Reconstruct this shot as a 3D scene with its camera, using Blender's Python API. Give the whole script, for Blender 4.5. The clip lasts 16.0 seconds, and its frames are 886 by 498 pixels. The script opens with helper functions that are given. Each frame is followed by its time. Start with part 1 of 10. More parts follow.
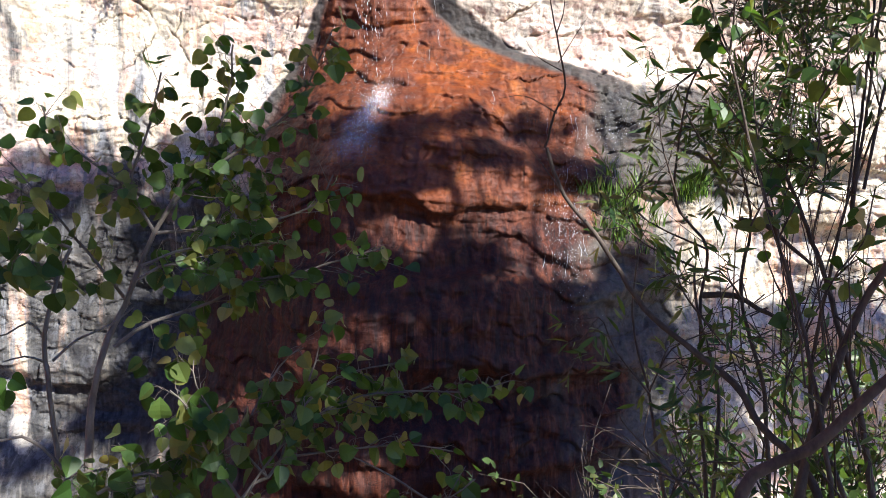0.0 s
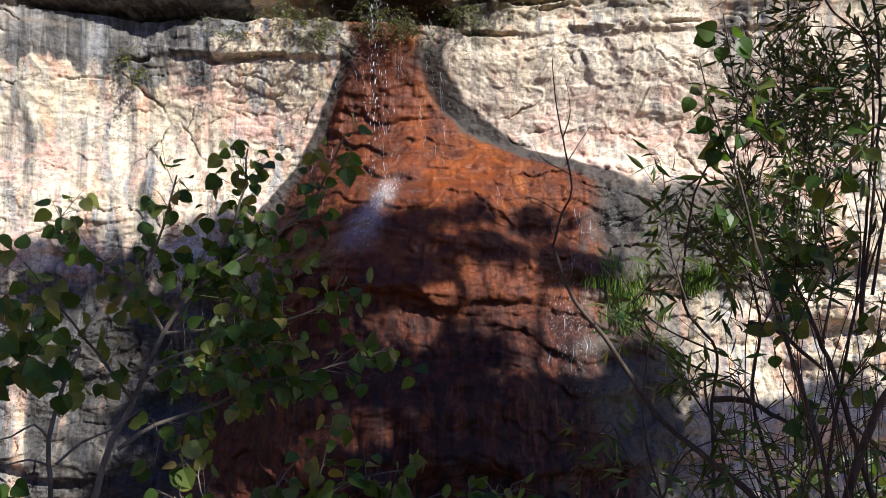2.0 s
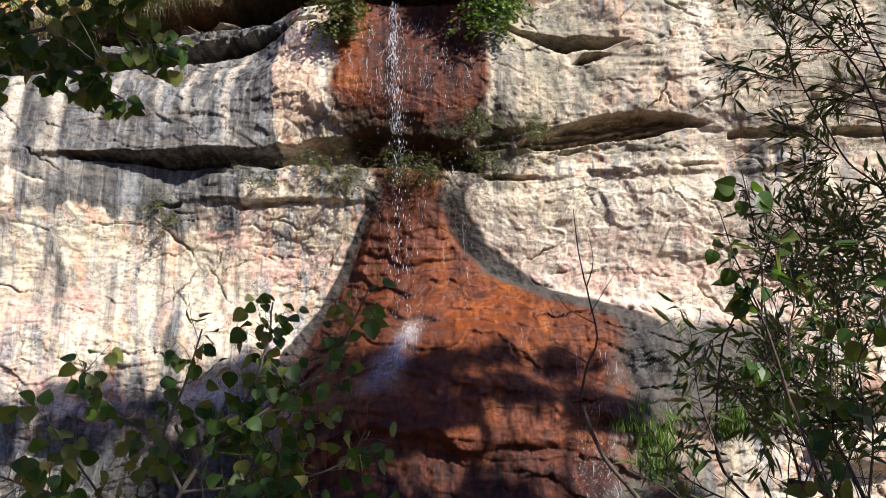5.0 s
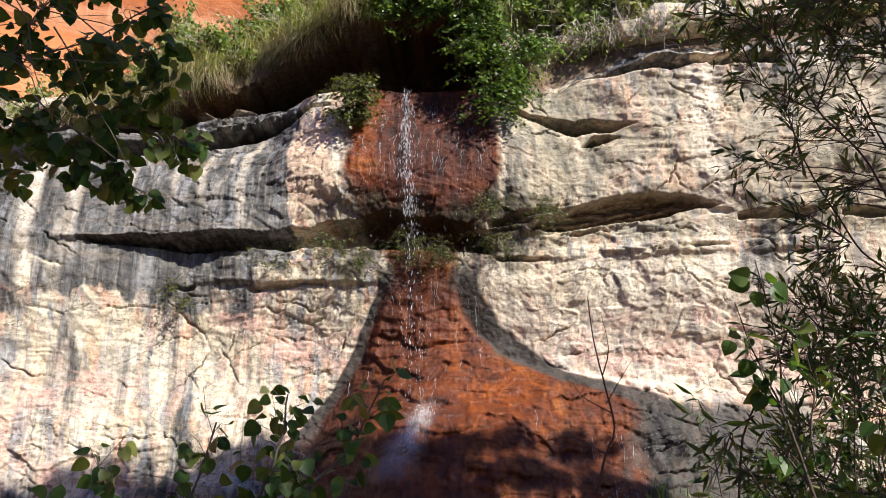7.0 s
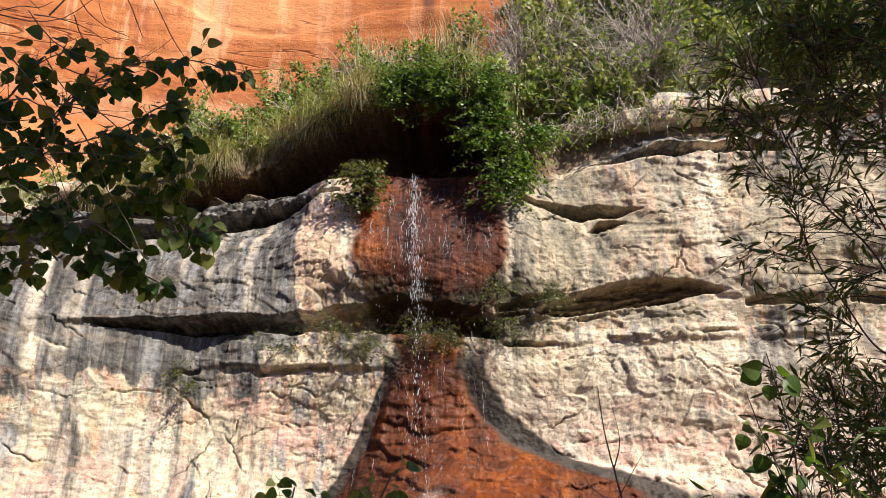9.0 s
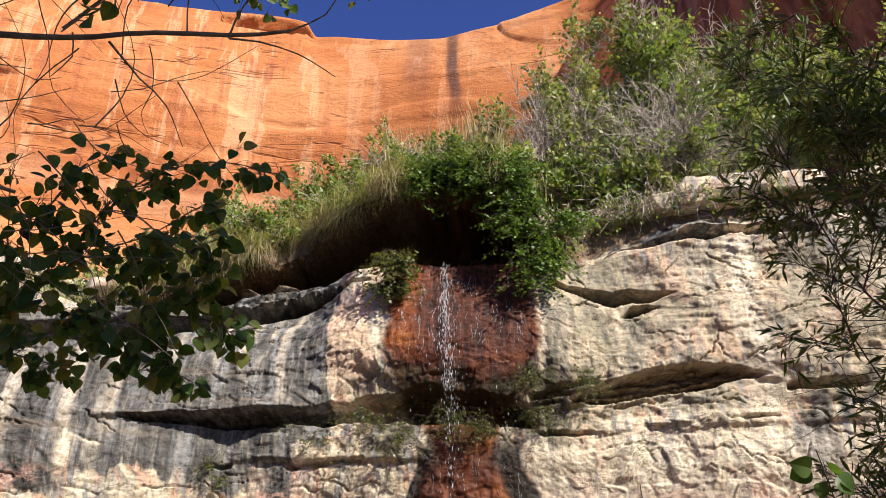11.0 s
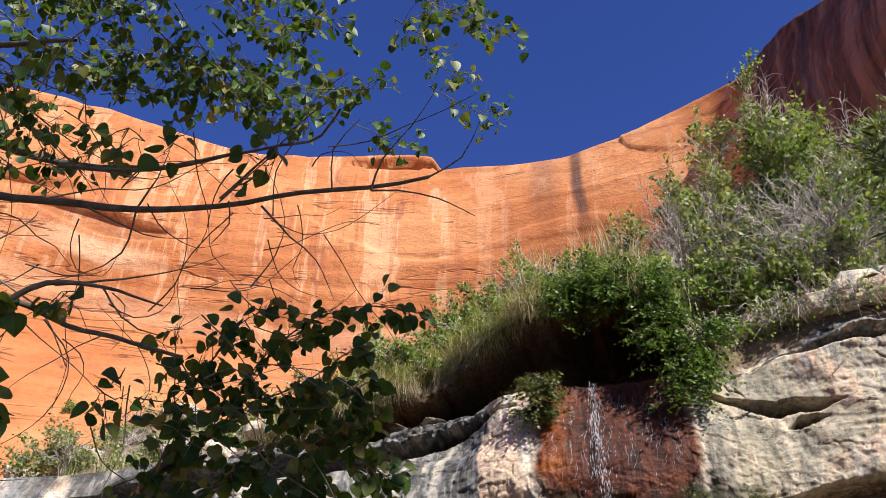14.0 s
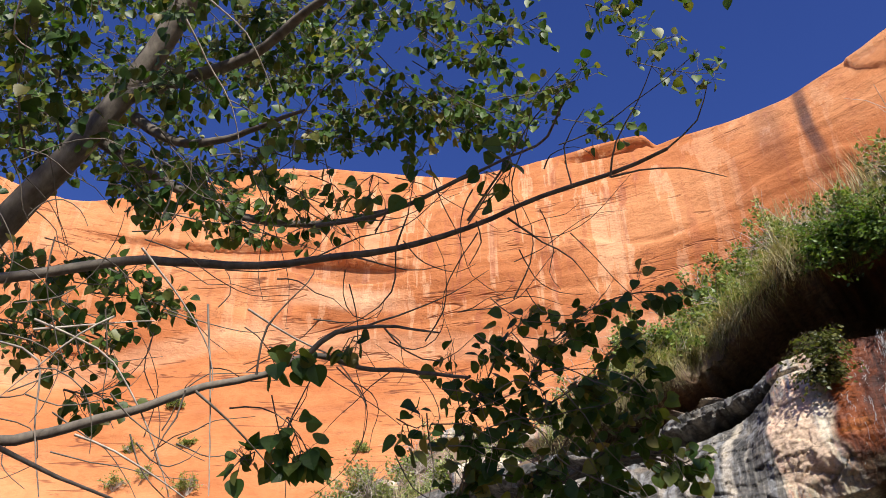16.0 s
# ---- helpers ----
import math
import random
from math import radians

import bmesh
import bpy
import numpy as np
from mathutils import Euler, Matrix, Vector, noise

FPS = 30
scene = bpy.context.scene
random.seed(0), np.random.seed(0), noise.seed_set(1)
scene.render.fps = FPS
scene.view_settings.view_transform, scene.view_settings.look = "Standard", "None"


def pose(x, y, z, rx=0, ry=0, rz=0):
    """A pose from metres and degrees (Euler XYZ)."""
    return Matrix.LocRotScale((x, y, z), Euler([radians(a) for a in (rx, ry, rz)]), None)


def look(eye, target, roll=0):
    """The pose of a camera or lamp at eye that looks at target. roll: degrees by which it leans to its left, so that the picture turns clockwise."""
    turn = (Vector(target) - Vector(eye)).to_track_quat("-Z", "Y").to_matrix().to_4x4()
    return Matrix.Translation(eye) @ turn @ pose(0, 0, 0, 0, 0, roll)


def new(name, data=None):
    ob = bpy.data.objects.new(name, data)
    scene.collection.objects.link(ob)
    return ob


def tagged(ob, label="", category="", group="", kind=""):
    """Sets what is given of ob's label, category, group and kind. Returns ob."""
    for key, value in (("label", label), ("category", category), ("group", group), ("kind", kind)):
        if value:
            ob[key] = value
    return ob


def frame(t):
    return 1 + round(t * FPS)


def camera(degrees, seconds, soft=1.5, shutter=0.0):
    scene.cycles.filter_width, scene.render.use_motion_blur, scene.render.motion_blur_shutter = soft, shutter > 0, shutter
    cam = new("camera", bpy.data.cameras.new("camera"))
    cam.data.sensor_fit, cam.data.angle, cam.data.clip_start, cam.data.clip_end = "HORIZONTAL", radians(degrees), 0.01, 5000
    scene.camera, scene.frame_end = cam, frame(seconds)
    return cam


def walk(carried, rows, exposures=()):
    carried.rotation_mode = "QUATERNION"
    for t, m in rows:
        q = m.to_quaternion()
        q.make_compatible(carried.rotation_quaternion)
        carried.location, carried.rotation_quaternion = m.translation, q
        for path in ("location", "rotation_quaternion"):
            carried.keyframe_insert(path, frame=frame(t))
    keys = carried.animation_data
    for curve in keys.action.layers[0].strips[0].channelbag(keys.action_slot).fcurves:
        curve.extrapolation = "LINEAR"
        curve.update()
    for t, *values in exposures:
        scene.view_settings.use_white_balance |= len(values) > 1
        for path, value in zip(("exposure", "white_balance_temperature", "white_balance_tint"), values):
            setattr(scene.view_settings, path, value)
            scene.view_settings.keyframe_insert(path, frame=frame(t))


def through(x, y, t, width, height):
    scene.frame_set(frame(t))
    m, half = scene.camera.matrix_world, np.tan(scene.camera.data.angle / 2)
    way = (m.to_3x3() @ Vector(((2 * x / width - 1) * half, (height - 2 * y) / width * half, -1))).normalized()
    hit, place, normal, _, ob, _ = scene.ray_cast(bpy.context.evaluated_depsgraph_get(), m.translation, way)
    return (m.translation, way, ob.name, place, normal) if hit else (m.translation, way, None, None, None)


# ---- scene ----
# ---------- camera ----------
cam = camera(56.04, 16.0, soft=0.6)
PATH = [
    (0.0, pose(0.030, 0.034, 1.512, 86.18, 0.22, 0.17)),
    (0.5, pose(0.018, 0.030, 1.523, 87.61, 0.15, 0.12)),
    (1.0, pose(0.015, 0.028, 1.534, 89.19, -0.08, -0.16)),
    (1.5, pose(0.012, 0.023, 1.547, 90.92, -0.25, -0.13)),
    (2.0, pose(0.011, 0.023, 1.554, 92.33, -0.10, 0.41)),
    (2.5, pose(0.010, 0.021, 1.561, 93.91, -0.07, 0.32)),
    (3.0, pose(0.006, 0.020, 1.572, 95.42, -0.08, 0.08)),
    (3.5, pose(0.004, 0.022, 1.578, 96.61, -0.07, 0.52)),
    (4.0, pose(0.004, 0.028, 1.587, 97.95, -0.02, 0.84)),
    (4.5, pose(0.009, 0.029, 1.597, 99.95, -0.01, 1.50)),
    (7.0, pose(-0.002, -0.000, 1.646, 107.13, 0.13, 2.88)),
    (7.5, pose(-0.000, 0.000, 1.650, 108.70, -0.04, 3.10)),
    (8.0, pose(-0.008, -0.005, 1.655, 110.04, -0.14, 3.09)),
    (10.5, pose(-0.020, -0.042, 1.691, 117.17, -0.34, 4.43)),
    (11.0, pose(-0.025, -0.034, 1.700, 118.68, -0.16, 5.53)),
    (11.5, pose(-0.023, -0.033, 1.704, 120.52, -0.22, 5.85)),
    (12.0, pose(-0.027, -0.035, 1.712, 122.40, -0.25, 6.34)),
    (12.5, pose(-0.033, -0.037, 1.725, 124.32, -0.25, 7.28)),
    (13.0, pose(-0.039, -0.034, 1.738, 125.66, -0.33, 8.54)),
    (13.5, pose(-0.049, -0.029, 1.748, 126.66, -0.86, 11.47)),
    (14.0, pose(-0.059, -0.030, 1.747, 126.93, -1.07, 16.00)),
    (14.5, pose(-0.073, -0.023, 1.751, 126.82, -0.59, 20.86)),
    (15.0, pose(-0.084, -0.034, 1.745, 127.31, -0.29, 26.64)),
    (15.5, pose(-0.102, -0.040, 1.742, 127.58, 0.07, 31.98)),
    (16.0, pose(-0.116, -0.045, 1.743, 126.87, -0.17, 36.31)),
]
EXPOSURES = [(0.0, 1.52, 5950, 10), (0.5, 1.32, 5950, 10), (1.0, 1.10, 6000, 10), (1.5, 0.91, 6100, 10), (2.0, 0.86, 6200, 10), (4.5, 0.85, 6300, 10),
             (7.0, 0.84, 6450, 10), (8.0, 0.80, 7000, 10), (10.5, 0.80, 6950, 10), (12.5, 0.80, 6500, 10), (14.0, 0.76, 6350, 10), (16.0, 0.68, 6500, 10)]
walk(cam, PATH, EXPOSURES)

# ---------- light ----------
SUN_DIR = Vector((0.60, -0.52, 0.60)).normalized()
sun_el = math.asin(SUN_DIR.z)
sun_az = math.atan2(SUN_DIR.x, SUN_DIR.y)

world = bpy.data.worlds.new("sky")
scene.world = world
world.use_nodes = True
wn, wl = world.node_tree.nodes, world.node_tree.links
wn.clear()
sky = wn.new("ShaderNodeTexSky")
sky.sky_type = "NISHITA"
sky.sun_disc = False
sky.sun_elevation = sun_el
sky.sun_rotation = sun_az
sky.altitude = 1500
sky.dust_density = 0.3
sky.ozone_density = 3.0
bg = wn.new("ShaderNodeBackground")
bg.inputs["Strength"].default_value = 0.096
wo = wn.new("ShaderNodeOutputWorld")
hsv = wn.new("ShaderNodeHueSaturation")
hsv.inputs["Saturation"].default_value = 1.22
hsv.inputs["Hue"].default_value = 0.525
wl.new(sky.outputs[0], hsv.inputs["Color"])
wl.new(hsv.outputs[0], bg.inputs["Color"])
wl.new(bg.outputs[0], wo.inputs["Surface"])

sun_data = bpy.data.lights.new("sun", "SUN")
sun_data.energy = 5.0
sun_data.angle = radians(0.55)
sun_data.color = (1.0, 0.945, 0.87)
sun = new("sun", sun_data)
sun.matrix_world = look(SUN_DIR * 60, (0, 0, 0))


# ---------- numeric noise ----------
def _hash(ix, iy, iz, seed):
    h = (ix * 374761393 + iy * 668265263 + iz * 2147483647 + seed * 1274126177) & 0xFFFFFFFF
    h = ((h ^ (h >> 13)) * 1274126177) & 0xFFFFFFFF
    h = ((h ^ (h >> 16)) * 2246822519) & 0xFFFFFFFF
    return ((h ^ (h >> 15)) & 0xFFFF) / 32767.5 - 1.0


def vnoise(x, y, z=0.0, seed=0):
    """Smooth value noise in -1 to 1 for arrays."""
    flat = np.ndim(z) == 0 and float(z) == 0.0
    x, y = np.broadcast_arrays(np.asarray(x, float), np.asarray(y, float))
    z = np.zeros(()) if flat else np.asarray(z, float)
    fx, fy, fz = np.floor(x), np.floor(y), np.floor(z)
    ix, iy, iz = fx.astype(np.int64), fy.astype(np.int64), fz.astype(np.int64)
    u, v, w = x - fx, y - fy, z - fz
    u, v, w = (a * a * a * (a * (a * 6 - 15) + 10) for a in (u, v, w))
    out = 0.0
    for a in (0, 1):
        for b in (0, 1):
            k = (u if a else 1 - u) * (v if b else 1 - v)
            for c in (0,) if flat else (0, 1):
                out = out + (k if flat else k * (w if c else 1 - w)) * _hash(ix + a, iy + b, iz + c, seed)
    return out


def fbm(x, y, z=0.0, octaves=4, seed=0, gain=0.5):
    total, amp, f = 0.0, 1.0, 1.0
    for o in range(octaves):
        total = total + amp * vnoise(x * f, y * f, np.asarray(z) * f, seed + o * 17)
        amp *= gain
        f *= 2.03
    return total


def cells(x, z, seed=0):
    """Nearest-cell pattern: a random value per cell, and the distance to the border between cells."""
    fx, fz = np.floor(x), np.floor(z)
    best = np.full(x.shape, 9.0)
    second = np.full(x.shape, 9.0)
    val = np.zeros(x.shape)
    for a in (-1, 0, 1):
        for b in (-1, 0, 1):
            ix, iz = (fx + a).astype(np.int64), (fz + b).astype(np.int64)
            px = fx + a + 0.5 + 0.45 * _hash(ix, iz, 0 * ix, seed)
            pz = fz + b + 0.5 + 0.45 * _hash(ix, iz, 0 * ix + 1, seed)
            d = np.hypot(px - x, pz - z)
            r = _hash(ix, iz, 0 * ix + 2, seed)
            near = d < best
            second = np.where(near, best, np.minimum(second, d))
            val = np.where(near, r, val)
            best = np.where(near, d, best)
    return val, second - best


def sstep(a, b, x):
    t = np.clip((x - a) / (b - a), 0, 1)
    return t * t * (3 - 2 * t)


def bump(x, half):
    """1 at 0, falling to 0 at +-half."""
    return np.clip(1 - (x / half) ** 2, 0, 1) ** 2


def box(x, a, b, soft):
    return sstep(a - soft, a + soft, x) * (1 - sstep(b - soft, b + soft, x))


# ---------- node helpers ----------
def material(name):
    m = bpy.data.materials.new(name)
    m.use_nodes = True
    nt = m.node_tree
    return m, nt, nt.nodes["Principled BSDF"]


def node(nt, kind, **values):
    n = nt.nodes.new(kind)
    for key, value in values.items():
        if key in n.inputs:
            n.inputs[key].default_value = value
    return n


def mix(nt, fac, a, b, how="MIX"):
    n = nt.nodes.new("ShaderNodeMix")
    n.data_type, n.blend_type = "RGBA", how
    for sock, val in ((n.inputs[0], fac), (n.inputs[6], a), (n.inputs[7], b)):
        if hasattr(val, "default_value") or hasattr(val, "is_linked"):
            nt.links.new(val, sock)
        else:
            sock.default_value = (*val, 1) if isinstance(val, tuple) and len(val) == 3 else val
    return n.outputs[2]


def math_node(nt, op, a, b=None, clamp=False):
    n = nt.nodes.new("ShaderNodeMath")
    n.operation, n.use_clamp = op, clamp
    for sock, val in zip(n.inputs, (a, b)):
        if val is None:
            continue
        if hasattr(val, "is_linked"):
            nt.links.new(val, sock)
        else:
            sock.default_value = val
    return n.outputs[0]


def ramp(nt, fac, stops):
    n = nt.nodes.new("ShaderNodeValToRGB")
    nt.links.new(fac, n.inputs[0])
    els = n.color_ramp.elements
    while len(els) < len(stops):
        els.new(0.5)
    for e, (p, c) in zip(els, stops):
        e.position = p
        e.color = (*c, 1) if isinstance(c, tuple) else (c, c, c, 1)
    return n.outputs[0]


def coords(nt, scale=(1, 1, 1), offset=(0, 0, 0), rot=(0, 0, 0)):
    tc = nt.nodes.new("ShaderNodeTexCoord")
    mp = nt.nodes.new("ShaderNodeMapping")
    mp.inputs["Scale"].default_value = scale
    mp.inputs["Location"].default_value = offset
    mp.inputs["Rotation"].default_value = rot
    nt.links.new(tc.outputs["Object"], mp.inputs["Vector"])
    return mp.outputs[0]


def noise_tex(nt, scale, detail=5, rough=0.55, stretch=(1, 1, 1), offset=(0, 0, 0), distort=0.0, rot=(0, 0, 0)):
    n = nt.nodes.new("ShaderNodeTexNoise")
    n.inputs["Scale"].default_value = scale
    n.inputs["Detail"].default_value = detail
    n.inputs["Roughness"].default_value = rough
    n.inputs["Distortion"].default_value = distort
    nt.links.new(coords(nt, stretch, offset, rot), n.inputs["Vector"])
    return n.outputs[0]


def attribute(nt, name):
    n = nt.nodes.new("ShaderNodeAttribute")
    n.attribute_name = name
    return n.outputs["Fac"]


def add_bump(nt, bsdf, height, strength=0.5, distance=0.02, prev=None):
    n = nt.nodes.new("ShaderNodeBump")
    n.inputs["Strength"].default_value = strength
    n.inputs["Distance"].default_value = distance
    nt.links.new(height, n.inputs["Height"])
    if prev is not None:
        nt.links.new(prev, n.inputs["Normal"])
    nt.links.new(n.outputs[0], bsdf.inputs["Normal"])
    return n.outputs[0]


# ---------- rock materials ----------
def rose_fac(nt):
    return noise_tex(nt, 1.6, 5, 0.65, (1, 1, 1.9), (8, 8, 3), 0.5)


def seep_rock():
    """Cream and pink sandstone with grey water streaks, algae-orange where it is wet."""
    m, nt, bs = material("seep_sandstone")
    patch = noise_tex(nt, 1.1, 6, 0.62, (1.0, 1.0, 0.7))
    wash = noise_tex(nt, 1.0, 6, 0.62, (2.2, 2.2, 0.75), (4, 9, 2), 0.5)
    tint = noise_tex(nt, 1.0, 6, 0.62, (3.0, 3.0, 1.2), (14, 3, 6), 0.7)
    streak_a = noise_tex(nt, 1.0, 6, 0.6, (2.6, 2.0, 0.16), distort=0.3)
    streak_b = noise_tex(nt, 1.0, 5, 0.62, (5.5, 3.0, 0.55), (3, 1, 2), 0.5)
    streak_c = noise_tex(nt, 1.0, 5, 0.62, (9.0, 4.0, 1.0), (6, 2, 9), 0.7)
    grain = noise_tex(nt, 13, 8, 0.66, (1, 1, 1.25))
    fine = noise_tex(nt, 70, 4, 0.6)
    lam = noise_tex(nt, 1.0, 5, 0.62, (4.0, 4.0, 19.0), (1, 2, 3), 0.9)
    beds = noise_tex(nt, 1.0, 5, 0.6, (0.5, 0.5, 6.0), (0, 0, 7), 0.3)
    base = ramp(nt, patch, [(0.36, (0.47, 0.38, 0.25)), (0.46, (0.61, 0.505, 0.345)), (0.54, (0.67, 0.57, 0.41)), (0.64, (0.55, 0.48, 0.35))])
    base = mix(nt, ramp(nt, tint, [(0.50, 0.0), (0.56, 0.8)]), base, (0.66, 0.38, 0.25))
    base = mix(nt, math_node(nt, "MULTIPLY", ramp(nt, rose_fac(nt), [(0.32, 0.1), (0.54, 1.0)]), attribute(nt, "pink")), base, (0.72, 0.47, 0.37))
    base = mix(nt, ramp(nt, wash, [(0.54, 0.0), (0.64, 0.5)]), base, (0.36, 0.355, 0.33))
    # thin runs of lime and of grey film, fading in and out along the face
    where = ramp(nt, noise_tex(nt, 0.8, 3, 0.5, (1, 1, 0.7), (2, 7, 4)), [(0.38, 0.35), (0.52, 1.0)])
    base = mix(nt, math_node(nt, "MULTIPLY", ramp(nt, streak_c, [(0.41, 0.85), (0.49, 0.0)]), where), base, (0.27, 0.28, 0.29))
    base = mix(nt, ramp(nt, streak_b, [(0.54, 0.0), (0.60, 0.75)]), base, (0.73, 0.64, 0.49))
    base = mix(nt, ramp(nt, streak_c, [(0.57, 0.0), (0.62, 0.5)]), base, (0.76, 0.62, 0.44))
    grey = ramp(nt, math_node(nt, "ADD", streak_a, math_node(nt, "MULTIPLY", attribute(nt, "varnish_shade"), 0.34)), [(0.60, 0.0), (0.70, 1.0)])
    base = mix(nt, grey, base, ramp(nt, streak_c, [(0.34, (0.042, 0.042, 0.042)), (0.52, (0.105, 0.10, 0.092)), (0.66, (0.25, 0.23, 0.195))]))
    base = mix(nt, math_node(nt, "MULTIPLY", ramp(nt, streak_b, [(0.40, 0.55), (0.48, 0.0)]), where), base, (0.29, 0.295, 0.30))
    base = mix(nt, math_node(nt, "MULTIPLY", ramp(nt, wash, [(0.40, 1.0), (0.62, 0.66)]), attribute(nt, "wash")), base,
               ramp(nt, tint, [(0.38, (0.10, 0.093, 0.07)), (0.47, (0.25, 0.225, 0.16)), (0.54, (0.36, 0.315, 0.22)), (0.62, (0.56, 0.47, 0.34))]))
    base = mix(nt, attribute(nt, "pale"), base, ramp(nt, streak_c, [(0.38, (0.62, 0.52, 0.38)), (0.58, (0.80, 0.71, 0.57))]))
    base = mix(nt, attribute(nt, "salmon"), base, ramp(nt, tint, [(0.40, (0.52, 0.37, 0.26)), (0.52, (0.70, 0.52, 0.37)), (0.62, (0.66, 0.43, 0.31))]))
    base = mix(nt, math_node(nt, "MULTIPLY", ramp(nt, rose_fac(nt), [(0.48, 0.0), (0.56, 0.75)]), attribute(nt, "pink")), base, (0.70, 0.42, 0.33))
    base = mix(nt, ramp(nt, beds, [(0.3, 0.35), (0.45, 0.0)]), base, (0.26, 0.19, 0.125))
    base = mix(nt, 0.8, base, ramp(nt, grain, [(0.32, 0.38), (0.48, 0.95), (0.68, 1.25)]), "MULTIPLY")
    speck = noise_tex(nt, 24, 4, 0.65, (1, 1, 1.8), (2, 4, 8))
    base = mix(nt, ramp(nt, speck, [(0.33, 0.75), (0.39, 0.0)]), base, (0.13, 0.10, 0.075))
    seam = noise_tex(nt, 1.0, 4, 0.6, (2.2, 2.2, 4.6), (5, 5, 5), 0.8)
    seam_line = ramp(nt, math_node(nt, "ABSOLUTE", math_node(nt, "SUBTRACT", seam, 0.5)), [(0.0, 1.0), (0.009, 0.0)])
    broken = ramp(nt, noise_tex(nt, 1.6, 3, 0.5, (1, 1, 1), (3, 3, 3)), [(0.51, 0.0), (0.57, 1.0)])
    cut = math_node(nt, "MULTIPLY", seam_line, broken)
    # Crack shade painted as dark lines; the bump only adds shallow grooves
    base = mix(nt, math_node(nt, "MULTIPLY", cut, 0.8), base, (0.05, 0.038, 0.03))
    base = mix(nt, attribute(nt, "shale"), base, ramp(nt, lam, [(0.36, (0.05, 0.032, 0.02)), (0.50, (0.17, 0.115, 0.07)), (0.64, (0.36, 0.28, 0.18))]))
    # Near-black wet rock, also painted where gaps, hollow and foot lie in shade
    base = mix(nt, attribute(nt, "damp_shaded"), base, ramp(nt, grain, [(0.3, (0.008, 0.008, 0.008)), (0.7, (0.042, 0.037, 0.033))]))
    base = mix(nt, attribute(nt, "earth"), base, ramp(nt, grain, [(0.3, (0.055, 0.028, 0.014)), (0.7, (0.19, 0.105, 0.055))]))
    # algae film
    blot = noise_tex(nt, 1.7, 7, 0.66, (1.1, 1.0, 1.3), (5, 2, 1), 0.6)
    runs = noise_tex(nt, 1.0, 6, 0.68, (11, 6, 0.8), (1, 5, 2), 0.9)
    algae = ramp(nt, blot, [(0.34, (0.075, 0.020, 0.008)), (0.45, (0.18, 0.045, 0.011)), (0.55, (0.27, 0.068, 0.011)), (0.66, (0.38, 0.12, 0.022))])
    algae = mix(nt, ramp(nt, runs, [(0.42, 0.5), (0.53, 0.0)]), algae, (0.10, 0.026, 0.012))
    # Dark rust runs; the low and turned-away parts carry painted shade through this
    algae = mix(nt, attribute(nt, "rust_shade"), algae, ramp(nt, runs, [(0.40, (0.010, 0.005, 0.005)), (0.52, (0.045, 0.011, 0.006)), (0.64, (0.115, 0.032, 0.014))]))
    rings = noise_tex(nt, 1.0, 5, 0.65, (3.5, 3.5, 11.0), (7, 1, 4), 1.2)
    lines = ramp(nt, math_node(nt, "ABSOLUTE", math_node(nt, "SUBTRACT", rings, 0.5)), [(0.0, 0.85), (0.02, 0.0)])
    algae = mix(nt, math_node(nt, "MULTIPLY", lines, ramp(nt, blot, [(0.42, 0.2), (0.56, 1.0)])), algae, (0.020, 0.007, 0.005))
    wet = attribute(nt, "wet")
    base = mix(nt, wet, base, algae)
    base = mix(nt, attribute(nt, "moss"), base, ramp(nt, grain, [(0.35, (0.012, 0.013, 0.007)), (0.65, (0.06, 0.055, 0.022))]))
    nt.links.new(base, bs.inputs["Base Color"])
    gloss = math_node(nt, "MAXIMUM", wet, math_node(nt, "MULTIPLY", attribute(nt, "damp_shaded"), 0.55))
    gloss = math_node(nt, "MULTIPLY", gloss, math_node(nt, "SUBTRACT", 1.0, math_node(nt, "MULTIPLY", attribute(nt, "rust_shade"), 0.6)))
    rough = mix(nt, gloss, (0.85, 0.85, 0.85), ramp(nt, grain, [(0.3, 0.16), (0.7, 0.5)]))
    nt.links.new(rough, bs.inputs["Roughness"])
    bs.inputs["Specular IOR Level"].default_value = 0.3
    h = math_node(nt, "ADD", math_node(nt, "MULTIPLY", grain, 0.8), math_node(nt, "MULTIPLY", fine, 0.2))
    h = math_node(nt, "ADD", h, math_node(nt, "MULTIPLY", math_node(nt, "MULTIPLY", lam, broken), 0.4))
    h = math_node(nt, "ADD", h, math_node(nt, "MULTIPLY", cut, -0.6))
    h = math_node(nt, "ADD", h, math_node(nt, "MULTIPLY", math_node(nt, "MULTIPLY", lines, wet), -0.5))
    h = math_node(nt, "ADD", h, math_node(nt, "MULTIPLY", math_node(nt, "MULTIPLY", runs, wet), 0.9))
    add_bump(nt, bs, h, 0.6, 0.042)
    return m


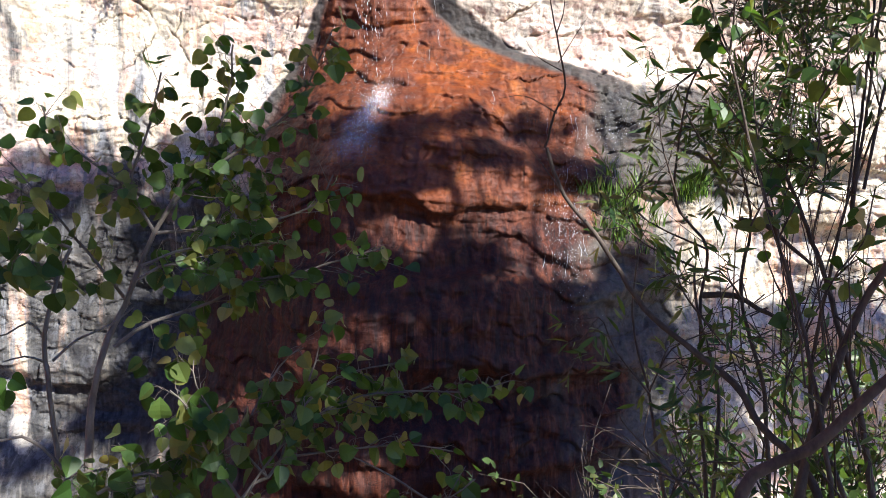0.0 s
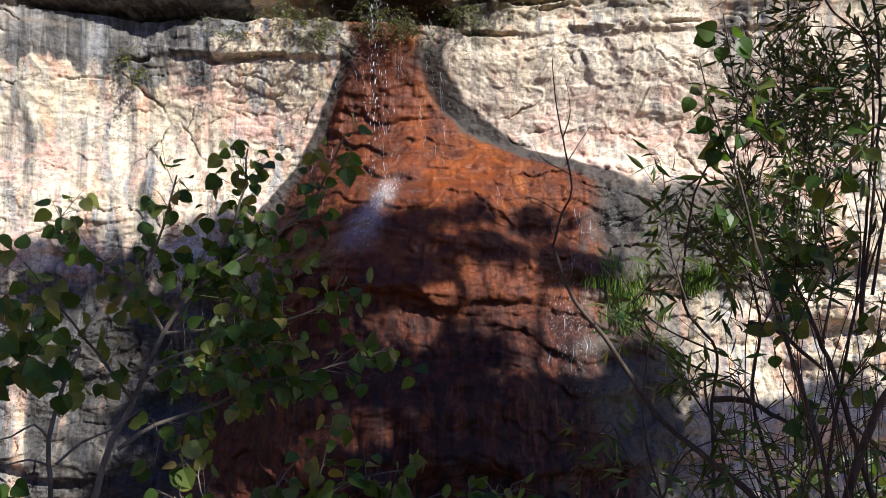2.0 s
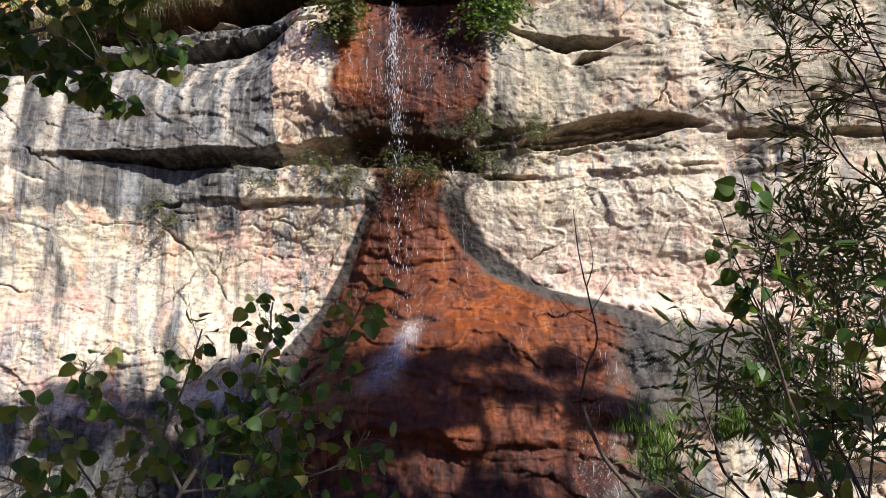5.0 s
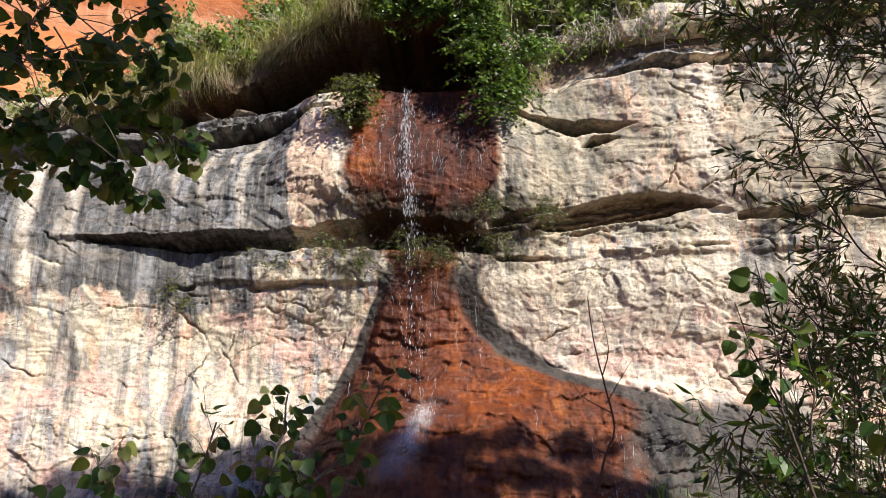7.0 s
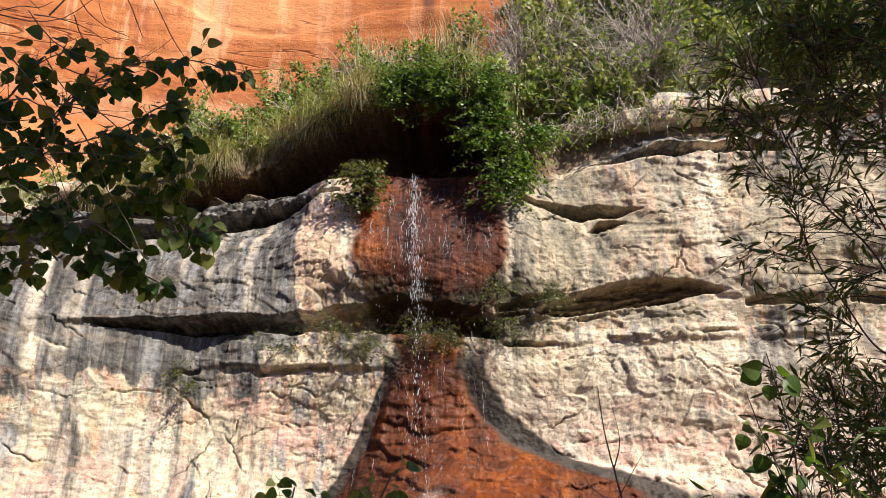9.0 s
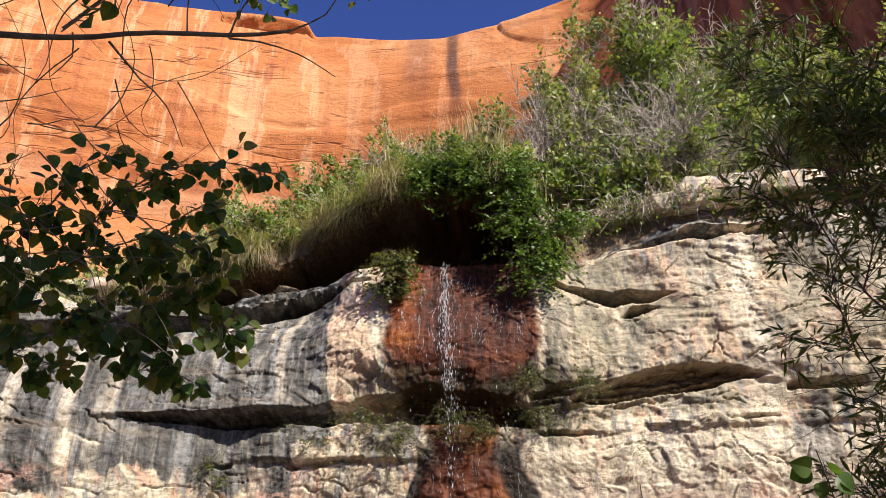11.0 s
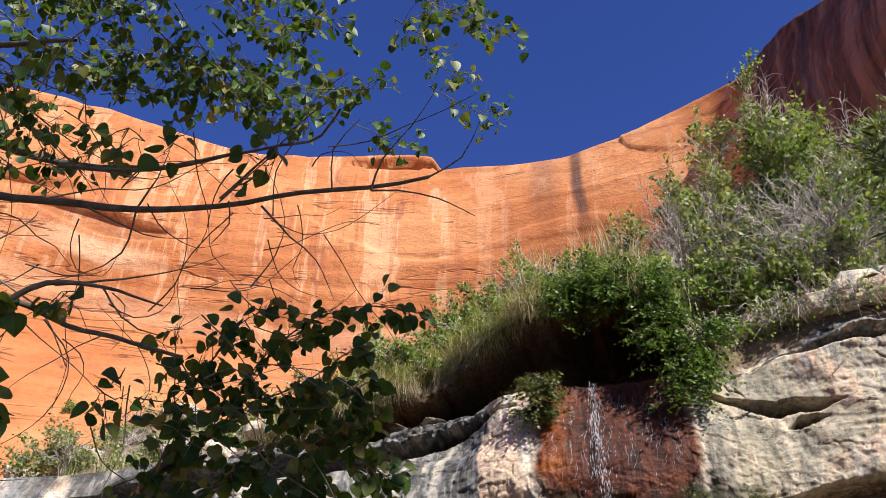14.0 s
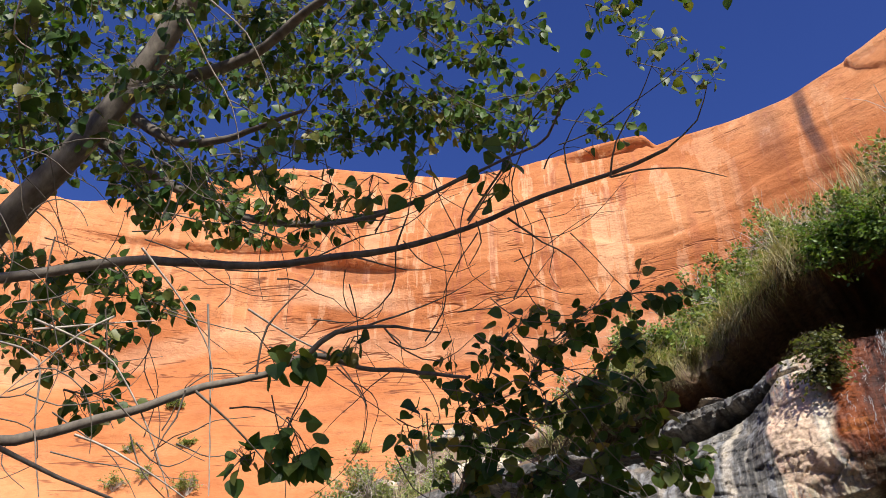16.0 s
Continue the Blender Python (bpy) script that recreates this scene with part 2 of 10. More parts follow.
def red_rock():
    """Orange-red canyon sandstone with long pale and dark water streaks."""
    m, nt, bs = material("red_sandstone")
    patch = noise_tex(nt, 0.05, 7, 0.6, (1, 1, 1.8))
    streak = noise_tex(nt, 1.0, 6, 0.66, (0.42, 0.42, 0.016), distort=0.2)
    streak2 = noise_tex(nt, 1.0, 5, 0.6, (0.9, 0.9, 0.03), (7, 3, 2), 0.3)
    beds = noise_tex(nt, 1.0, 5, 0.55, (0.03, 0.03, 0.24), (0, 0, 3), 0.6, (0.06, 0.05, 0))
    grain = noise_tex(nt, 1.1, 8, 0.7, (1, 1, 1.6))
    base = ramp(nt, patch, [(0.32, (0.35, 0.118, 0.042)), (0.48, (0.46, 0.170, 0.064)), (0.62, (0.54, 0.235, 0.10))])
    pale = math_node(nt, "MULTIPLY", ramp(nt, streak, [(0.53, 0.0), (0.57, 1.0)]), attribute(nt, "streaks"))
    base = mix(nt, math_node(nt, "MULTIPLY", pale, 0.62), base, (0.66, 0.38, 0.215))
    dark = math_node(nt, "MULTIPLY", ramp(nt, streak2, [(0.36, 1.0), (0.46, 0.0)]), attribute(nt, "streaks"))
    base = mix(nt, math_node(nt, "MULTIPLY", dark, 0.75), base, (0.36, 0.12, 0.06))
    # Dark varnish streaks, plus the shade painted on the right flank and alcove
    varn_shade = math_node(nt, "MULTIPLY", ramp(nt, streak2, [(0.36, 1.0), (0.62, 0.85)]), attribute(nt, "varnish_shade"))
    base = mix(nt, varn_shade, base, ramp(nt, streak, [(0.42, (0.030, 0.026, 0.032)), (0.52, (0.070, 0.054, 0.060)), (0.62, (0.18, 0.13, 0.125))]))
    base = mix(nt, attribute(nt, "pale"), base, (0.72, 0.45, 0.27))
    base = mix(nt, ramp(nt, beds, [(0.33, 0.30), (0.42, 0.0)]), base, (0.36, 0.14, 0.07))
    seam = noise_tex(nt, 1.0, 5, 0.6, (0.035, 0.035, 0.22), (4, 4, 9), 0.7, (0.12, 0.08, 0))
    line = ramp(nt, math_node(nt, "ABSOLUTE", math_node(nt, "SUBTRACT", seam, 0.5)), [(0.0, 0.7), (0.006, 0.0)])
    # Dark lines painted for the shade in thin bedding seams
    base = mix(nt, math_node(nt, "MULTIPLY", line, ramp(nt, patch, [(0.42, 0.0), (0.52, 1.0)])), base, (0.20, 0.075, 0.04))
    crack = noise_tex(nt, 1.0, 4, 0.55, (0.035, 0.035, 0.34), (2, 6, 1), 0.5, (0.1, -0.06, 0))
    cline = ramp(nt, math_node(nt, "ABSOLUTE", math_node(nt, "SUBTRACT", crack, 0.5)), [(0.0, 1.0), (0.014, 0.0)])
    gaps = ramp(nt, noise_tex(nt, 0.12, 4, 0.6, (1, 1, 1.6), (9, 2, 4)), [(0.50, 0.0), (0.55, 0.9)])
    # Shade of the broken cracks, painted along the crack pattern
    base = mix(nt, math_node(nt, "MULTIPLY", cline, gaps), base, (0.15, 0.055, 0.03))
    base = mix(nt, 0.45, base, ramp(nt, grain, [(0.3, 0.6), (0.52, 1.0), (0.75, 1.15)]), "MULTIPLY")
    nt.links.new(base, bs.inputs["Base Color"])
    bs.inputs["Roughness"].default_value = 0.92
    bs.inputs["Specular IOR Level"].default_value = 0.15
    h = math_node(nt, "ADD", grain, math_node(nt, "MULTIPLY", beds, 0.5))
    h = math_node(nt, "ADD", h, math_node(nt, "MULTIPLY", math_node(nt, "MULTIPLY", cline, gaps), -0.8))
    add_bump(nt, bs, h, 0.5, 0.5)
    return m


def soil_mat():
    m, nt, bs = material("bank_soil")
    n1 = noise_tex(nt, 1.3, 7, 0.65)
    n2 = noise_tex(nt, 18, 5, 0.7)
    base = ramp(nt, n1, [(0.3, (0.08, 0.053, 0.034)), (0.55, (0.19, 0.13, 0.083)), (0.72, (0.31, 0.225, 0.15))])
    base = mix(nt, 0.6, base, ramp(nt, n2, [(0.3, 0.45), (0.7, 1.2)]), "MULTIPLY")
    nt.links.new(base, bs.inputs["Base Color"])
    bs.inputs["Roughness"].default_value = 0.95
    add_bump(nt, bs, math_node(nt, "ADD", n1, math_node(nt, "MULTIPLY", n2, 0.3)), 0.8, 0.08)
    return m


SEEP_ROCK = seep_rock()
RED_ROCK = red_rock()
SOIL = soil_mat()


# ---------- sheet builder ----------
def sheet(name, px, py, pz, mat, attrs=None, label="", category="", kind="structure", flip=False):
    """One mesh from a grid of positions (rows, columns) with point attributes."""
    rows, cols = px.shape
    verts = np.stack([px, py, pz], -1).reshape(-1, 3)
    i = np.arange(rows * cols).reshape(rows, cols)
    quads = np.stack([i[:-1, :-1], i[:-1, 1:], i[1:, 1:], i[1:, :-1]], -1).reshape(-1, 4)
    if flip:
        quads = quads[:, ::-1]
    me = bpy.data.meshes.new(name)
    me.vertices.add(len(verts))
    me.vertices.foreach_set("co", verts.astype(np.float32).ravel())
    me.loops.add(quads.size)
    me.loops.foreach_set("vertex_index", quads.astype(np.int32).ravel())
    me.polygons.add(len(quads))
    me.polygons.foreach_set("loop_start", np.arange(0, quads.size, 4, dtype=np.int32))
    me.polygons.foreach_set("use_smooth", np.ones(len(quads), bool))
    for key, value in (attrs or {}).items():
        a = me.attributes.new(key, "FLOAT", "POINT")
        a.data.foreach_set("value", np.clip(value, 0, 1).astype(np.float32).ravel())
    me.update()
    me.materials.append(mat)
    ob = new(name, me)
    return tagged(ob, label, category, kind=kind)


def interp(x, xs, ys):
    return np.interp(x, xs, ys)


def smooth_interp(x, xs, ys):
    """Monotone-ish smooth interpolation through a few plan numbers."""
    xs, ys = np.asarray(xs, float), np.asarray(ys, float)
    k = np.clip(np.searchsorted(xs, x) - 1, 0, len(xs) - 2)
    t = np.clip((x - xs[k]) / (xs[k + 1] - xs[k]), 0, 1)
    d = np.gradient(ys, xs)
    h = xs[k + 1] - xs[k]
    return ((2 * t**3 - 3 * t**2 + 1) * ys[k] + (t**3 - 2 * t**2 + t) * h * d[k]
            + (-2 * t**3 + 3 * t**2) * ys[k + 1] + (t**3 - t**2) * h * d[k + 1])


# ---------- the seep wall ----------
def bank_z(x):
    """Height of the wall's upper lip along its length."""
    return 0.09 * fbm(x * 1.1, 2.5, octaves=4, seed=141) + smooth_interp(x, [-22, -12, -8, -6, -4.2, -2.6, -1.2, 0.2, 0.8, 1.6, 3.3, 5.9, 10, 22],
                         [5.2, 6.0, 6.7, 7.25, 7.95, 8.6, 8.95, 8.75, 8.0, 8.1, 8.45, 8.55, 8.7, 9.0])


def lens_gap(x, z, xs, zs, thick, depth, soft=0.03):
    """A bedding gap: follows the line xs, zs, with its own thickness along the way; returns how much deeper the rock lies."""
    mid = smooth_interp(x, xs, zs) + 0.035 * vnoise(x * 3.1, z * 0 + xs[0], seed=5) + 0.015 * vnoise(x * 11, 0.5, seed=6)
    th = interp(x, xs, thick) * (1 + 0.25 * vnoise(x * 4.0, 3.3, seed=8))
    inside = box(x, xs[0], xs[-1], 0.06)
    up = sstep(-th * 0.5 - soft * 0.6, -th * 0.5 + soft * 0.6, z - mid)
    down = 1 - sstep(th * 0.5 - soft * 0.35, th * 0.5 + soft * 0.35, z - mid)
    return depth * up * down * inside * (th > 0.004)


def hollow(x, z):
    """1 inside the dripping hollow below the turf."""
    slant = smooth_interp(x, [-9, -7.15, -4.66, -2.5, -1.8], [5.75, 6.15, 6.72, 7.42, 7.6])
    low = np.maximum(slant + 0.08 + 0.54 * sstep(-2.7, -3.7, x), smooth_interp(x, [-6.5, -4.25, -3.5, -2.75, -1.9, -1.5, 0.2, 0.6, 1.2], [7.0, 7.38, 7.53, 7.62, 7.66, 7.62, 7.55, 7.7, 7.8]))
    low = low + 0.06 * vnoise(x * 2.5, 4.5, seed=143)
    ragged = 0.07 * fbm(x * 4.5, z * 1.5, octaves=4, seed=144) + 0.05
    return sstep(-0.04, 0.12, z - low) * (1 - sstep(-0.10, -0.03, z - bank_z(x) + ragged)) * box(x, -6.3, 0.45, 0.3)


def spout(x):
    """1 where the hollow opens into the dark spout."""
    return box(x, -1.75, 0.3, 0.35)


def shale_bed(x, z):
    """1 in the recess of thin shale leaves under the upper belly."""
    mid = smooth_interp(x, [0.7, 1.0, 1.6, 2.3, 3.0, 3.3], [5.42, 5.50, 5.62, 5.70, 5.70, 5.68]) + 0.03 * vnoise(x * 5, 0.2, seed=158)
    half = np.interp(x, [0.7, 1.1, 1.7, 2.4, 3.0, 3.3], [0.02, 0.10, 0.16, 0.19, 0.08, 0.01])
    return sstep(-half - 0.02, -half + 0.02, z - mid) * sstep(half + 0.02, half - 0.02, z - mid) * box(x, 0.7, 3.3, 0.1)


def wall_y(x, z):
    """Depth of the rock face: larger is farther from the camera."""
    xc = np.clip(x + 0.8, -9, 9)
    y = 11.35 - np.where(xc < 0, 0.026, 0.010) * xc**2
    y = y + 0.10 * fbm(x * 0.35, z * 0.6, octaves=3, seed=1)
    # upper belly; on one side it leans back as a slab
    slab = sstep(-2.4, -3.4, x)
    brow = smooth_interp(x, [-9, -5.75, -4.6, -3.3, -2.2, -1.5], [5.0, 5.09, 5.14, 5.24, 5.38, 5.45])
    above = sstep(-0.04, 0.04, z - brow)
    y = y + slab * (0.68 * np.clip(z - 5.15, 0, 1.9) - 0.42 * (above + (1 - above) * sstep(-4.0, -6.2, x) * sstep(1.0, 4.0, z)))
    y = y - 0.45 * bump(z - 6.35, 1.25) * sstep(-9, -6, x) * (1 - 0.72 * sstep(0.3, 1.6, x))
    # pink band leans back a little towards its foot
    y = y + 0.22 * bump(z - 3.5, 1.2)
    # long gap under the belly, and the ledge below
    y = y + lens_gap(x, z, [-5.45, -4.6, -3.3, -2.2, -1.5, -0.6, 0.15], [5.09, 5.14, 5.22, 5.33, 5.38, 5.3, 5.2],
                     [0.03, 0.10, 0.18, 0.34, 0.42, 0.4, 0.25], 0.6)
    y = y - 0.10 * sstep(-0.1, 0.4, vnoise(x * 1.3, 7.0, seed=12)) * box(z + 0.03 * vnoise(x * 2, 1.0, seed=9), 4.62, 4.98, 0.04) * box(x, -7.5, -1.45, 0.4)
    y = y + lens_gap(x, z, [-4.4, -3.4, -2.6, -1.6], [4.56, 4.56, 4.60, 4.72], [0.03, 0.07, 0.06, 0.03], 0.14) * sstep(-0.15, 0.15, vnoise(x * 1.6, 3.0, seed=13))
    # broken bedding on the other side
    rise = 0.10 * (x - 0.2)
    y = y + lens_gap(x, z, [0.1, 0.7, 1.6, 2.6, 3.5], [5.33, 5.5, 5.52, 5.58, 5.60], [0.25, 0.36, 0.30, 0.24, 0.06], 0.16) * (0.62 + 0.38 * np.sign(vnoise(x * 0.9, (z - 0.16 * x) * 24, seed=15)))
    y = y + lens_gap(x, z, [2.0, 2.8, 3.6, 4.6, 6.5], [5.36, 5.40, 5.52, 5.46, 5.42], [0.03, 0.12, 0.10, 0.14, 0.10], 0.26) * sstep(-0.3, 0.1, vnoise(x * 2.1, 6.0, seed=17))
    y = y - 0.055 * sstep(-0.4, 0.2, vnoise(x * 1.4, 4.0, seed=16)) * box(z - 0.08 * rise + 0.02 * vnoise(x * 2.4, 2.0, seed=10), 4.96, 5.14, 0.04) * box(x, 0.2, 7.5, 0.2)
    y = y + lens_gap(x, z, [0.15, 1.0, 2.0, 3.4], [4.98, 4.99, 5.02, 5.12], [0.05, 0.06, 0.07, 0.03], 0.14) * sstep(-0.1, 0.2, vnoise(x * 1.8, 5.0, seed=14))
    # two gaps high on the belly
    y = y + lens_gap(x, z, [0.48, 0.85, 1.25, 1.75, 2.25], [7.32, 7.12, 7.0, 6.98, 7.0], [0.1, 0.15, 0.24, 0.2, 0.01], 1.0)
    y = y + lens_gap(x, z, [1.5, 1.62, 1.8, 2.0], [6.66, 6.7, 6.76, 6.78], [0.02, 0.13, 0.1, 0.02], 0.6)
    # slanting gap and slab
    y = y + lens_gap(x, z, [-9.5, -7.15, -4.66, -4.2, -3.5, -2.7, -2.3], [5.7, 6.2, 6.80, 6.92, 7.18, 7.38, 7.46], [0.25, 0.28, 0.29, 0.28, 0.20, 0.10, 0.02], 1.3)
    top = smooth_interp(x, [-9.5, -7.15, -4.66, -4.2, -3.5, -2.7], [5.95, 6.5, 7.13, 7.21, 7.39, 7.50])
    leaf = 0.05 * np.sign(vnoise(x * 0.6, (z - 0.33 * x) * 13.0, seed=151)) + 0.09 * fbm(x * 2.4, (z - 0.33 * x) * 6.0, octaves=4, seed=152)
    thick = 0.13 + 0.05 * vnoise(x * 1.3, 0.7, seed=153)
    y = y - (0.20 + leaf + 0.68 * np.clip(z - top + thick, 0, 0.3)) * sstep(-thick - 0.02, -thick + 0.02, z - top) * sstep(0.13, 0.05, z - top) * box(x, -8, -3.0, 0.3)
    # a second, thinner plate higher up
    rung = top + 0.30 + 0.04 * vnoise(x * 2.2, 1.1, seed=154)
    y = y - (0.5 + leaf) * box(z - rung, -0.05, 0.04, 0.02) * box(x, -4.9, -3.7, 0.3)
    # thin leaves of shale in a long recess
    grit = vnoise(x * 0.9, (z - 0.13 * x) * 17.0, seed=155) + 0.6 * vnoise(x * 2.1, (z - 0.16 * x) * 34.0, seed=156)
    y = y + (0.30 - 0.12 * grit) * shale_bed(x, z)
    # dark hollow under the bank lip
    lip = bank_z(x)
    y = y + hollow(x, z) * (1.35 + 0.55 * spout(x) + 0.40 * fbm(x * 2.2, z * 3.5, octaves=4, seed=145) + 0.10 * np.sign(vnoise(x * 0.9, (z - 0.15 * x) * 6.0, seed=146)))
    y = y - (0.38 + 0.35 * fbm(x * 2.6, 1.7, octaves=3, seed=147)) * sstep(-0.16, -0.02, z - lip) * box(x, -6.2, 0.4, 0.4)
    # thin ledges and flaked beds on the upper belly
    ripple = vnoise(x * 0.55 + 0.2 * vnoise(x * 2, z * 2, seed=181), z * 7.5 - 0.9 * x * 0.2 + 0.8 * vnoise(x * 1.1, z * 1.4, seed=182), seed=183)
    ripple2 = vnoise(x * 1.6, z * 17 + 1.2 * vnoise(x * 1.7, z * 2.1, seed=184), seed=185)
    face = box(z, 5.3, 8.2, 0.2) * box(x, 0.25, 9, 0.2)
    face = face * (0.15 + 0.85 * sstep(0.0, 0.4, vnoise(x * 0.9, z * 1.7, seed=186)))
    y = y - face * (0.011 * np.sign(ripple) * np.abs(ripple) ** 0.25 + 0.008 * np.sign(ripple2) * np.abs(ripple2) ** 0.3)
    # rounded shoulder of the rim
    y = y + 0.55 * sstep(0.55, 0.0, lip - z) ** 2 * sstep(0.6, 1.2, x)
    # rim boulders beyond the ferns
    y = y + lens_gap(x, z, [1.4, 2.2, 3.0, 3.7, 4.4], [7.86, 7.90, 7.98, 7.98, 7.92], [0.06, 0.18, 0.2, 0.2, 0.1], 0.6)
    # apron built up by the falling water
    left = smooth_interp(-z, [-5.2, -4.8, -3.9, -2.9, -2.0, 0, 3.5], [-1.28, -1.36, -1.62, -2.1, -2.7, -3.6, -5.0])
    right = smooth_interp(-z, [-5.2, -4.8, -3.9, -3.45, -3.15, -2.4, 0, 3.5], [-0.42, -0.36, 0.0, 0.95, 3.2, 3.9, 4.4, 5.0])
    swell = smooth_interp(-z, [-5.2, -4.6, -3.9, -3.2, -2.6, -1.8, -0.8, 1.0, 3.5], [0.0, 0.05, 0.16, 0.5, 0.95, 1.5, 1.95, 2.4, 2.7])
    across = np.clip(1 - ((x + 0.75) / np.where(x < -0.75, -0.75 - left, right + 0.75)) ** 2, 0, 1)
    y = y - swell * across**1.5
    # stepped bedding low down
    low = sstep(3.0, 1.4, z)
    bend = 0.5 * vnoise(x * 0.8, z * 0.8, seed=23) + 0.2 * vnoise(x * 2.3, z * 1.5, seed=24)
    steps = vnoise(x * 0.35, z * 2.6 + 0.08 * x + bend, seed=21)
    y = y - 0.13 * low * np.sign(steps) * np.abs(steps) ** 0.5
    tufa = sstep(4.9, 4.2, z) * sstep(0.0, 0.35, across)
    y = y - tufa * (0.045 * np.abs(fbm(x * 2.4, z * 1.6 + bend, octaves=5, seed=25, gain=0.6)) + 0.02 * np.abs(vnoise(x * 5.2, z * 7.5 + bend * 3, seed=26)))
    # rimstone steps of the apron, each with a small overhang
    for pace, much, seed in ((2.1, 0.085, 171), (5.6, 0.032, 172)):
        ph = z * pace + 0.22 * x + 1.1 * bend + 0.35 * vnoise(x * 2.6, z * 2.2, seed=seed) + 0.15 * vnoise(x * 7.0, z * 6.0, seed=seed + 4)
        saw = ph - np.floor(ph)
        much = much * (0.4 + 0.6 * sstep(-0.3, 0.3, vnoise(x * 1.1, z * 1.3, seed=seed + 2)))
        y = y - much * tufa * sstep(0.0, 0.16, saw) * (1 - 0.8 * saw)
    y = y - 0.05 * low * vnoise(x * 0.6, z * 6.1 + 0.1 * x, seed=22)
    # niche beside the apron
    y = y + 0.22 * bump(x - 2.05 + 0.15 * vnoise(x * 3, z * 3, seed=27), 0.5) * bump(z - 2.2, 0.4)
    # foot
    y = y - 0.9 * sstep(-1.6, -3.4, z)
    # relief
    y = y + (0.05 - 0.025 * box(z, 2.8, 4.9, 0.3)) * fbm(x * 1.2, z * 1.0, octaves=4, seed=31)
    y = y + 0.022 * np.abs(fbm(x * 2.6 + 3, z * 3.4, octaves=5, seed=41, gain=0.6))
    wx = x + 0.16 * vnoise(x * 1.3, z * 1.3, seed=3) + 0.025 * vnoise(x * 6, z * 6, seed=7)
    wz = z + 0.12 * vnoise(x * 1.2, z * 1.5, seed=4) + 0.02 * vnoise(x * 7, z * 7, seed=11)
    rough = 0.35 + 0.65 * sstep(-0.25, 0.35, vnoise(x * 0.55, z * 0.55, seed=52))
    rough = rough * (1 - 0.25 * box(x, 0.9, 6.5, 0.4) * sstep(5.85, 6.1, z) * sstep(7.9, 7.6, z)) * (1 - 0.5 * box(z, 2.8, 4.9, 0.3))
    rough = rough * (1 - 0.75 * tufa)
    plate, edge = cells(wx * 1.5, wz * 2.6, 51)
    y = y + rough * (0.032 * plate + 0.02 * (1 - sstep(0.0, 0.03, edge)) * (plate > 0.0))
    plate, edge = cells(wx * 4.2 + 9, wz * 6.5, 61)
    y = y + rough * (0.021 * plate + 0.024 * (1 - sstep(0.0, 0.09, edge)) * (plate > 0.1))
    plate, edge = cells(wx * 10.0, wz * 12.0, 62)
    y = y + rough * 0.011 * plate
    return y


def carve_cracks(x, z, y, count, seed):
    """Short wandering cracks: mostly along the bedding, some slanting, each tapering out."""
    rng = np.random.default_rng(seed)
    xs = x[0]
    for c in range(count):
        px, pz = -7.4 + 14.4 * rng.random(), 1.6 + 6.2 * rng.random()
        if -2.1 < px < 0.4 and (pz > 5.4 or pz < 4.6):
            continue
        head = rng.normal(0, 0.35) if rng.random() < 0.84 else rng.choice([-1, 1]) * (0.9 + 0.4 * rng.random())
        n = int(5 + 12 * rng.random())
        width, depth = 0.004 + 0.006 * rng.random(), 0.03 + 0.06 * rng.random() ** 2
        for k in range(n):
            a = head + rng.normal(0, 0.4)
            qx, qz = px + 0.07 * math.cos(a), pz + 0.07 * math.sin(a)
            fade = math.sin(math.pi * (k + 0.7) / (n + 0.6))
            c0, c1 = np.searchsorted(xs, (min(px, qx) - 0.06, max(px, qx) + 0.06))
            r0, r1 = np.searchsorted(z[:, min(c0, len(xs) - 1)], (min(pz, qz) - 0.06, max(pz, qz) + 0.06))
            if c1 > c0 and r1 > r0:
                gx, gz = x[r0:r1, c0:c1], z[r0:r1, c0:c1]
                u = np.clip(((gx - px) * (qx - px) + (gz - pz) * (qz - pz)) / 0.0049, 0, 1)
                d = np.hypot(gx - px - u * (qx - px), gz - pz - u * (qz - pz))
                w = width * (0.4 + 0.8 * fade)
                groove = depth * fade * (1 - sstep(w * 0.5, w * 1.6, d))
                lip = 0.003 * fade * (1 - sstep(0.0, 0.06, d)) * (gz > pz)
                y[r0:r1, c0:c1] = y[r0:r1, c0:c1] + groove - lip
            px, pz = qx, qz
    return y


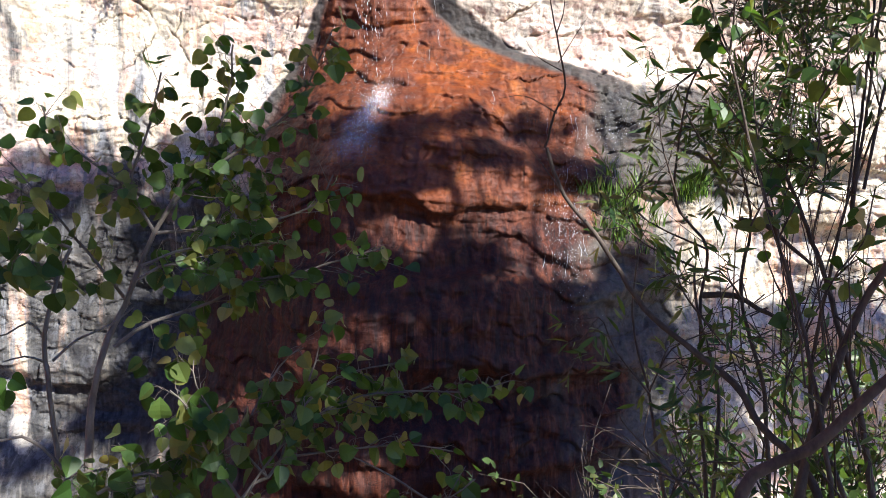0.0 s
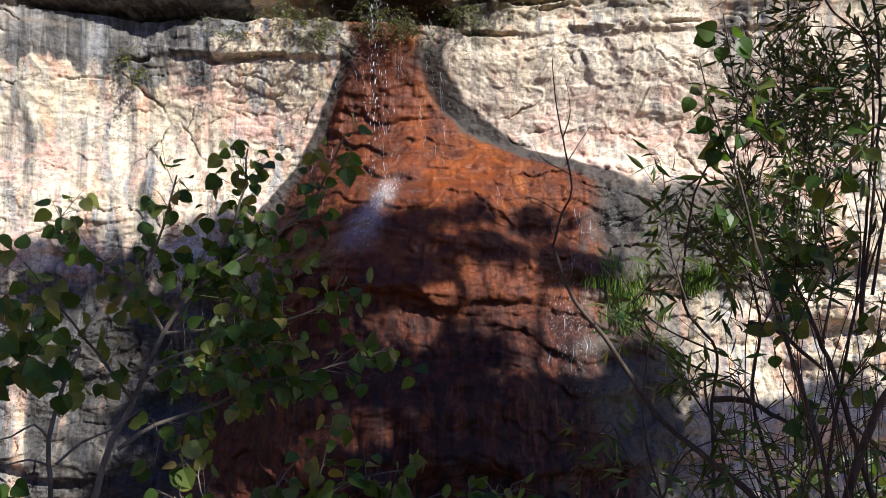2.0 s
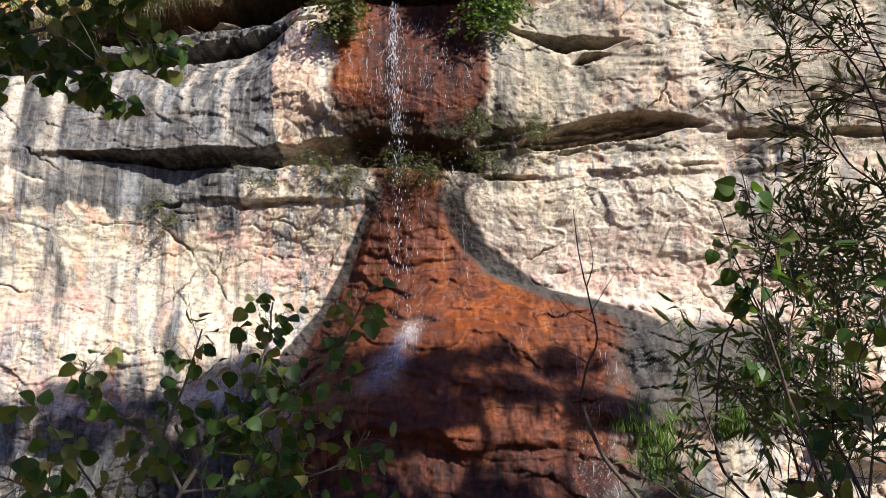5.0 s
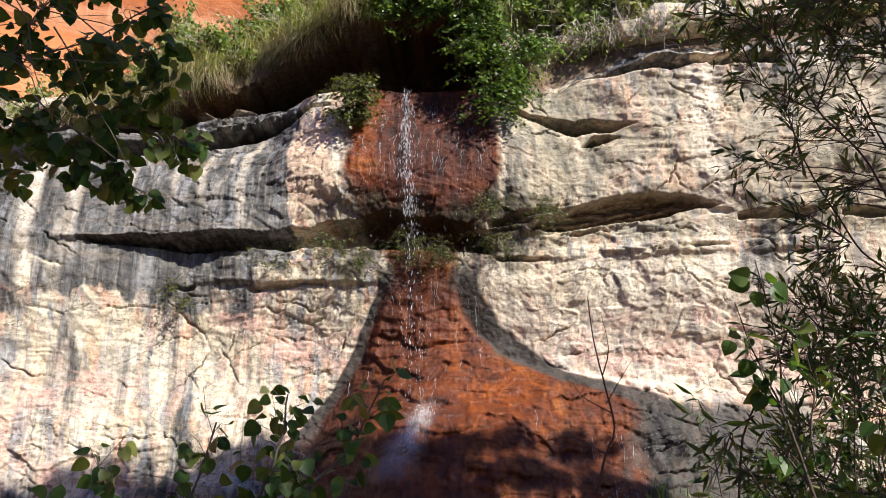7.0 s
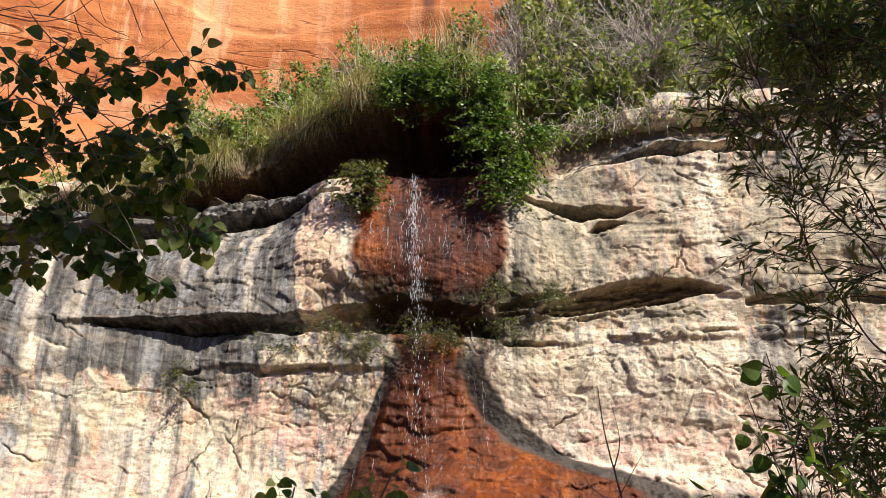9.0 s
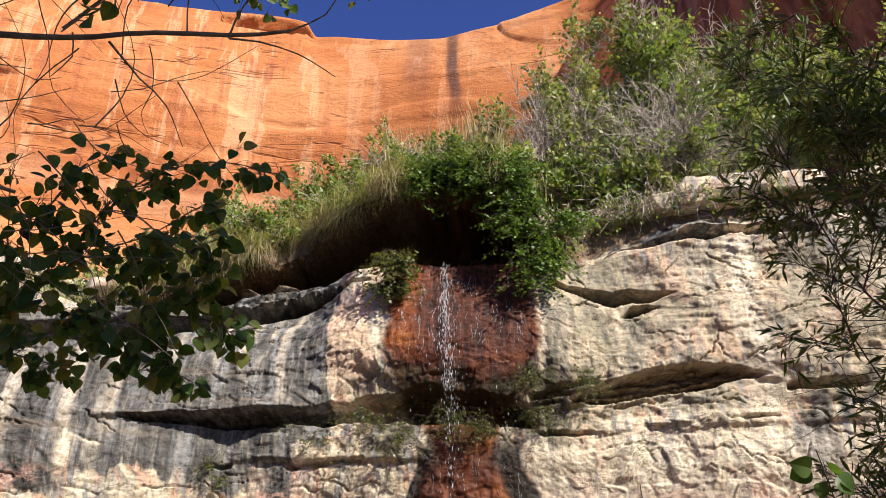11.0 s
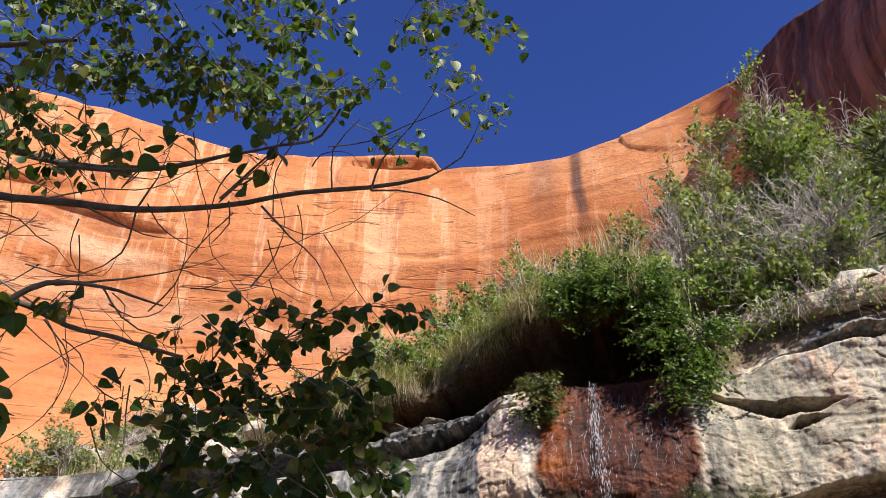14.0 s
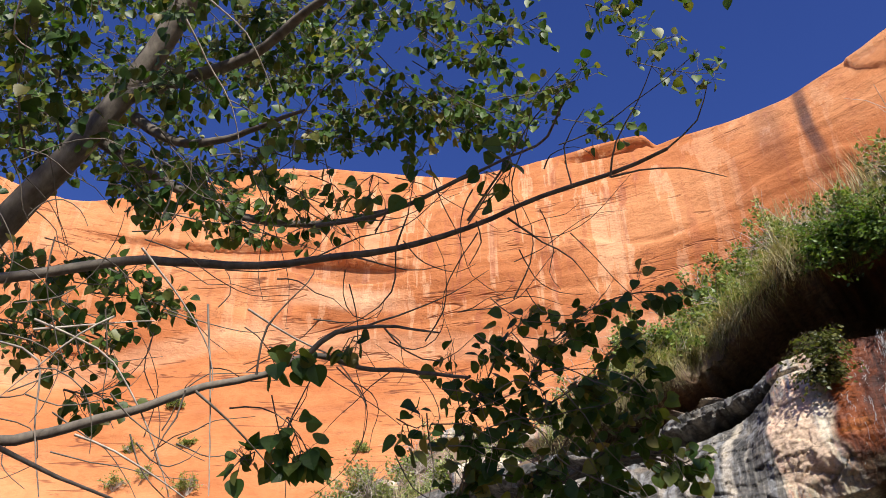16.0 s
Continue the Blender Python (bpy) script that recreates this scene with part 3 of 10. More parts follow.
def build_wall():
    xs = np.concatenate([np.linspace(-22, -7.4, 30, endpoint=False), np.linspace(-7.4, 6.8, 860, endpoint=False), np.linspace(6.8, 22, 30)])
    v = np.concatenate([np.linspace(0, 0.17, 40, endpoint=False), np.linspace(0.17, 1, 600)])
    x = np.broadcast_to(xs, (len(v), len(xs)))
    z = -3.6 + (bank_z(x) + 0.02 + 3.6) * v[:, None]
    y = carve_cracks(x, z, wall_y(x, z), 300, 77)
    wob = 0.22 * fbm(x * 1.6, z * 1.2, octaves=4, seed=81) + 0.10 * vnoise(x * 7, z * 5, seed=82)
    # where the water keeps the rock wet
    left = smooth_interp(-z, [-8.5, -7.6, -6.9, -5.7, -5.25, -4.8, -3.9, -3.2, -2.5, -1.5, 3.5], [-1.7, -1.9, -1.95, -1.9, -1.65, -1.36, -1.62, -1.95, -2.45, -2.9, -3.4])
    right = smooth_interp(-z, [-8.5, -7.6, -6.9, -5.7, -5.25, -4.8, -4.2, -3.8, -3.5, -3.25, -3.05, -2.4, 3.5], [0.2, 0.25, 0.22, 0.2, -0.15, -0.36, -0.18, 0.12, 0.5, 1.1, 1.7, 1.95, 2.0])
    edge = np.minimum(x - left, right - x)
    ragged = 0.35 + 1.6 * sstep(3.0, 1.2, z)
    wet = sstep(-0.05, 0.14 + 0.5 * sstep(3.0, 1.5, z), edge + ragged * wob) * (1 - 0.8 * np.clip(hollow(x, z) * 1.3, 0, 1))
    margin = np.where(x > -0.8, 0.46 + 0.12 * sstep(4.2, 3.2, z), 0.17)
    damp_shaded = sstep(-1.0, -0.75, edge / margin + 0.8 * wob) * sstep(5.1, 4.7, z) * sstep(1.5, 2.6, z) * 0.95
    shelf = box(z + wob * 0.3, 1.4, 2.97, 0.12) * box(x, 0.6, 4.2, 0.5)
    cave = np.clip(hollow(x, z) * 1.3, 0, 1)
    # Spout rock is wet; the hollow's shade is painted into this near-black too
    damp_shaded = np.maximum(damp_shaded, 0.95 * cave * spout(x))
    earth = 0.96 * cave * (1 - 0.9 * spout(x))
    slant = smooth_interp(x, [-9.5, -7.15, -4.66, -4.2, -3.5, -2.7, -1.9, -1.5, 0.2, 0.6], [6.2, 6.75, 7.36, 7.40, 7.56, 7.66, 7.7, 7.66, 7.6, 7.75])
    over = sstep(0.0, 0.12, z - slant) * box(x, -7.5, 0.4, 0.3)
    # The same painted spout shade, carried up to the turf lip
    damp_shaded = np.maximum(damp_shaded, 0.93 * over * spout(x))
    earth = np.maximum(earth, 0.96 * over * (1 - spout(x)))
    earth = np.maximum(earth, 0.9 * sstep(-0.45, -0.2, z - bank_z(x) + 0.4 * wob) * box(x, 0.1, 1.05, 0.15))
    # Shade inside the gap and slits is painted in as near-black
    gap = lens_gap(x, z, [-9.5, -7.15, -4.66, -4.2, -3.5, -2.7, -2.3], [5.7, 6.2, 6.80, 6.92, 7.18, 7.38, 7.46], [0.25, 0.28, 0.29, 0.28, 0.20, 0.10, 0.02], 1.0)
    damp_shaded = np.maximum(damp_shaded, 0.85 * gap)
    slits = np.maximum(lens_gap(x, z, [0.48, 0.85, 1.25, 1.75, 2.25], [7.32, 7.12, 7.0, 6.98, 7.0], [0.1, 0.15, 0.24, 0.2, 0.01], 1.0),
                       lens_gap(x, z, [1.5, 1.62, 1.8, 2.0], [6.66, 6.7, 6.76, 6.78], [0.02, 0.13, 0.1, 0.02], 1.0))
    damp_shaded = np.maximum(damp_shaded, 0.9 * slits)
    damp_shaded = np.maximum(damp_shaded, 0.92 * shelf)
    damp_shaded = np.maximum(damp_shaded, 0.9 * sstep(1.5, 1.0, z + wob) * box(x + wob, 0.8, 3.0, 0.25))
    # Low rock is wet, and the trees' shade is darkened into it
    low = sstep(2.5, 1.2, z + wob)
    damp_shaded = np.maximum(damp_shaded, 0.7 * low * box(x, -5.2, 3.4, 0.8) * (1 - 0.3 * wet))
    # Dark algae; below z 2.4 tree shade is painted in with it
    rust_shade = np.maximum(0.95 * sstep(2.4, 0.8, z + wob), 0.85 * sstep(5.0, 5.6, z) * sstep(6.6, 5.6, z + wob) )
    rust_shade = np.maximum(rust_shade, 0.6 * sstep(-0.2, -1.0, x + 0.5 * wob) * box(z, 2.4, 5.0, 0.3))
    rust_shade = np.maximum(rust_shade, 0.85 * box(z, 5.9, 7.8, 0.3) * box(x + 0.5 * wob, -1.45, 0.3, 0.2))
    rust_shade = np.maximum(rust_shade, 0.6 * sstep(0.0, 0.45, vnoise(x * 1.7 + 0.6 * wob, z * 1.1, seed=99)) * box(z, 1.5, 4.9, 0.3))
    # Flank facing away from the sun: its shade is put into the colour
    rust_shade = np.maximum(rust_shade, 0.85 * sstep(-1.0, -1.7, x + 0.6 * wob) * box(z, 1.0, 4.6, 0.4))
    core = sstep(1.3, 0.2, np.hypot((x - 0.1 + 0.8 * wob) / 1.0, (z - 3.1) / 0.7))
    rust_shade = np.maximum(rust_shade, 0.62 * (1 - core) * sstep(5.0, 4.6, z) * (0.6 + 0.4 * sstep(-0.3, 0.3, vnoise(x * 2.2, z * 1.5, seed=100))))
    varnish_shade = (0.5 - 0.28 * sstep(4.7, 4.3, z)) * sstep(-0.2, 0.5, vnoise(x * 0.5, z * 0.35, seed=91)) * (1 - 0.7 * box(x, 0.3, 3.1, 0.3) * sstep(5.2, 4.9, z))
    varnish_shade = np.maximum(varnish_shade, 1.15 * box(z + 0.5 * wob, 4.85, 7.6, 0.2) * box(x + 0.2 * wob, -9, -2.78, 0.1))
    varnish_shade = np.maximum(varnish_shade, 0.9 * box(x + 0.4 * wob, 3.55, 4.05, 0.15) * sstep(2.8, 3.5, z) * sstep(5.6, 5.0, z))
    varnish_shade = np.maximum(varnish_shade, 0.75 * box(z + wob, 4.3, 5.0, 0.15) * box(x, -8, -3.2, 0.4))
    wash = box(z + wob, 5.2, 7.7, 0.2) * box(x, 0.25, 8, 0.3) * (0.55 + 0.45 * sstep(-0.3, 0.3, vnoise(x * 0.8, z * 1.2, seed=97)))
    varnish_shade = np.maximum(varnish_shade, 0.75 * sstep(2.3, 1.4, z + wob) * sstep(-2.2, -3.0, x))
    varnish_shade = varnish_shade * sstep(-9, -7, x) + 0.5 * (1 - sstep(-9, -7, x))
    pale = 0.8 * box(x + 0.25 * wob, 3.05, 3.4, 0.1) * box(z, 4.7, 7.9, 0.3)
    runs = 0.10 * vnoise(x * 0 + 3.0, z * 1.1, seed=161) + 0.03 * vnoise(x * 4, z * 6, seed=162)
    for at, wide, lo, hi, much in ((-6.15, 0.07, 4.3, 6.3, 0.95), (-5.66, 0.11, 4.9, 6.4, 0.7), (-4.95, 0.05, 5.6, 6.6, 0.5), (-4.35, 0.04, 5.9, 6.9, 0.8),
                                   (-3.98, 0.05, 5.8, 7.1, 0.85), (-3.45, 0.06, 5.5, 7.2, 0.9), (-2.06, 0.06, 5.7, 7.1, 0.7), (-6.9, 0.1, 4.6, 6.2, 0.8)):
        drip = 0.5 + 0.5 * vnoise(x * 9, z * 1.6, seed=163)
        pale = np.maximum(pale, 0.72 * much * box(x + runs, at - wide, at + wide, 0.04) * box(z, lo, hi, 0.35) * (0.55 + 0.45 * drip))
    salmon = 0.9 * box(x + 0.35 * wob, -2.74, -2.12, 0.05) * box(z + 0.3 * wob, 5.72, 7.08, 0.08)
    shale = 0.95 * shale_bed(x, z)
    pale = np.maximum(pale, 0.6 * box(z + wob, 3.25, 4.95, 0.2) * box(x - 0.6 * np.clip(4.0 - z, 0, 1), 0.1, 6.5, 0.4) * (0.55 + 0.45 * sstep(-0.3, 0.3, vnoise(x * 1.3, z * 2.2, seed=98))))
    pink = 0.7 * box(z + wob, 3.2, 4.1, 0.35) * box(x, 0.6, 5.5, 0.7)
    pink = np.maximum(pink, 0.75 * sstep(0.05, 0.5, vnoise(x * 0.9, z * 1.6, seed=93)) * box(z, 1.5, 4.7, 0.4) * sstep(0, -2, x))
    moss = 0.85 * box(z + wob, 4.9, 5.75, 0.15) * box(x + wob, -2.4, 0.75, 0.35) * (0.6 + 0.4 * sstep(-0.2, 0.4, vnoise(x * 4, z * 5, seed=95)))
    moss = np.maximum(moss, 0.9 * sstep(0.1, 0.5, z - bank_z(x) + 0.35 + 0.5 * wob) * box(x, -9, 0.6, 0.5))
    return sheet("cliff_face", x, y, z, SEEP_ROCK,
                 {"wet": wet, "damp_shaded": damp_shaded, "rust_shade": rust_shade, "varnish_shade": varnish_shade, "pale": pale, "pink": pink, "moss": moss, "wash": wash, "earth": earth, "salmon": salmon, "shale": shale},
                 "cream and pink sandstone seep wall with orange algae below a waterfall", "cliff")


build_wall()


# ---------- bank behind the lip ----------
def bank_ground(x, y):
    xl = np.clip(x, -22, 22)
    y0 = 11.35 - np.where(xl < -0.8, 0.026, 0.010) * np.clip(xl + 0.8, -9, 9) ** 2
    d = np.maximum(y - y0, 0)
    s = smooth_interp(x, [-60, -9, -6, -4, 0, 6, 60], [0.12, 0.16, 0.35, 0.62, 0.66, 0.5, 0.4])
    near = np.minimum(d, 6)
    far = np.maximum(d - 6, 0)
    hill = 3.5 * sstep(-7.5, -10.5, x) * (1 - 0.55 * sstep(-10.5, -19, x)) * sstep(0.8, 6.5, d)
    return hill + bank_z(xl) + s * near + s * 0.7 * far + 0.25 * fbm(x * 0.4, y * 0.4, octaves=4, seed=101) * sstep(0, 1.5, d)


def build_bank():
    us = np.concatenate([np.linspace(-75, -12, 50, endpoint=False), np.linspace(-12, 12, 240, endpoint=False), np.linspace(12, 40, 30)])
    ds = np.concatenate([np.linspace(0, 5, 60, endpoint=False), 5 + np.linspace(0, 1, 60) ** 2 * 62])
    x = np.broadcast_to(us, (len(ds), len(us)))
    xl = np.clip(x, -22, 22)
    y0 = wall_y(xl, bank_z(xl) + 0.02)
    y = y0 + ds[:, None]
    z = bank_ground(x, y)
    z[0] = bank_z(xl[0])
    return sheet("bank_ground", x, y, z, SOIL, None, "brown sandy bank above the rock lip, grown over", "ground", "structure")


build_bank()


# ---------- the canyon wall behind ----------
def build_canyon():
    # plan line of the wall and its rim height, going round from the open left to the open right
    # The first five points are added, unseen wall behind the camera, shaping fill light
    px = [26, -20, -62, -94, -100, -92, -80, -66, -48, -32, -20, -9, 0, 9.5, 13.2, 14.2, 15.3, 16.8, 19, 24, 36, 60]
    py = [-56, -62, -60, -48, -26, 10, 36, 50, 60, 66, 69, 69, 68, 66, 59, 48, 38, 28, 20, 14, 8, 2]
    rim = [12, 14, 18, 26, 42, 68, 67, 76, 72, 69.5, 69, 67.6, 68.2, 70, 65.3, 57.3, 49, 41.5, 33, 20, 15, 10]
    n = len(px)
    k = np.concatenate([np.linspace(0, 5, 30, endpoint=False), np.linspace(5, 16, 460, endpoint=False), np.linspace(16, n - 1, 60)])
    idx = np.arange(n)
    cx, cy, ct = (smooth_interp(k, idx, a) for a in (px, py, rim))
    tx, ty = np.gradient(cx), np.gradient(cy)
    ln = np.hypot(tx, ty)
    nx, ny = ty / ln, -tx / ln   # points into the canyon
    v = np.linspace(0, 1, 230)[:, None]
    foot = 4.0
    z = foot + (ct - foot) * v
    s = np.cumsum(ln)[None, :] + 0 * v
    slick = 0.62 * ct  # below this the wall turns into sloping slickrock
    lowness = np.clip((slick - z) / slick, 0, 1)
    out = 26 * lowness ** 1.25 * sstep(40, 60, ct)
    out = out + 2.2 * bump(z - 0.80 * ct, 0.22 * ct)           # belly
    out = out - 3.5 * sstep(0.965, 1.0, v) ** 2                 # rounded rim
    out = out + 0.6 * fbm(s * 0.06, z * 0.05, octaves=4, seed=111)
    bed = vnoise(s * 0.012, z * 0.33 + 0.012 * s, seed=113)
    out = out + (0.03 + 0.5 * sstep(0.3, 0.6, vnoise(s * 0.03, z * 0.06, seed=121))) * np.sign(bed) * np.abs(bed) ** 0.3
    bed2 = vnoise(s * 0.03, z * 1.1 + 0.03 * s, seed=114)
    out = out + 0.10 * np.sign(bed2) * np.abs(bed2) ** 0.4 * sstep(0.1, 0.5, lowness + 0.35)
    scal = vnoise(s * 0.06 + 0.4 * vnoise(s * 0.1, z * 0.1, seed=5), z * 0.10, seed=115)
    out = out + 0.3 * sstep(0.1, 0.16, scal) * sstep(0.5, 0.65, z / ct)
    az0 = np.degrees(np.arctan2(cx, cy))[None, :] + 0 * v
    lens = np.clip(1 - ((az0 + 44.0) / 5.6) ** 2, 0, 1)
    alcove = lens ** 0.5 * box(z / ct + 0.006 * vnoise(s * 0.15, 0.0, seed=122), 0.757 - 0.030 * lens, 0.762, 0.003)
    out = out - 1.1 * alcove
    nose = np.clip(1 - ((az0 + 21.5) / 4.2) ** 2, 0, 1)
    out = out - 1.4 * nose ** 0.5 * box(z / ct + 0.004 * vnoise(s * 0.3, 1.0, seed=124), 0.962 - 0.012 * nose, 0.966, 0.002)
    x = cx + nx * out
    y = cy + ny * out
    z = z + 0.5 * fbm(s * 0.08, v * 3, octaves=3, seed=116) * sstep(0.6, 1.0, v)
    # blocky notch on the skyline
    az = np.degrees(np.arctan2(x, y))
    z = z + 2.2 * sstep(0.9, 1.0, v) * sstep(-17.0, -18.2, az) * sstep(-34, -19, az)
    band = z / ct
    streaks = sstep(0.60, 0.66, band) * (0.5 + 0.5 * sstep(-0.2, 0.3, vnoise(s * 0.04, 1.0, seed=117)))
    varnish_shade = 0.85 * box(az + 0.4 * vnoise(z * 0.2, 0.3, seed=118), -5.3, -4.3, 0.25) * sstep(0.74, 0.86, band)
    varnish_shade = np.maximum(varnish_shade, 0.4 * box(az, -9, -6.8, 0.6) * sstep(0.8, 0.9, band))
    # Right flank: streaked varnish, with the wall's own shade painted in
    varnish_shade = np.maximum(varnish_shade, 1.0 * box(az, 11, 60, 1.5))
    # A little recess shade painted inside the alcove
    varnish_shade = np.maximum(varnish_shade, 0.22 * alcove)
    pale = 0.75 * lens * box(band + 0.006 * vnoise(s * 0.2, 2.0, seed=123), 0.69, 0.722, 0.006)
    pale = np.maximum(pale, 0.3 * box(band + 0.01 * vnoise(s * 0.1, 0, seed=120), 0.615, 0.655, 0.008) * sstep(10, 0, az))
    sheet("canyon_wall", x, y, z, RED_ROCK, {"streaks": streaks, "varnish_shade": varnish_shade, "pale": pale},
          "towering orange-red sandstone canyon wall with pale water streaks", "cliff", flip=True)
    # the top behind the rim, so that the wall has a body
    top = np.stack([x[-1], x[-1] - nx * 40]), np.stack([y[-1], y[-1] - ny * 40]), np.stack([z[-1], z[-1] - 6])
    sheet("canyon_top", *top, RED_ROCK, {"streaks": 0 * top[0], "varnish_shade": 0 * top[0], "pale": 0 * top[0]},
          "bare red sandstone plateau above the canyon", "cliff", flip=True)


build_canyon()


# ---------- ground at the camera ----------
def ground_z(x, y):
    return -2.7 * sstep(1.2, 6.0, y) - 0.3 * sstep(2, 8, np.hypot(x, y)) + 0.12 * fbm(x * 0.5, y * 0.5, octaves=3, seed=131)


def build_ground():
    rr = np.concatenate([np.linspace(0, 14, 90, endpoint=False), 14 + np.linspace(0, 1, 40) ** 2 * 400])
    aa = np.linspace(-math.pi, math.pi, 181)
    x, y = rr[:, None] * np.sin(aa), rr[:, None] * np.cos(aa)
    sheet("ground", x, y, ground_z(x, y), SOIL, None, "sandy ground sloping down to the foot of the wall", "ground", flip=True)


build_ground()


# ---------- plant materials ----------
def leaf_mat(name, dark, light, dry, per_object, sheen=0.45, through=0.35):
    """Leaf blades: a mix of reflected and transmitted light, each leaf of its own shade."""
    m, nt, bs = material(name)
    if per_object:
        pick = nt.nodes.new("ShaderNodeObjectInfo").outputs["Random"]
    else:
        pick = nt.nodes.new("ShaderNodeNewGeometry").outputs["Random Per Island"]
    tone = ramp(nt, pick, [(0.0, dark), (0.55, light), (0.93, tuple(0.5 * (a + b) for a, b in zip(light, dry))), (1.0, dry)])
    mott = noise_tex(nt, 45, 3, 0.6)
    tone = mix(nt, 0.5, tone, ramp(nt, mott, [(0.3, 0.6), (0.7, 1.2)]), "MULTIPLY")
    nt.links.new(tone, bs.inputs["Base Color"])
    bs.inputs["Roughness"].default_value = sheen
    bs.inputs["Specular IOR Level"].default_value = 0.35
    tr = nt.nodes.new("ShaderNodeBsdfTranslucent")
    nt.links.new(mix(nt, 1.0, tone, (1.5, 1.6, 0.6), "MULTIPLY"), tr.inputs["Color"])
    ms = nt.nodes.new("ShaderNodeMixShader")
    ms.inputs[0].default_value = through
    nt.links.new(bs.outputs[0], ms.inputs[1])
    nt.links.new(tr.outputs[0], ms.inputs[2])
    nt.links.new(ms.outputs[0], nt.nodes["Material Output"].inputs["Surface"])
    return m


def bark_mat(name, dark, light, scale=30.0):
    m, nt, bs = material(name)
    n1 = noise_tex(nt, scale, 6, 0.65, (1, 1, 0.4))
    n2 = noise_tex(nt, scale * 0.12, 4, 0.6)
    base = ramp(nt, n1, [(0.3, dark), (0.68, light)])
    base = mix(nt, 0.5, base, ramp(nt, n2, [(0.35, 0.6), (0.65, 1.15)]), "MULTIPLY")
    nt.links.new(base, bs.inputs["Base Color"])
    bs.inputs["Roughness"].default_value = 0.85
    add_bump(nt, bs, n1, 0.5, 0.006)
    return m


LEAF = {}
for key, dark, light, dry in (("cottonwood", (0.028, 0.066, 0.012), (0.074, 0.138, 0.027), (0.24, 0.20, 0.06)),
                              ("willow", (0.030, 0.062, 0.018), (0.080, 0.130, 0.036), (0.16, 0.13, 0.05)),
                              ("fern", (0.010, 0.028, 0.006), (0.125, 0.215, 0.038), (0.19, 0.25, 0.055)),
                              ("shrub", (0.042, 0.080, 0.022), (0.235, 0.315, 0.085), (0.36, 0.34, 0.16)),
                              ("scrub", (0.07, 0.10, 0.035), (0.28, 0.33, 0.11), (0.42, 0.36, 0.22)),
                              ("grass", (0.10, 0.14, 0.036), (0.33, 0.34, 0.125), (0.50, 0.43, 0.24)),
                              ("moss", (0.022, 0.032, 0.010), (0.115, 0.135, 0.035), (0.20, 0.19, 0.06)),
                              ("straw", (0.22, 0.18, 0.085), (0.40, 0.34, 0.19), (0.48, 0.42, 0.27))):
    LEAF[key] = leaf_mat(key + "_leaf", dark, light, dry, False)
LEAF_ONE = {key: leaf_mat(key + "_leaf_single", dark, light, dry, True)
            for key, dark, light, dry in (("cottonwood", (0.028, 0.066, 0.012), (0.074, 0.138, 0.027), (0.24, 0.20, 0.06)),
                                          ("willow", (0.030, 0.062, 0.018), (0.080, 0.130, 0.036), (0.14, 0.12, 0.05)))}
BARK_GREY = bark_mat("pale_bark", (0.075, 0.06, 0.047), (0.20, 0.17, 0.135), 26)
BARK_BROWN = bark_mat("brown_bark", (0.030, 0.021, 0.015), (0.10, 0.072, 0.052), 40)
BARK_TWIG = bark_mat("grey_twig", (0.22, 0.185, 0.155), (0.55, 0.48, 0.41), 40)
BARK_DEAD = bark_mat("dead_wood", (0.24, 0.20, 0.165), (0.52, 0.46, 0.39), 40)


# ---------- plant geometry ----------
def mesh_object(name, verts, faces, mat, parent=None, label="", kind="", category=""):
    me = bpy.data.meshes.new(name)
    verts = np.asarray(verts, np.float32).reshape(-1, 3)
    faces = np.asarray(faces, np.int32)
    k = faces.shape[1]
    me.vertices.add(len(verts))
    me.vertices.foreach_set("co", verts.ravel())
    me.loops.add(faces.size)
    me.loops.foreach_set("vertex_index", faces.ravel())
    me.polygons.add(len(faces))
    me.polygons.foreach_set("loop_start", np.arange(0, faces.size, k, dtype=np.int32))
    me.polygons.foreach_set("use_smooth", np.ones(len(faces), bool))
    me.update()
    me.materials.append(mat)
    ob = new(name, me)
    if parent is not None:
        ob.parent = parent
        ob.matrix_parent_inverse = parent.matrix_world.inverted()
    return tagged(ob, label, category, kind=kind)


def root(name, at, label, category, group=""):
    ob = new(name)
    ob.empty_display_size = 0.1
    ob.location = at
    ob.matrix_world = Matrix.Translation(at)
    return tagged(ob, label, category, group)


def spline(points, step):
    """Catmull-Rom curve through the points, sampled about every step metres."""
    p = np.asarray(points, float)
    q = np.vstack([2 * p[0] - p[1], p, 2 * p[-1] - p[-2]])
    out = []
    for i in range(len(p) - 1):
        a, b, c, d = q[i:i + 4]
        n = max(2, int(np.linalg.norm(c - b) / step))
        t = np.linspace(0, 1, n, endpoint=False)[:, None]
        out.append(0.5 * (2 * b + (c - a) * t + (2 * a - 5 * b + 4 * c - d) * t**2 + (3 * b - a - 3 * c + d) * t**3))
    return np.vstack(out + [p[-1:]])


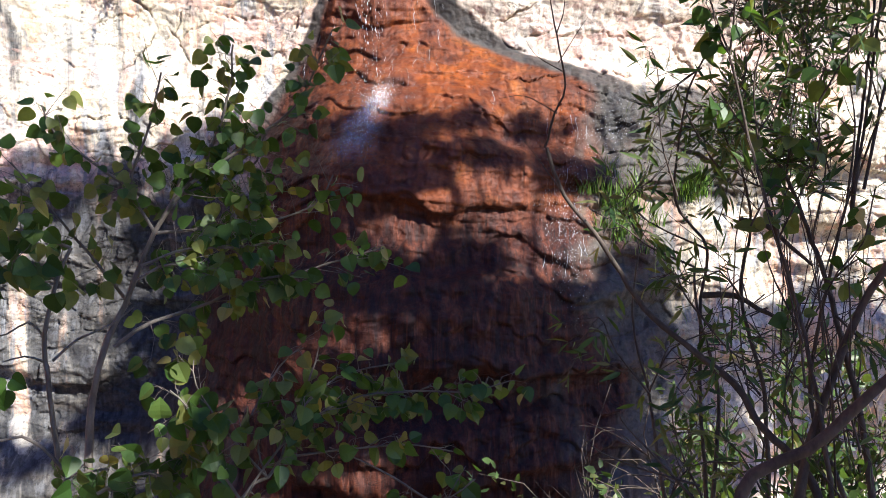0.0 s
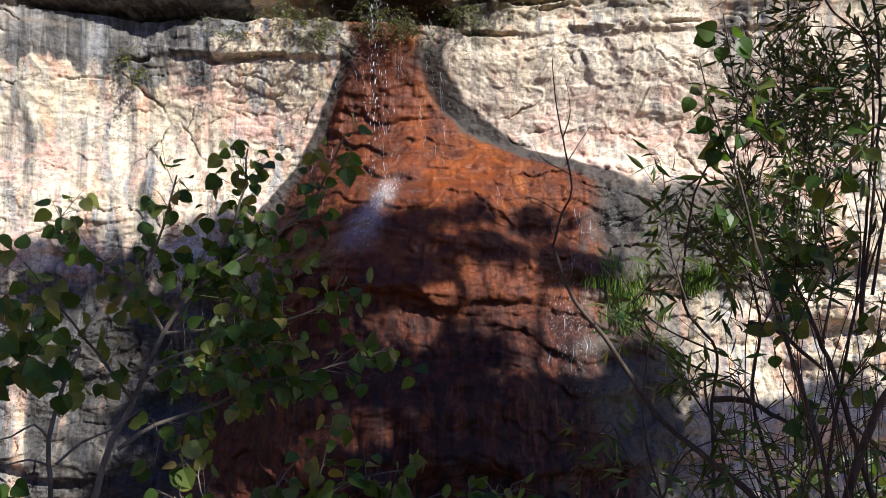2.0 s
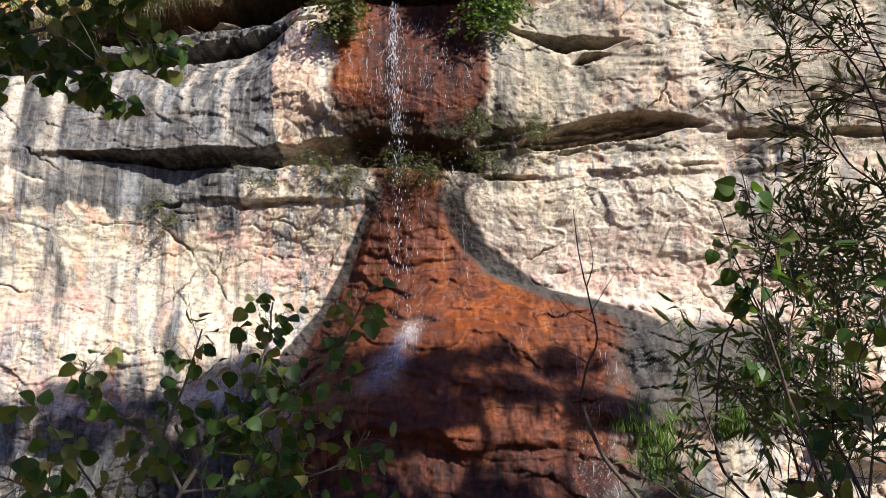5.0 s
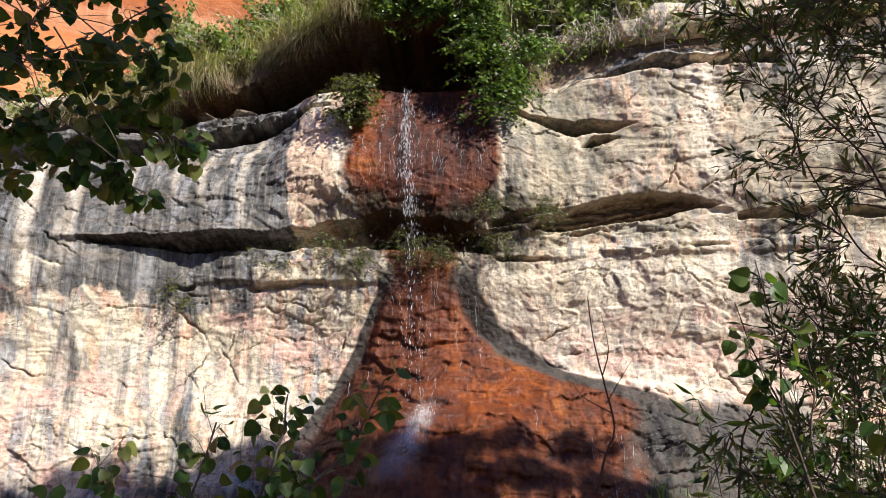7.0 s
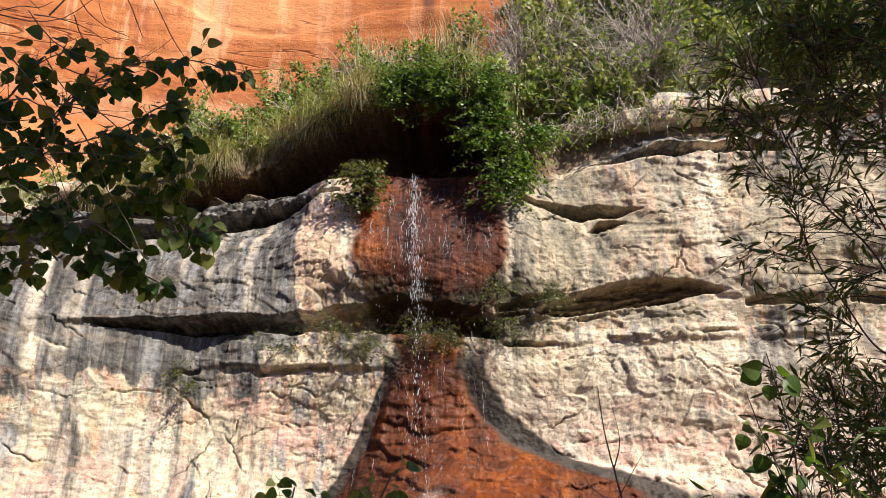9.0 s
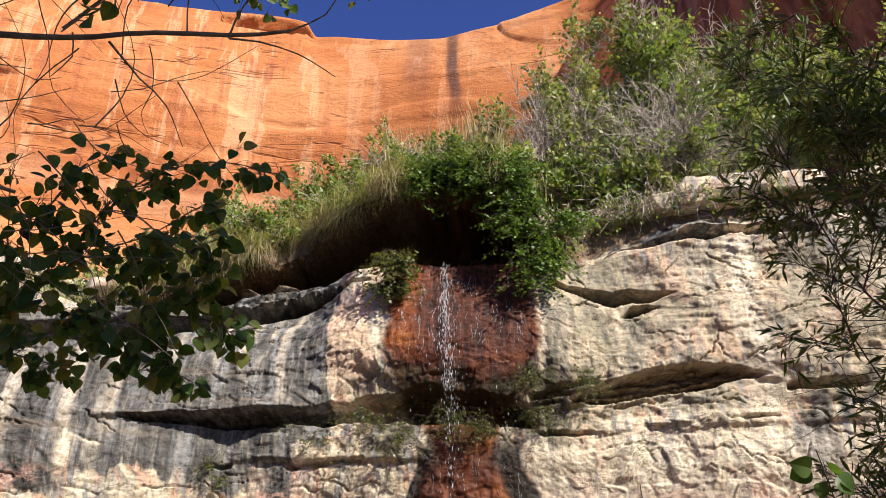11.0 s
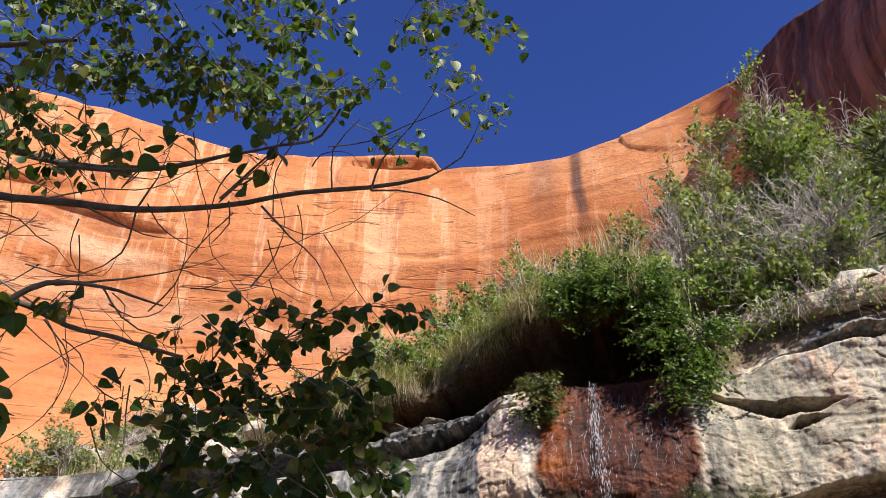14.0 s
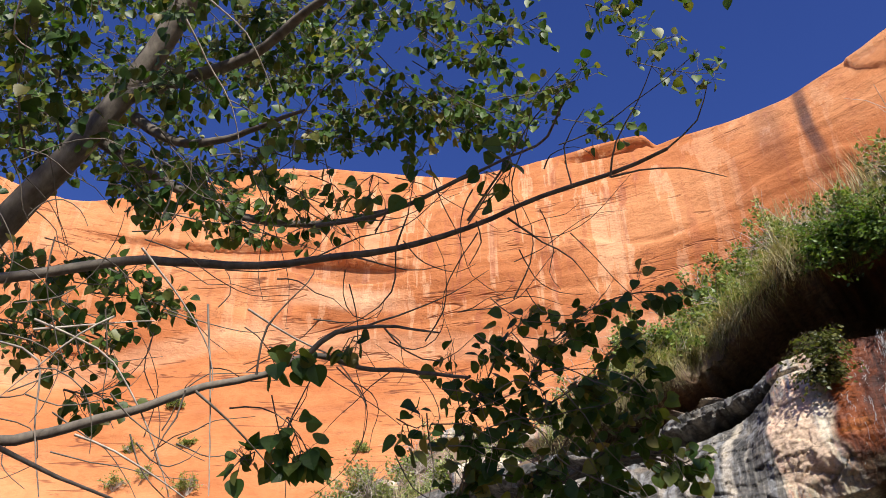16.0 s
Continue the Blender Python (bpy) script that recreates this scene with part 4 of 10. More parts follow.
def tube(path, r0, r1, sides=6, knots=0.0, rng=None):
    """Tapered tube along a path; returns vertices and quads."""
    n = len(path)
    t = np.gradient(path, axis=0)
    t /= np.linalg.norm(t, axis=1)[:, None] + 1e-9
    ref = np.array([0.31, 0.17, 0.93])
    a = np.cross(t, ref)
    a /= np.linalg.norm(a, axis=1)[:, None] + 1e-9
    b = np.cross(t, a)
    r = r0 + (r1 - r0) * np.linspace(0, 1, n) ** 0.85
    if knots and rng is not None:
        r = r * (1 + knots * rng.standard_normal(n))
    ang = np.arange(sides) * 2 * math.pi / sides
    ring = a[:, None] * np.cos(ang)[None, :, None] + b[:, None] * np.sin(ang)[None, :, None]
    v = path[:, None] + ring * r[:, None, None]
    i = np.arange(n * sides).reshape(n, sides)
    j = np.roll(i, -1, axis=1)
    f = np.stack([i[:-1], j[:-1], j[1:], i[1:]], -1).reshape(-1, 4)
    return v.reshape(-1, 3), f


def twig_batch(p0, p1, p2, r0, r1):
    """Many thin three-sided twigs at once, each through three points."""
    p = np.stack([np.asarray(p0), np.asarray(p1), np.asarray(p2)], 1)
    n = len(p)
    t = p[:, 2] - p[:, 0]
    a = np.cross(t, np.array([0.31, 0.17, 0.93]))
    a /= np.linalg.norm(a, axis=1)[:, None] + 1e-9
    b = np.cross(t / (np.linalg.norm(t, axis=1)[:, None] + 1e-9), a)
    ang = np.arange(3) * 2 * math.pi / 3
    ring = a[:, None] * np.cos(ang)[None, :, None] + b[:, None] * np.sin(ang)[None, :, None]
    r = np.array([r0, (r0 + r1) / 2, r1])
    v = p[:, :, None] + ring[:, None] * r[None, :, None, None]
    f0 = np.array([(k * 3 + i, k * 3 + (i + 1) % 3, k * 3 + 3 + (i + 1) % 3, k * 3 + 3 + i) for k in (0, 1) for i in range(3)])
    f = f0[None] + (np.arange(n) * 9)[:, None, None]
    return v.reshape(-1, 3), f.reshape(-1, 4)


class Bag:
    """Gathers vertices and faces of many small pieces for one mesh."""

    def __init__(self):
        self.v, self.f, self.n = [], [], 0

    def add(self, v, f):
        self.v.append(v)
        self.f.append(np.asarray(f) + self.n)
        self.n += len(v)

    def make(self, name, mat, parent=None, label="", kind="", category=""):
        if not self.n:
            return None
        return mesh_object(name, np.vstack(self.v), np.vstack(self.f), mat, parent, label, kind, category)


def leaf_shape(kind):
    """Blade in the xy plane, stalk at the origin, tip along +x, length 1; folded along its midrib."""
    if kind == "cottonwood":
        out = [(0.0, 0.0), (-0.04, 0.18), (0.03, 0.36), (0.18, 0.48), (0.40, 0.48), (0.64, 0.36), (0.86, 0.15), (1.0, 0.0)]
    elif kind == "willow":
        out = [(0.0, 0.0), (0.12, 0.05), (0.32, 0.095), (0.55, 0.09), (0.8, 0.045), (1.0, 0.0)]
    else:
        out = [(0.0, 0.0), (0.3, 0.26), (0.65, 0.22), (1.0, 0.0)]
    v, f = [], []
    n = len(out)
    bow = 0.10 if kind != "willow" else 0.16
    for x, y in out:
        v.append((x, 0.0, -bow * x * x))
    for side in (1, -1):
        for x, y in out[1:-1]:
            v.append((x, side * y, 0.26 * y - bow * x * x))
    for s in (0, 1):
        base = n + s * (n - 2)
        for i in range(n - 1):
            lo = i if i == 0 else base + i - 1
            hi = n - 1 if i + 1 == n - 1 else base + i
            q = [i, i + 1, hi, lo] if s else [lo, hi, i + 1, i]
            f.append(q)
    return np.array(v), f


def tri_faces(faces):
    out = []
    for q in faces:
        u = []
        for k in q:
            if k not in u:
                u.append(k)
        for i in range(1, len(u) - 1):
            out.append((u[0], u[i], u[i + 1]))
    return np.array(out)


SHAPES = {k: (lambda vf: (vf[0], tri_faces(vf[1])))(leaf_shape(k)) for k in ("cottonwood", "willow", "small")}
SHAPES["blade"] = (np.array([(0, 0, 0), (0.5, 0.30, -0.06), (0.5, -0.30, -0.06), (1, 0, -0.2)]), np.array([(0, 2, 1), (1, 2, 3)]))
SHARED = {}
for key in ("cottonwood", "willow"):
    for n_curl, curl in enumerate((0.0, 0.25, -0.2)):
        v0 = SHAPES[key][0].copy()
        v0[:, 2] += curl * v0[:, 0] * (1 - v0[:, 0]) + 0.12 * curl * np.sin(v0[:, 1] * 7 + n_curl)
        me0 = bpy.data.meshes.new("leaf")
        me0.from_pydata([tuple(p) for p in v0], [], [tuple(int(i) for i in t) for t in SHAPES[key][1]])
        me0.materials.append(LEAF_ONE[key])
        SHARED[key, n_curl] = me0


def frames(along, normal):
    """Rotation matrices whose x runs along the leaf and whose z is nearest to the normal."""
    x = along / (np.linalg.norm(along, axis=1)[:, None] + 1e-9)
    y = np.cross(normal, x)
    y /= np.linalg.norm(y, axis=1)[:, None] + 1e-9
    z = np.cross(x, y)
    return np.stack([x, y, z], -1)


def foliage(name, pos, along, normal, size, shape, mat, parent, label="", kind="stuff"):
    """Many leaves joined into one mesh."""
    v0, f0 = SHAPES[shape]
    m = frames(along, normal) * size[:, None, None]
    v = np.einsum("nij,kj->nki", m, v0) + pos[:, None]
    f = f0[None] + (np.arange(len(pos)) * len(v0))[:, None, None]
    return mesh_object(name, v.reshape(-1, 3), f.reshape(-1, f0.shape[1]), mat, parent, label, kind)


def single_leaves(pos, along, normal, size, key, parents):
    m = frames(along, normal)
    for i in range(len(pos)):
        ob = bpy.data.objects.new("leaf", SHARED[key, i % 3])
        scene.collection.objects.link(ob)
        ob.parent = parents[i]
        w = Matrix([[*(m[i][r] * size[i]), pos[i][r]] for r in range(3)] + [[0, 0, 0, 1]])
        ob.matrix_parent_inverse = parents[i].matrix_world.inverted()
        ob.matrix_basis = w


def unit(rng, n):
    v = rng.standard_normal((n, 3))
    return v / np.linalg.norm(v, axis=1)[:, None]


# ---------- plants of the bank ----------
def shrub(name, at, half, stems, leaves, size, key, seed, label, bare=0.3, lean=(0, 0, 0), shape="blade", category="shrub", group="",
          dead=True, base_r=0.02, droop=0.25, twiggy=0.9, twig_r=0.006):
    """Many-stemmed shrub: arching stems from one foot, finer twigs, leaves along their outer parts."""
    rng = np.random.default_rng(seed)
    at, half, lean = np.array(at, float), np.array(half, float), np.array(lean, float)
    ob = root(name, at, label, category, group)
    wood, twig = Bag(), Bag()
    lp, la = [], []
    for s in range(stems):
        d = unit(rng, 1)[0]
        d[2] = abs(d[2]) * 1.1 + 0.1
        d /= np.linalg.norm(d)
        reach = 0.55 + 0.5 * rng.random()
        tip = at + lean + d * half * reach
        mid = at + (tip - at) * 0.5 + np.array([0, 0, 0.18 * half[2]]) + rng.normal(0, 0.06, 3) * half
        path = spline([at + rng.normal(0, 0.04, 3) * half * [1, 1, 0.2], mid, tip], 0.12)
        path = path + 0.012 * rng.standard_normal(path.shape)
        wood.add(*tube(path, base_r * (0.5 + 0.6 * rng.random()), 0.004, 5))
        naked = rng.random() < bare
        n = len(path)
        k = max(3, int(n * twiggy))
        p0 = path[np.minimum((n * (0.3 + 0.69 * rng.random(k))).astype(int), n - 1)]
        dd = d * 0.7 + unit(rng, k) * 0.9 + [0, 0, 0.1]
        ln = ((0.18 + 0.35 * rng.random(k)) * min(1.0, half.mean()))[:, None]
        p2 = p0 + dd * ln + np.array([0, 0, -droop]) * ln
        twig.add(*twig_batch(p0, p0 + dd * ln * 0.5 + rng.normal(0, 0.025, (k, 3)), p2, twig_r, 0.4 * twig_r))
        if not naked:
            q = max(1, int(round(leaves / (stems * k * 0.45 * max(0.15, 1 - bare)))))
            green = (rng.random(k) < 0.62) & (vnoise(p0[:, 0] * 2.3, p0[:, 1] * 2.3, p0[:, 2] * 2.3, seed=seed) > -0.12)
            p0, p2, dd, k = p0[green], p2[green], dd[green], int(green.sum())
            u = rng.random((k, q, 1)) ** 0.5
            lp.append((p0[:, None] + (p2 - p0)[:, None] * u + rng.normal(0, 0.02 + size * 0.4, (k, q, 3))).reshape(-1, 3))
            la.append((dd[:, None] * 0.6 + unit(rng, k * q).reshape(k, q, 3)).reshape(-1, 3))
    wood.make("stem_mass", BARK_TWIG if dead else BARK_BROWN, ob, "", "stuff")
    twig.make("twig_mass", BARK_TWIG if dead else BARK_BROWN, ob, "", "stuff")
    if lp:
        p, a = np.vstack(lp), np.vstack(la)
        nrm = unit(rng, len(p)) * 0.9 + [0.15, -0.25, 0.6]
        foliage("foliage", p, a, nrm, size * (0.6 + 0.7 * rng.random(len(p))), shape, LEAF[key], ob)
    return ob


def grass_patch(name, centres, blades, height, key, seed, label, spread=0.12, width=0.012, lean=0.35, category="grass", kind="stuff", droop=0.0):
    """Tufts of blades: each blade a bent strip of three pieces."""
    rng = np.random.default_rng(seed)
    c = np.repeat(np.asarray(centres, float), blades, axis=0)
    n = len(c)
    foot = c + rng.normal(0, spread, (n, 3)) * [1, 1, 0.15]
    h = height * (0.45 + 0.75 * rng.random(n))
    az = rng.random(n) * 2 * math.pi
    out = np.stack([np.cos(az), np.sin(az), 0 * az], 1) * (lean * (0.2 + rng.random(n)))[:, None]
    side = np.stack([-np.sin(az), np.cos(az), 0 * az], 1)
    turn = unit(rng, n) * [1, 1, 0.1]
    side = side * 0.5 + turn
    side /= np.linalg.norm(side, axis=1)[:, None]
    vs = []
    for u, w in ((0, 1.0), (0.35, 0.95), (0.7, 0.6), (1.0, 0.05)):
        mid = foot + np.array([0, 0, 1.0]) * (h * (u - (0.25 * lean + droop) * u * u))[:, None] + out * (h * u * u)[:, None]
        vs += [mid - side * width * w * 0.5, mid + side * width * w * 0.5]
    v = np.stack(vs, 1)
    f0 = np.array([(0, 1, 3, 2), (2, 3, 5, 4), (4, 5, 7, 6)])
    f = f0[None] + (np.arange(n) * 8)[:, None, None]
    return mesh_object(name, v.reshape(-1, 3), f.reshape(-1, 4), LEAF[key], None, label, kind, category)


LIP_X = np.linspace(-22, 22, 1800)
LIP_Y = wall_y(LIP_X, bank_z(LIP_X) + 0.02)


def on_bank(x, back):
    """Foot point on the bank, so many metres behind the lip."""
    y = float(np.interp(x, LIP_X, LIP_Y)) + back
    return np.array([x, y, float(bank_ground(np.array([x]), np.array([y]))[0]) - 0.03])


def hanging_fern(name, at, half, fronds, seed, label, key="fern", size=0.06, fall=0.6):
    """Clump of drooping fronds on the rock, each with two rows of leaflets."""
    rng = np.random.default_rng(seed)
    at, half = np.array(at, float), np.array(half, float)
    ob = root(name, at, label, "fern")
    stalk = Bag()
    lp, la = [], []
    heads = at + unit(rng, max(2, fronds // 36)) * half * rng.random((max(2, fronds // 36), 1)) ** 0.3
    bulk = np.clip(0.2 * half.max(), 0.05, 0.14) * (0.6 + 0.8 * rng.random(len(heads)))
    for s in range(fronds):
        h = rng.integers(len(heads))
        p0 = heads[h] + rng.normal(0, 1, 3) * bulk[h] * [1.0, 0.7, 1.1]
        p0[1] = max(p0[1], at[1] - half[1])
        d = np.array([rng.normal(0, 0.7), -0.6 - 0.5 * rng.random(), 0.35 * rng.normal()])
        ln = (0.16 + 0.22 * rng.random())
        p1 = p0 + d * ln * 0.6
        p2 = p0 + d * ln * 0.95 + [0, 0, -fall * ln]
        stalk.add(*twig_batch([p0], [p1], [p2], 0.003, 0.001))
        k = 14
        u = np.linspace(0.15, 1, k)
        q = p0 + (p2 - p0) * u[:, None] + [0, 0, 0.12 * ln] * (u * (1 - u) * 4)[:, None]
        q = q + rng.normal(0, 0.012, q.shape)
        sd = np.cross(p2 - p0, [0.1, 0.2, 1])
        sd /= np.linalg.norm(sd) + 1e-9
        sign = np.where(np.arange(k) % 2, 1, -1)[:, None]
        lp.append(q)
        la.append(sd * sign + (p2 - p0) * 1.2 + rng.normal(0, 0.3, (k, 3)))
    stalk.make("stalk_mass", BARK_BROWN, ob, "", "stuff")
    p, a = np.vstack(lp), np.vstack(la)
    nrm = unit(rng, len(p)) + [0.1, -0.2, 0.35]
    foliage("foliage", p, a, nrm, size * (0.6 + 0.7 * rng.random(len(p))), "blade", LEAF[key], ob)
    return ob


def build_bank_plants():
    rng = np.random.default_rng(7)
    # ferns over the spout
    hanging_fern("hanging_fern", (-0.70, 10.9, 9.03), (0.82, 0.3, 0.36), 700, 1, "dense bright green fern mat hanging over the dark spout")
    hanging_fern("hanging_fern", (0.05, 11.0, 8.35), (0.30, 0.2, 0.55), 360, 2, "bright green fern curtain hanging down the rock edge")
    hanging_fern("hanging_fern", (0.36, 11.02, 7.6), (0.17, 0.12, 0.5), 210, 3, "drooping light green fern at the edge of wet rock")
    hanging_fern("hanging_fern", (-1.82, 10.95, 7.38), (0.30, 0.2, 0.28), 190, 4, "round dark green fern clump on the rock shoulder", "moss")
    hanging_fern("hanging_fern", (0.85, 11.1, 8.2), (0.4, 0.15, 0.2), 70, 5, "low green vine on the rock lip")
    for i, (x, z, w, h, n) in enumerate(((-1.9, 5.05, 0.45, 0.16, 60), (-1.1, 5.2, 0.4, 0.2, 60), (-0.45, 5.15, 0.4, 0.2, 60), (0.05, 5.4, 0.3, 0.3, 60),
                                         (0.84, 5.75, 0.09, 0.26, 60), (-4.2, 4.5, 0.13, 0.16, 40), (-2.9, 4.95, 0.4, 0.05, 30), (-1.6, 5.7, 0.25, 0.3, 40),
                                         (-6.3, 2.55, 0.2, 0.12, 25), (-0.8, 5.35, 0.5, 0.12, 70), (-1.5, 5.25, 0.35, 0.15, 60), (0.3, 5.2, 0.25, 0.12, 40), (-0.1, 5.75, 0.3, 0.15, 40), (-2.3, 5.15, 0.3, 0.08, 30))):
        y = float(wall_y(np.array([x]), np.array([z - h * 0.6]))[0])
        hanging_fern("rock_fern", (x, y - 0.08, z), (w, 0.08, h), n, 20 + i, "small olive green fern tuft growing in a rock crack", "moss", 0.03)
    # grasses along the lip
    tufts = [on_bank(-7.6 + 7.4 * rng.random() ** 0.85, 0.05 + 2.6 * rng.random() ** 1.4) for _ in range(210)]
    grass_patch("lip_grass", tufts, 24, 0.5, "grass", 11, "green and yellow grass along the bank lip")
    tufts = [on_bank(-5.2 + 4.6 * rng.random(), 0.05 + 1.2 * rng.random()) for _ in range(90)]
    grass_patch("dry_grass", tufts, 30, 0.55, "straw", 12, "dry straw-coloured grass on the bank", lean=0.5)
    tufts = [on_bank(0.8 + 5.6 * rng.random(), 0.1 + 1.2 * rng.random()) for _ in range(60)]
    grass_patch("dry_grass", tufts, 24, 0.4, "straw", 13, "dry grass hanging over the rock rim", lean=0.7)
    tufts = [on_bank(-14 + 7 * rng.random(), 0.2 + 6 * rng.random()) for _ in range(120)]
    grass_patch("lip_grass", tufts, 24, 0.4, "grass", 14, "sparse grass on the far slope of the bank")
    tufts = [on_bank(-6.2 + 6.0 * rng.random(), -0.12 + 0.25 * rng.random()) for _ in range(240)]
    grass_patch("lip_grass", tufts[:50], 22, 0.42, "grass", 17, "dry grass and roots drooping over the bank lip", 0.1, 0.012, 1.6)
    grass_patch("lip_grass", tufts[110:200], 24, 0.45, "straw", 19, "dry straw grass drooping over the bank lip", 0.12, 0.01, 1.5)
    tufts = [on_bank(0.9 + 6.5 * rng.random(), 0.02 + 0.25 * rng.random()) for _ in range(120)]
    grass_patch("lip_grass", tufts, 26, 0.36, "straw", 18, "dry roots and stalks hanging over the rock rim", 0.1, 0.01, 1.6)
    tufts = [on_bank(-6.3 + 6.4 * rng.random(), -0.05 + 0.12 * rng.random()) for _ in range(170)]
    grass_patch("lip_grass", tufts[:120], 22, 0.42, "straw", 27, "matted dead grass and roots hanging from the turf edge", 0.07, 0.008, 0.7, droop=1.7)
    grass_patch("lip_grass", tufts[120:], 16, 0.36, "moss", 28, "dark roots and dead moss hanging from the turf edge", 0.07, 0.010, 0.6, droop=1.9)
    # reeds
    tufts = [on_bank(-2.2 + 2.4 * rng.random(), 1.0 + 1.6 * rng.random()) for _ in range(60)]
    grass_patch("reeds", tufts, 14, 1.65, "straw", 15, "tall pale dry reeds standing behind the ferns", 0.08, 0.02, 0.22, "reeds")
    tufts = [on_bank(-2.0 + 2.6 * rng.random(), 0.5 + 1.0 * rng.random()) for _ in range(60)]
    grass_patch("reeds", tufts, 26, 0.95, "grass", 16, "fresh green reeds behind the ferns", 0.1, 0.016, 0.3, "reeds")
    # shrubs
    shrubs = [(-3.9, 2.0, (1.0, 0.9, 1.9), 2200, "shrub"), (-2.8, 2.3, (1.1, 0.9, 2.0), 2200, "shrub"), (-5.0, 1.6, (1.0, 0.8, 1.5), 1700, "shrub"),
              (-6.0, 1.3, (1.0, 0.8, 1.2), 1300, "scrub"), (-1.9, 1.3, (0.8, 0.6, 1.3), 1300, "shrub"), (-7.1, 1.4, (1.0, 0.8, 1.1), 1000, "scrub"),
              (-8.6, 1.6, (1.1, 0.8, 1.0), 900, "scrub"), (-3.1, 0.6, (0.7, 0.5, 0.8), 900, "shrub"), (-4.2, 0.4, (0.65, 0.45, 0.75), 800, "shrub"), (-5.3, 0.5, (0.6, 0.45, 0.6), 600, "scrub"), (-2.3, 0.5, (0.55, 0.4, 0.6), 600, "shrub"),
              (-10.5, 2.2, (1.1, 0.8, 0.8), 600, "scrub"), (-1.1, 0.7, (0.9, 0.6, 1.0), 1500, "shrub")]
    for i, (x, back, half, n, key) in enumerate(shrubs):
        shrub("bank_shrub", on_bank(x, back), half, 44, int(n * 5.0), 0.072, key, 40 + i, "leafy green shrub on the bank among grass" if key == "shrub" else "grey-green scrub bush on the bank",
              0.15, group="shrubs on the bank", base_r=0.012)
    # the big thicket
    thicket = [(0.5, 1.1, (1.1, 0.9, 2.9), 46, 900, 0.8), (2.9, 0.6, (1.2, 0.6, 3.0), 90, 700, 0.88), (1.3, 0.7, (1.0, 0.6, 3.2), 80, 700, 0.85), (2.1, 0.55, (0.9, 0.5, 2.3), 70, 500, 0.9), (1.5, 1.2, (1.5, 1.0, 5.5), 46, 5200, 0.35), (2.6, 1.3, (1.6, 1.0, 6.0), 50, 6500, 0.25),
               (3.8, 1.3, (1.5, 1.0, 4.7), 44, 4800, 0.35), (5.0, 1.5, (1.6, 1.0, 4.8), 44, 5200, 0.25), (6.4, 1.6, (1.6, 1.0, 4.0), 38, 4200, 0.2),
               (1.2, 0.5, (0.9, 0.5, 1.4), 30, 2200, 0.3), (2.4, 0.5, (1.0, 0.5, 1.6), 36, 2000, 0.5), (3.6, 0.5, (0.9, 0.5, 1.3), 34, 700, 0.8), (8.2, 2.0, (1.8, 1.2, 4.0), 34, 3400, 0.2)]
    for i, (x, back, half, st, n, bare) in enumerate(thicket):
        shrub("thicket_bush", on_bank(x, back), half, int(st * 1.15), int(n * 3.7), 0.10, "shrub" if i % 2 else "scrub", 70 + i,
              "tall tangled bush with grey twigs and green leaves" if bare < 0.5 else "half-dead bush of bare grey twigs with few leaves", bare,
              group="thicket above the rim", base_r=0.018, twiggy=1.6, twig_r=0.0075)

    # bare tangles hanging over the rim
    for i, (x, h) in enumerate(((0.7, 0.5), (1.25, 0.5), (1.8, 0.6), (2.35, 0.7), (3.05, 0.85), (3.9, 0.6))):
        shrub("rim_bush", on_bank(x, 0.12), (h, 0.45, h * 0.9), 22, 420, 0.06, "shrub", 110 + i, "bare tangle of grey twigs hanging over the rock rim", 0.5,
              lean=(0, -0.25, -0.15), group="bare bushes on the rim", base_r=0.011, droop=0.8, twiggy=2.2, twig_r=0.008)
    for i, (x, y, half, n) in enumerate(((0.95, 5.3, (0.5, 0.5, 2.7), 4200), (1.5, 4.8, (0.65, 0.5, 3.1), 6000), (2.1, 4.7, (0.75, 0.5, 3.3), 6500), (1.8, 5.8, (0.8, 0.5, 3.2), 5000), (2.9, 5.2, (0.8, 0.6, 3.4), 5000), (3.4, 6.0, (0.9, 0.6, 3.0), 4500))):
        z = float(ground_z(np.array([x]), np.array([y]))[0]) - 0.05
        shrub("undergrowth_bush", (x, y, z), half, 34, n, 0.07, "willow", 120 + i, "dark leafy undergrowth bush at the wall's foot", 0.25,
              group="bushes at the foot of the wall", base_r=0.012, shape="small", dead=False)


build_bank_plants()


# ---------- blocks on the rim ----------
def boulder(at, half, seed, label):
    """A weathered angular block: a cut box with chipped, noisy faces."""
    rng = np.random.default_rng(seed)
    n = 14
    bm = bmesh.new()
    bmesh.ops.create_cube(bm, size=2.0)
    bmesh.ops.subdivide_edges(bm, edges=bm.edges[:], cuts=n, use_grid_fill=True)
    co = np.array([v.co[:] for v in bm.verts])
    ln = np.linalg.norm(co, axis=1)[:, None]
    p = co * (0.72 + 0.28 / ln)
    for k in range(7):
        d = unit(rng, 1)[0]
        over = np.maximum(p @ d - (0.78 + 0.2 * rng.random()), 0)
        p = p - over[:, None] * d * 0.9
    p = p * half
    q = p + np.asarray(at)
    bmp = 0.06 * fbm(q[:, 0] * 2.5, q[:, 2] * 3.5, q[:, 1] * 2.5, 4, seed) + 0.03 * np.sign(vnoise(q[:, 0] * 2, q[:, 2] * 9, q[:, 1] * 2, seed + 3))
    p = p * (1 + bmp[:, None])
    for v, c in zip(bm.verts, p):
        v.co = c
    me = bpy.data.meshes.new("boulder")
    bm.to_mesh(me)
    bm.free()
    for poly in me.polygons:
        poly.use_smooth = True
    me.materials.append(SEEP_ROCK)
    ob = new("boulder", me)
    ob.location = at
    return tagged(ob, label, "rock", "blocks on the rim")


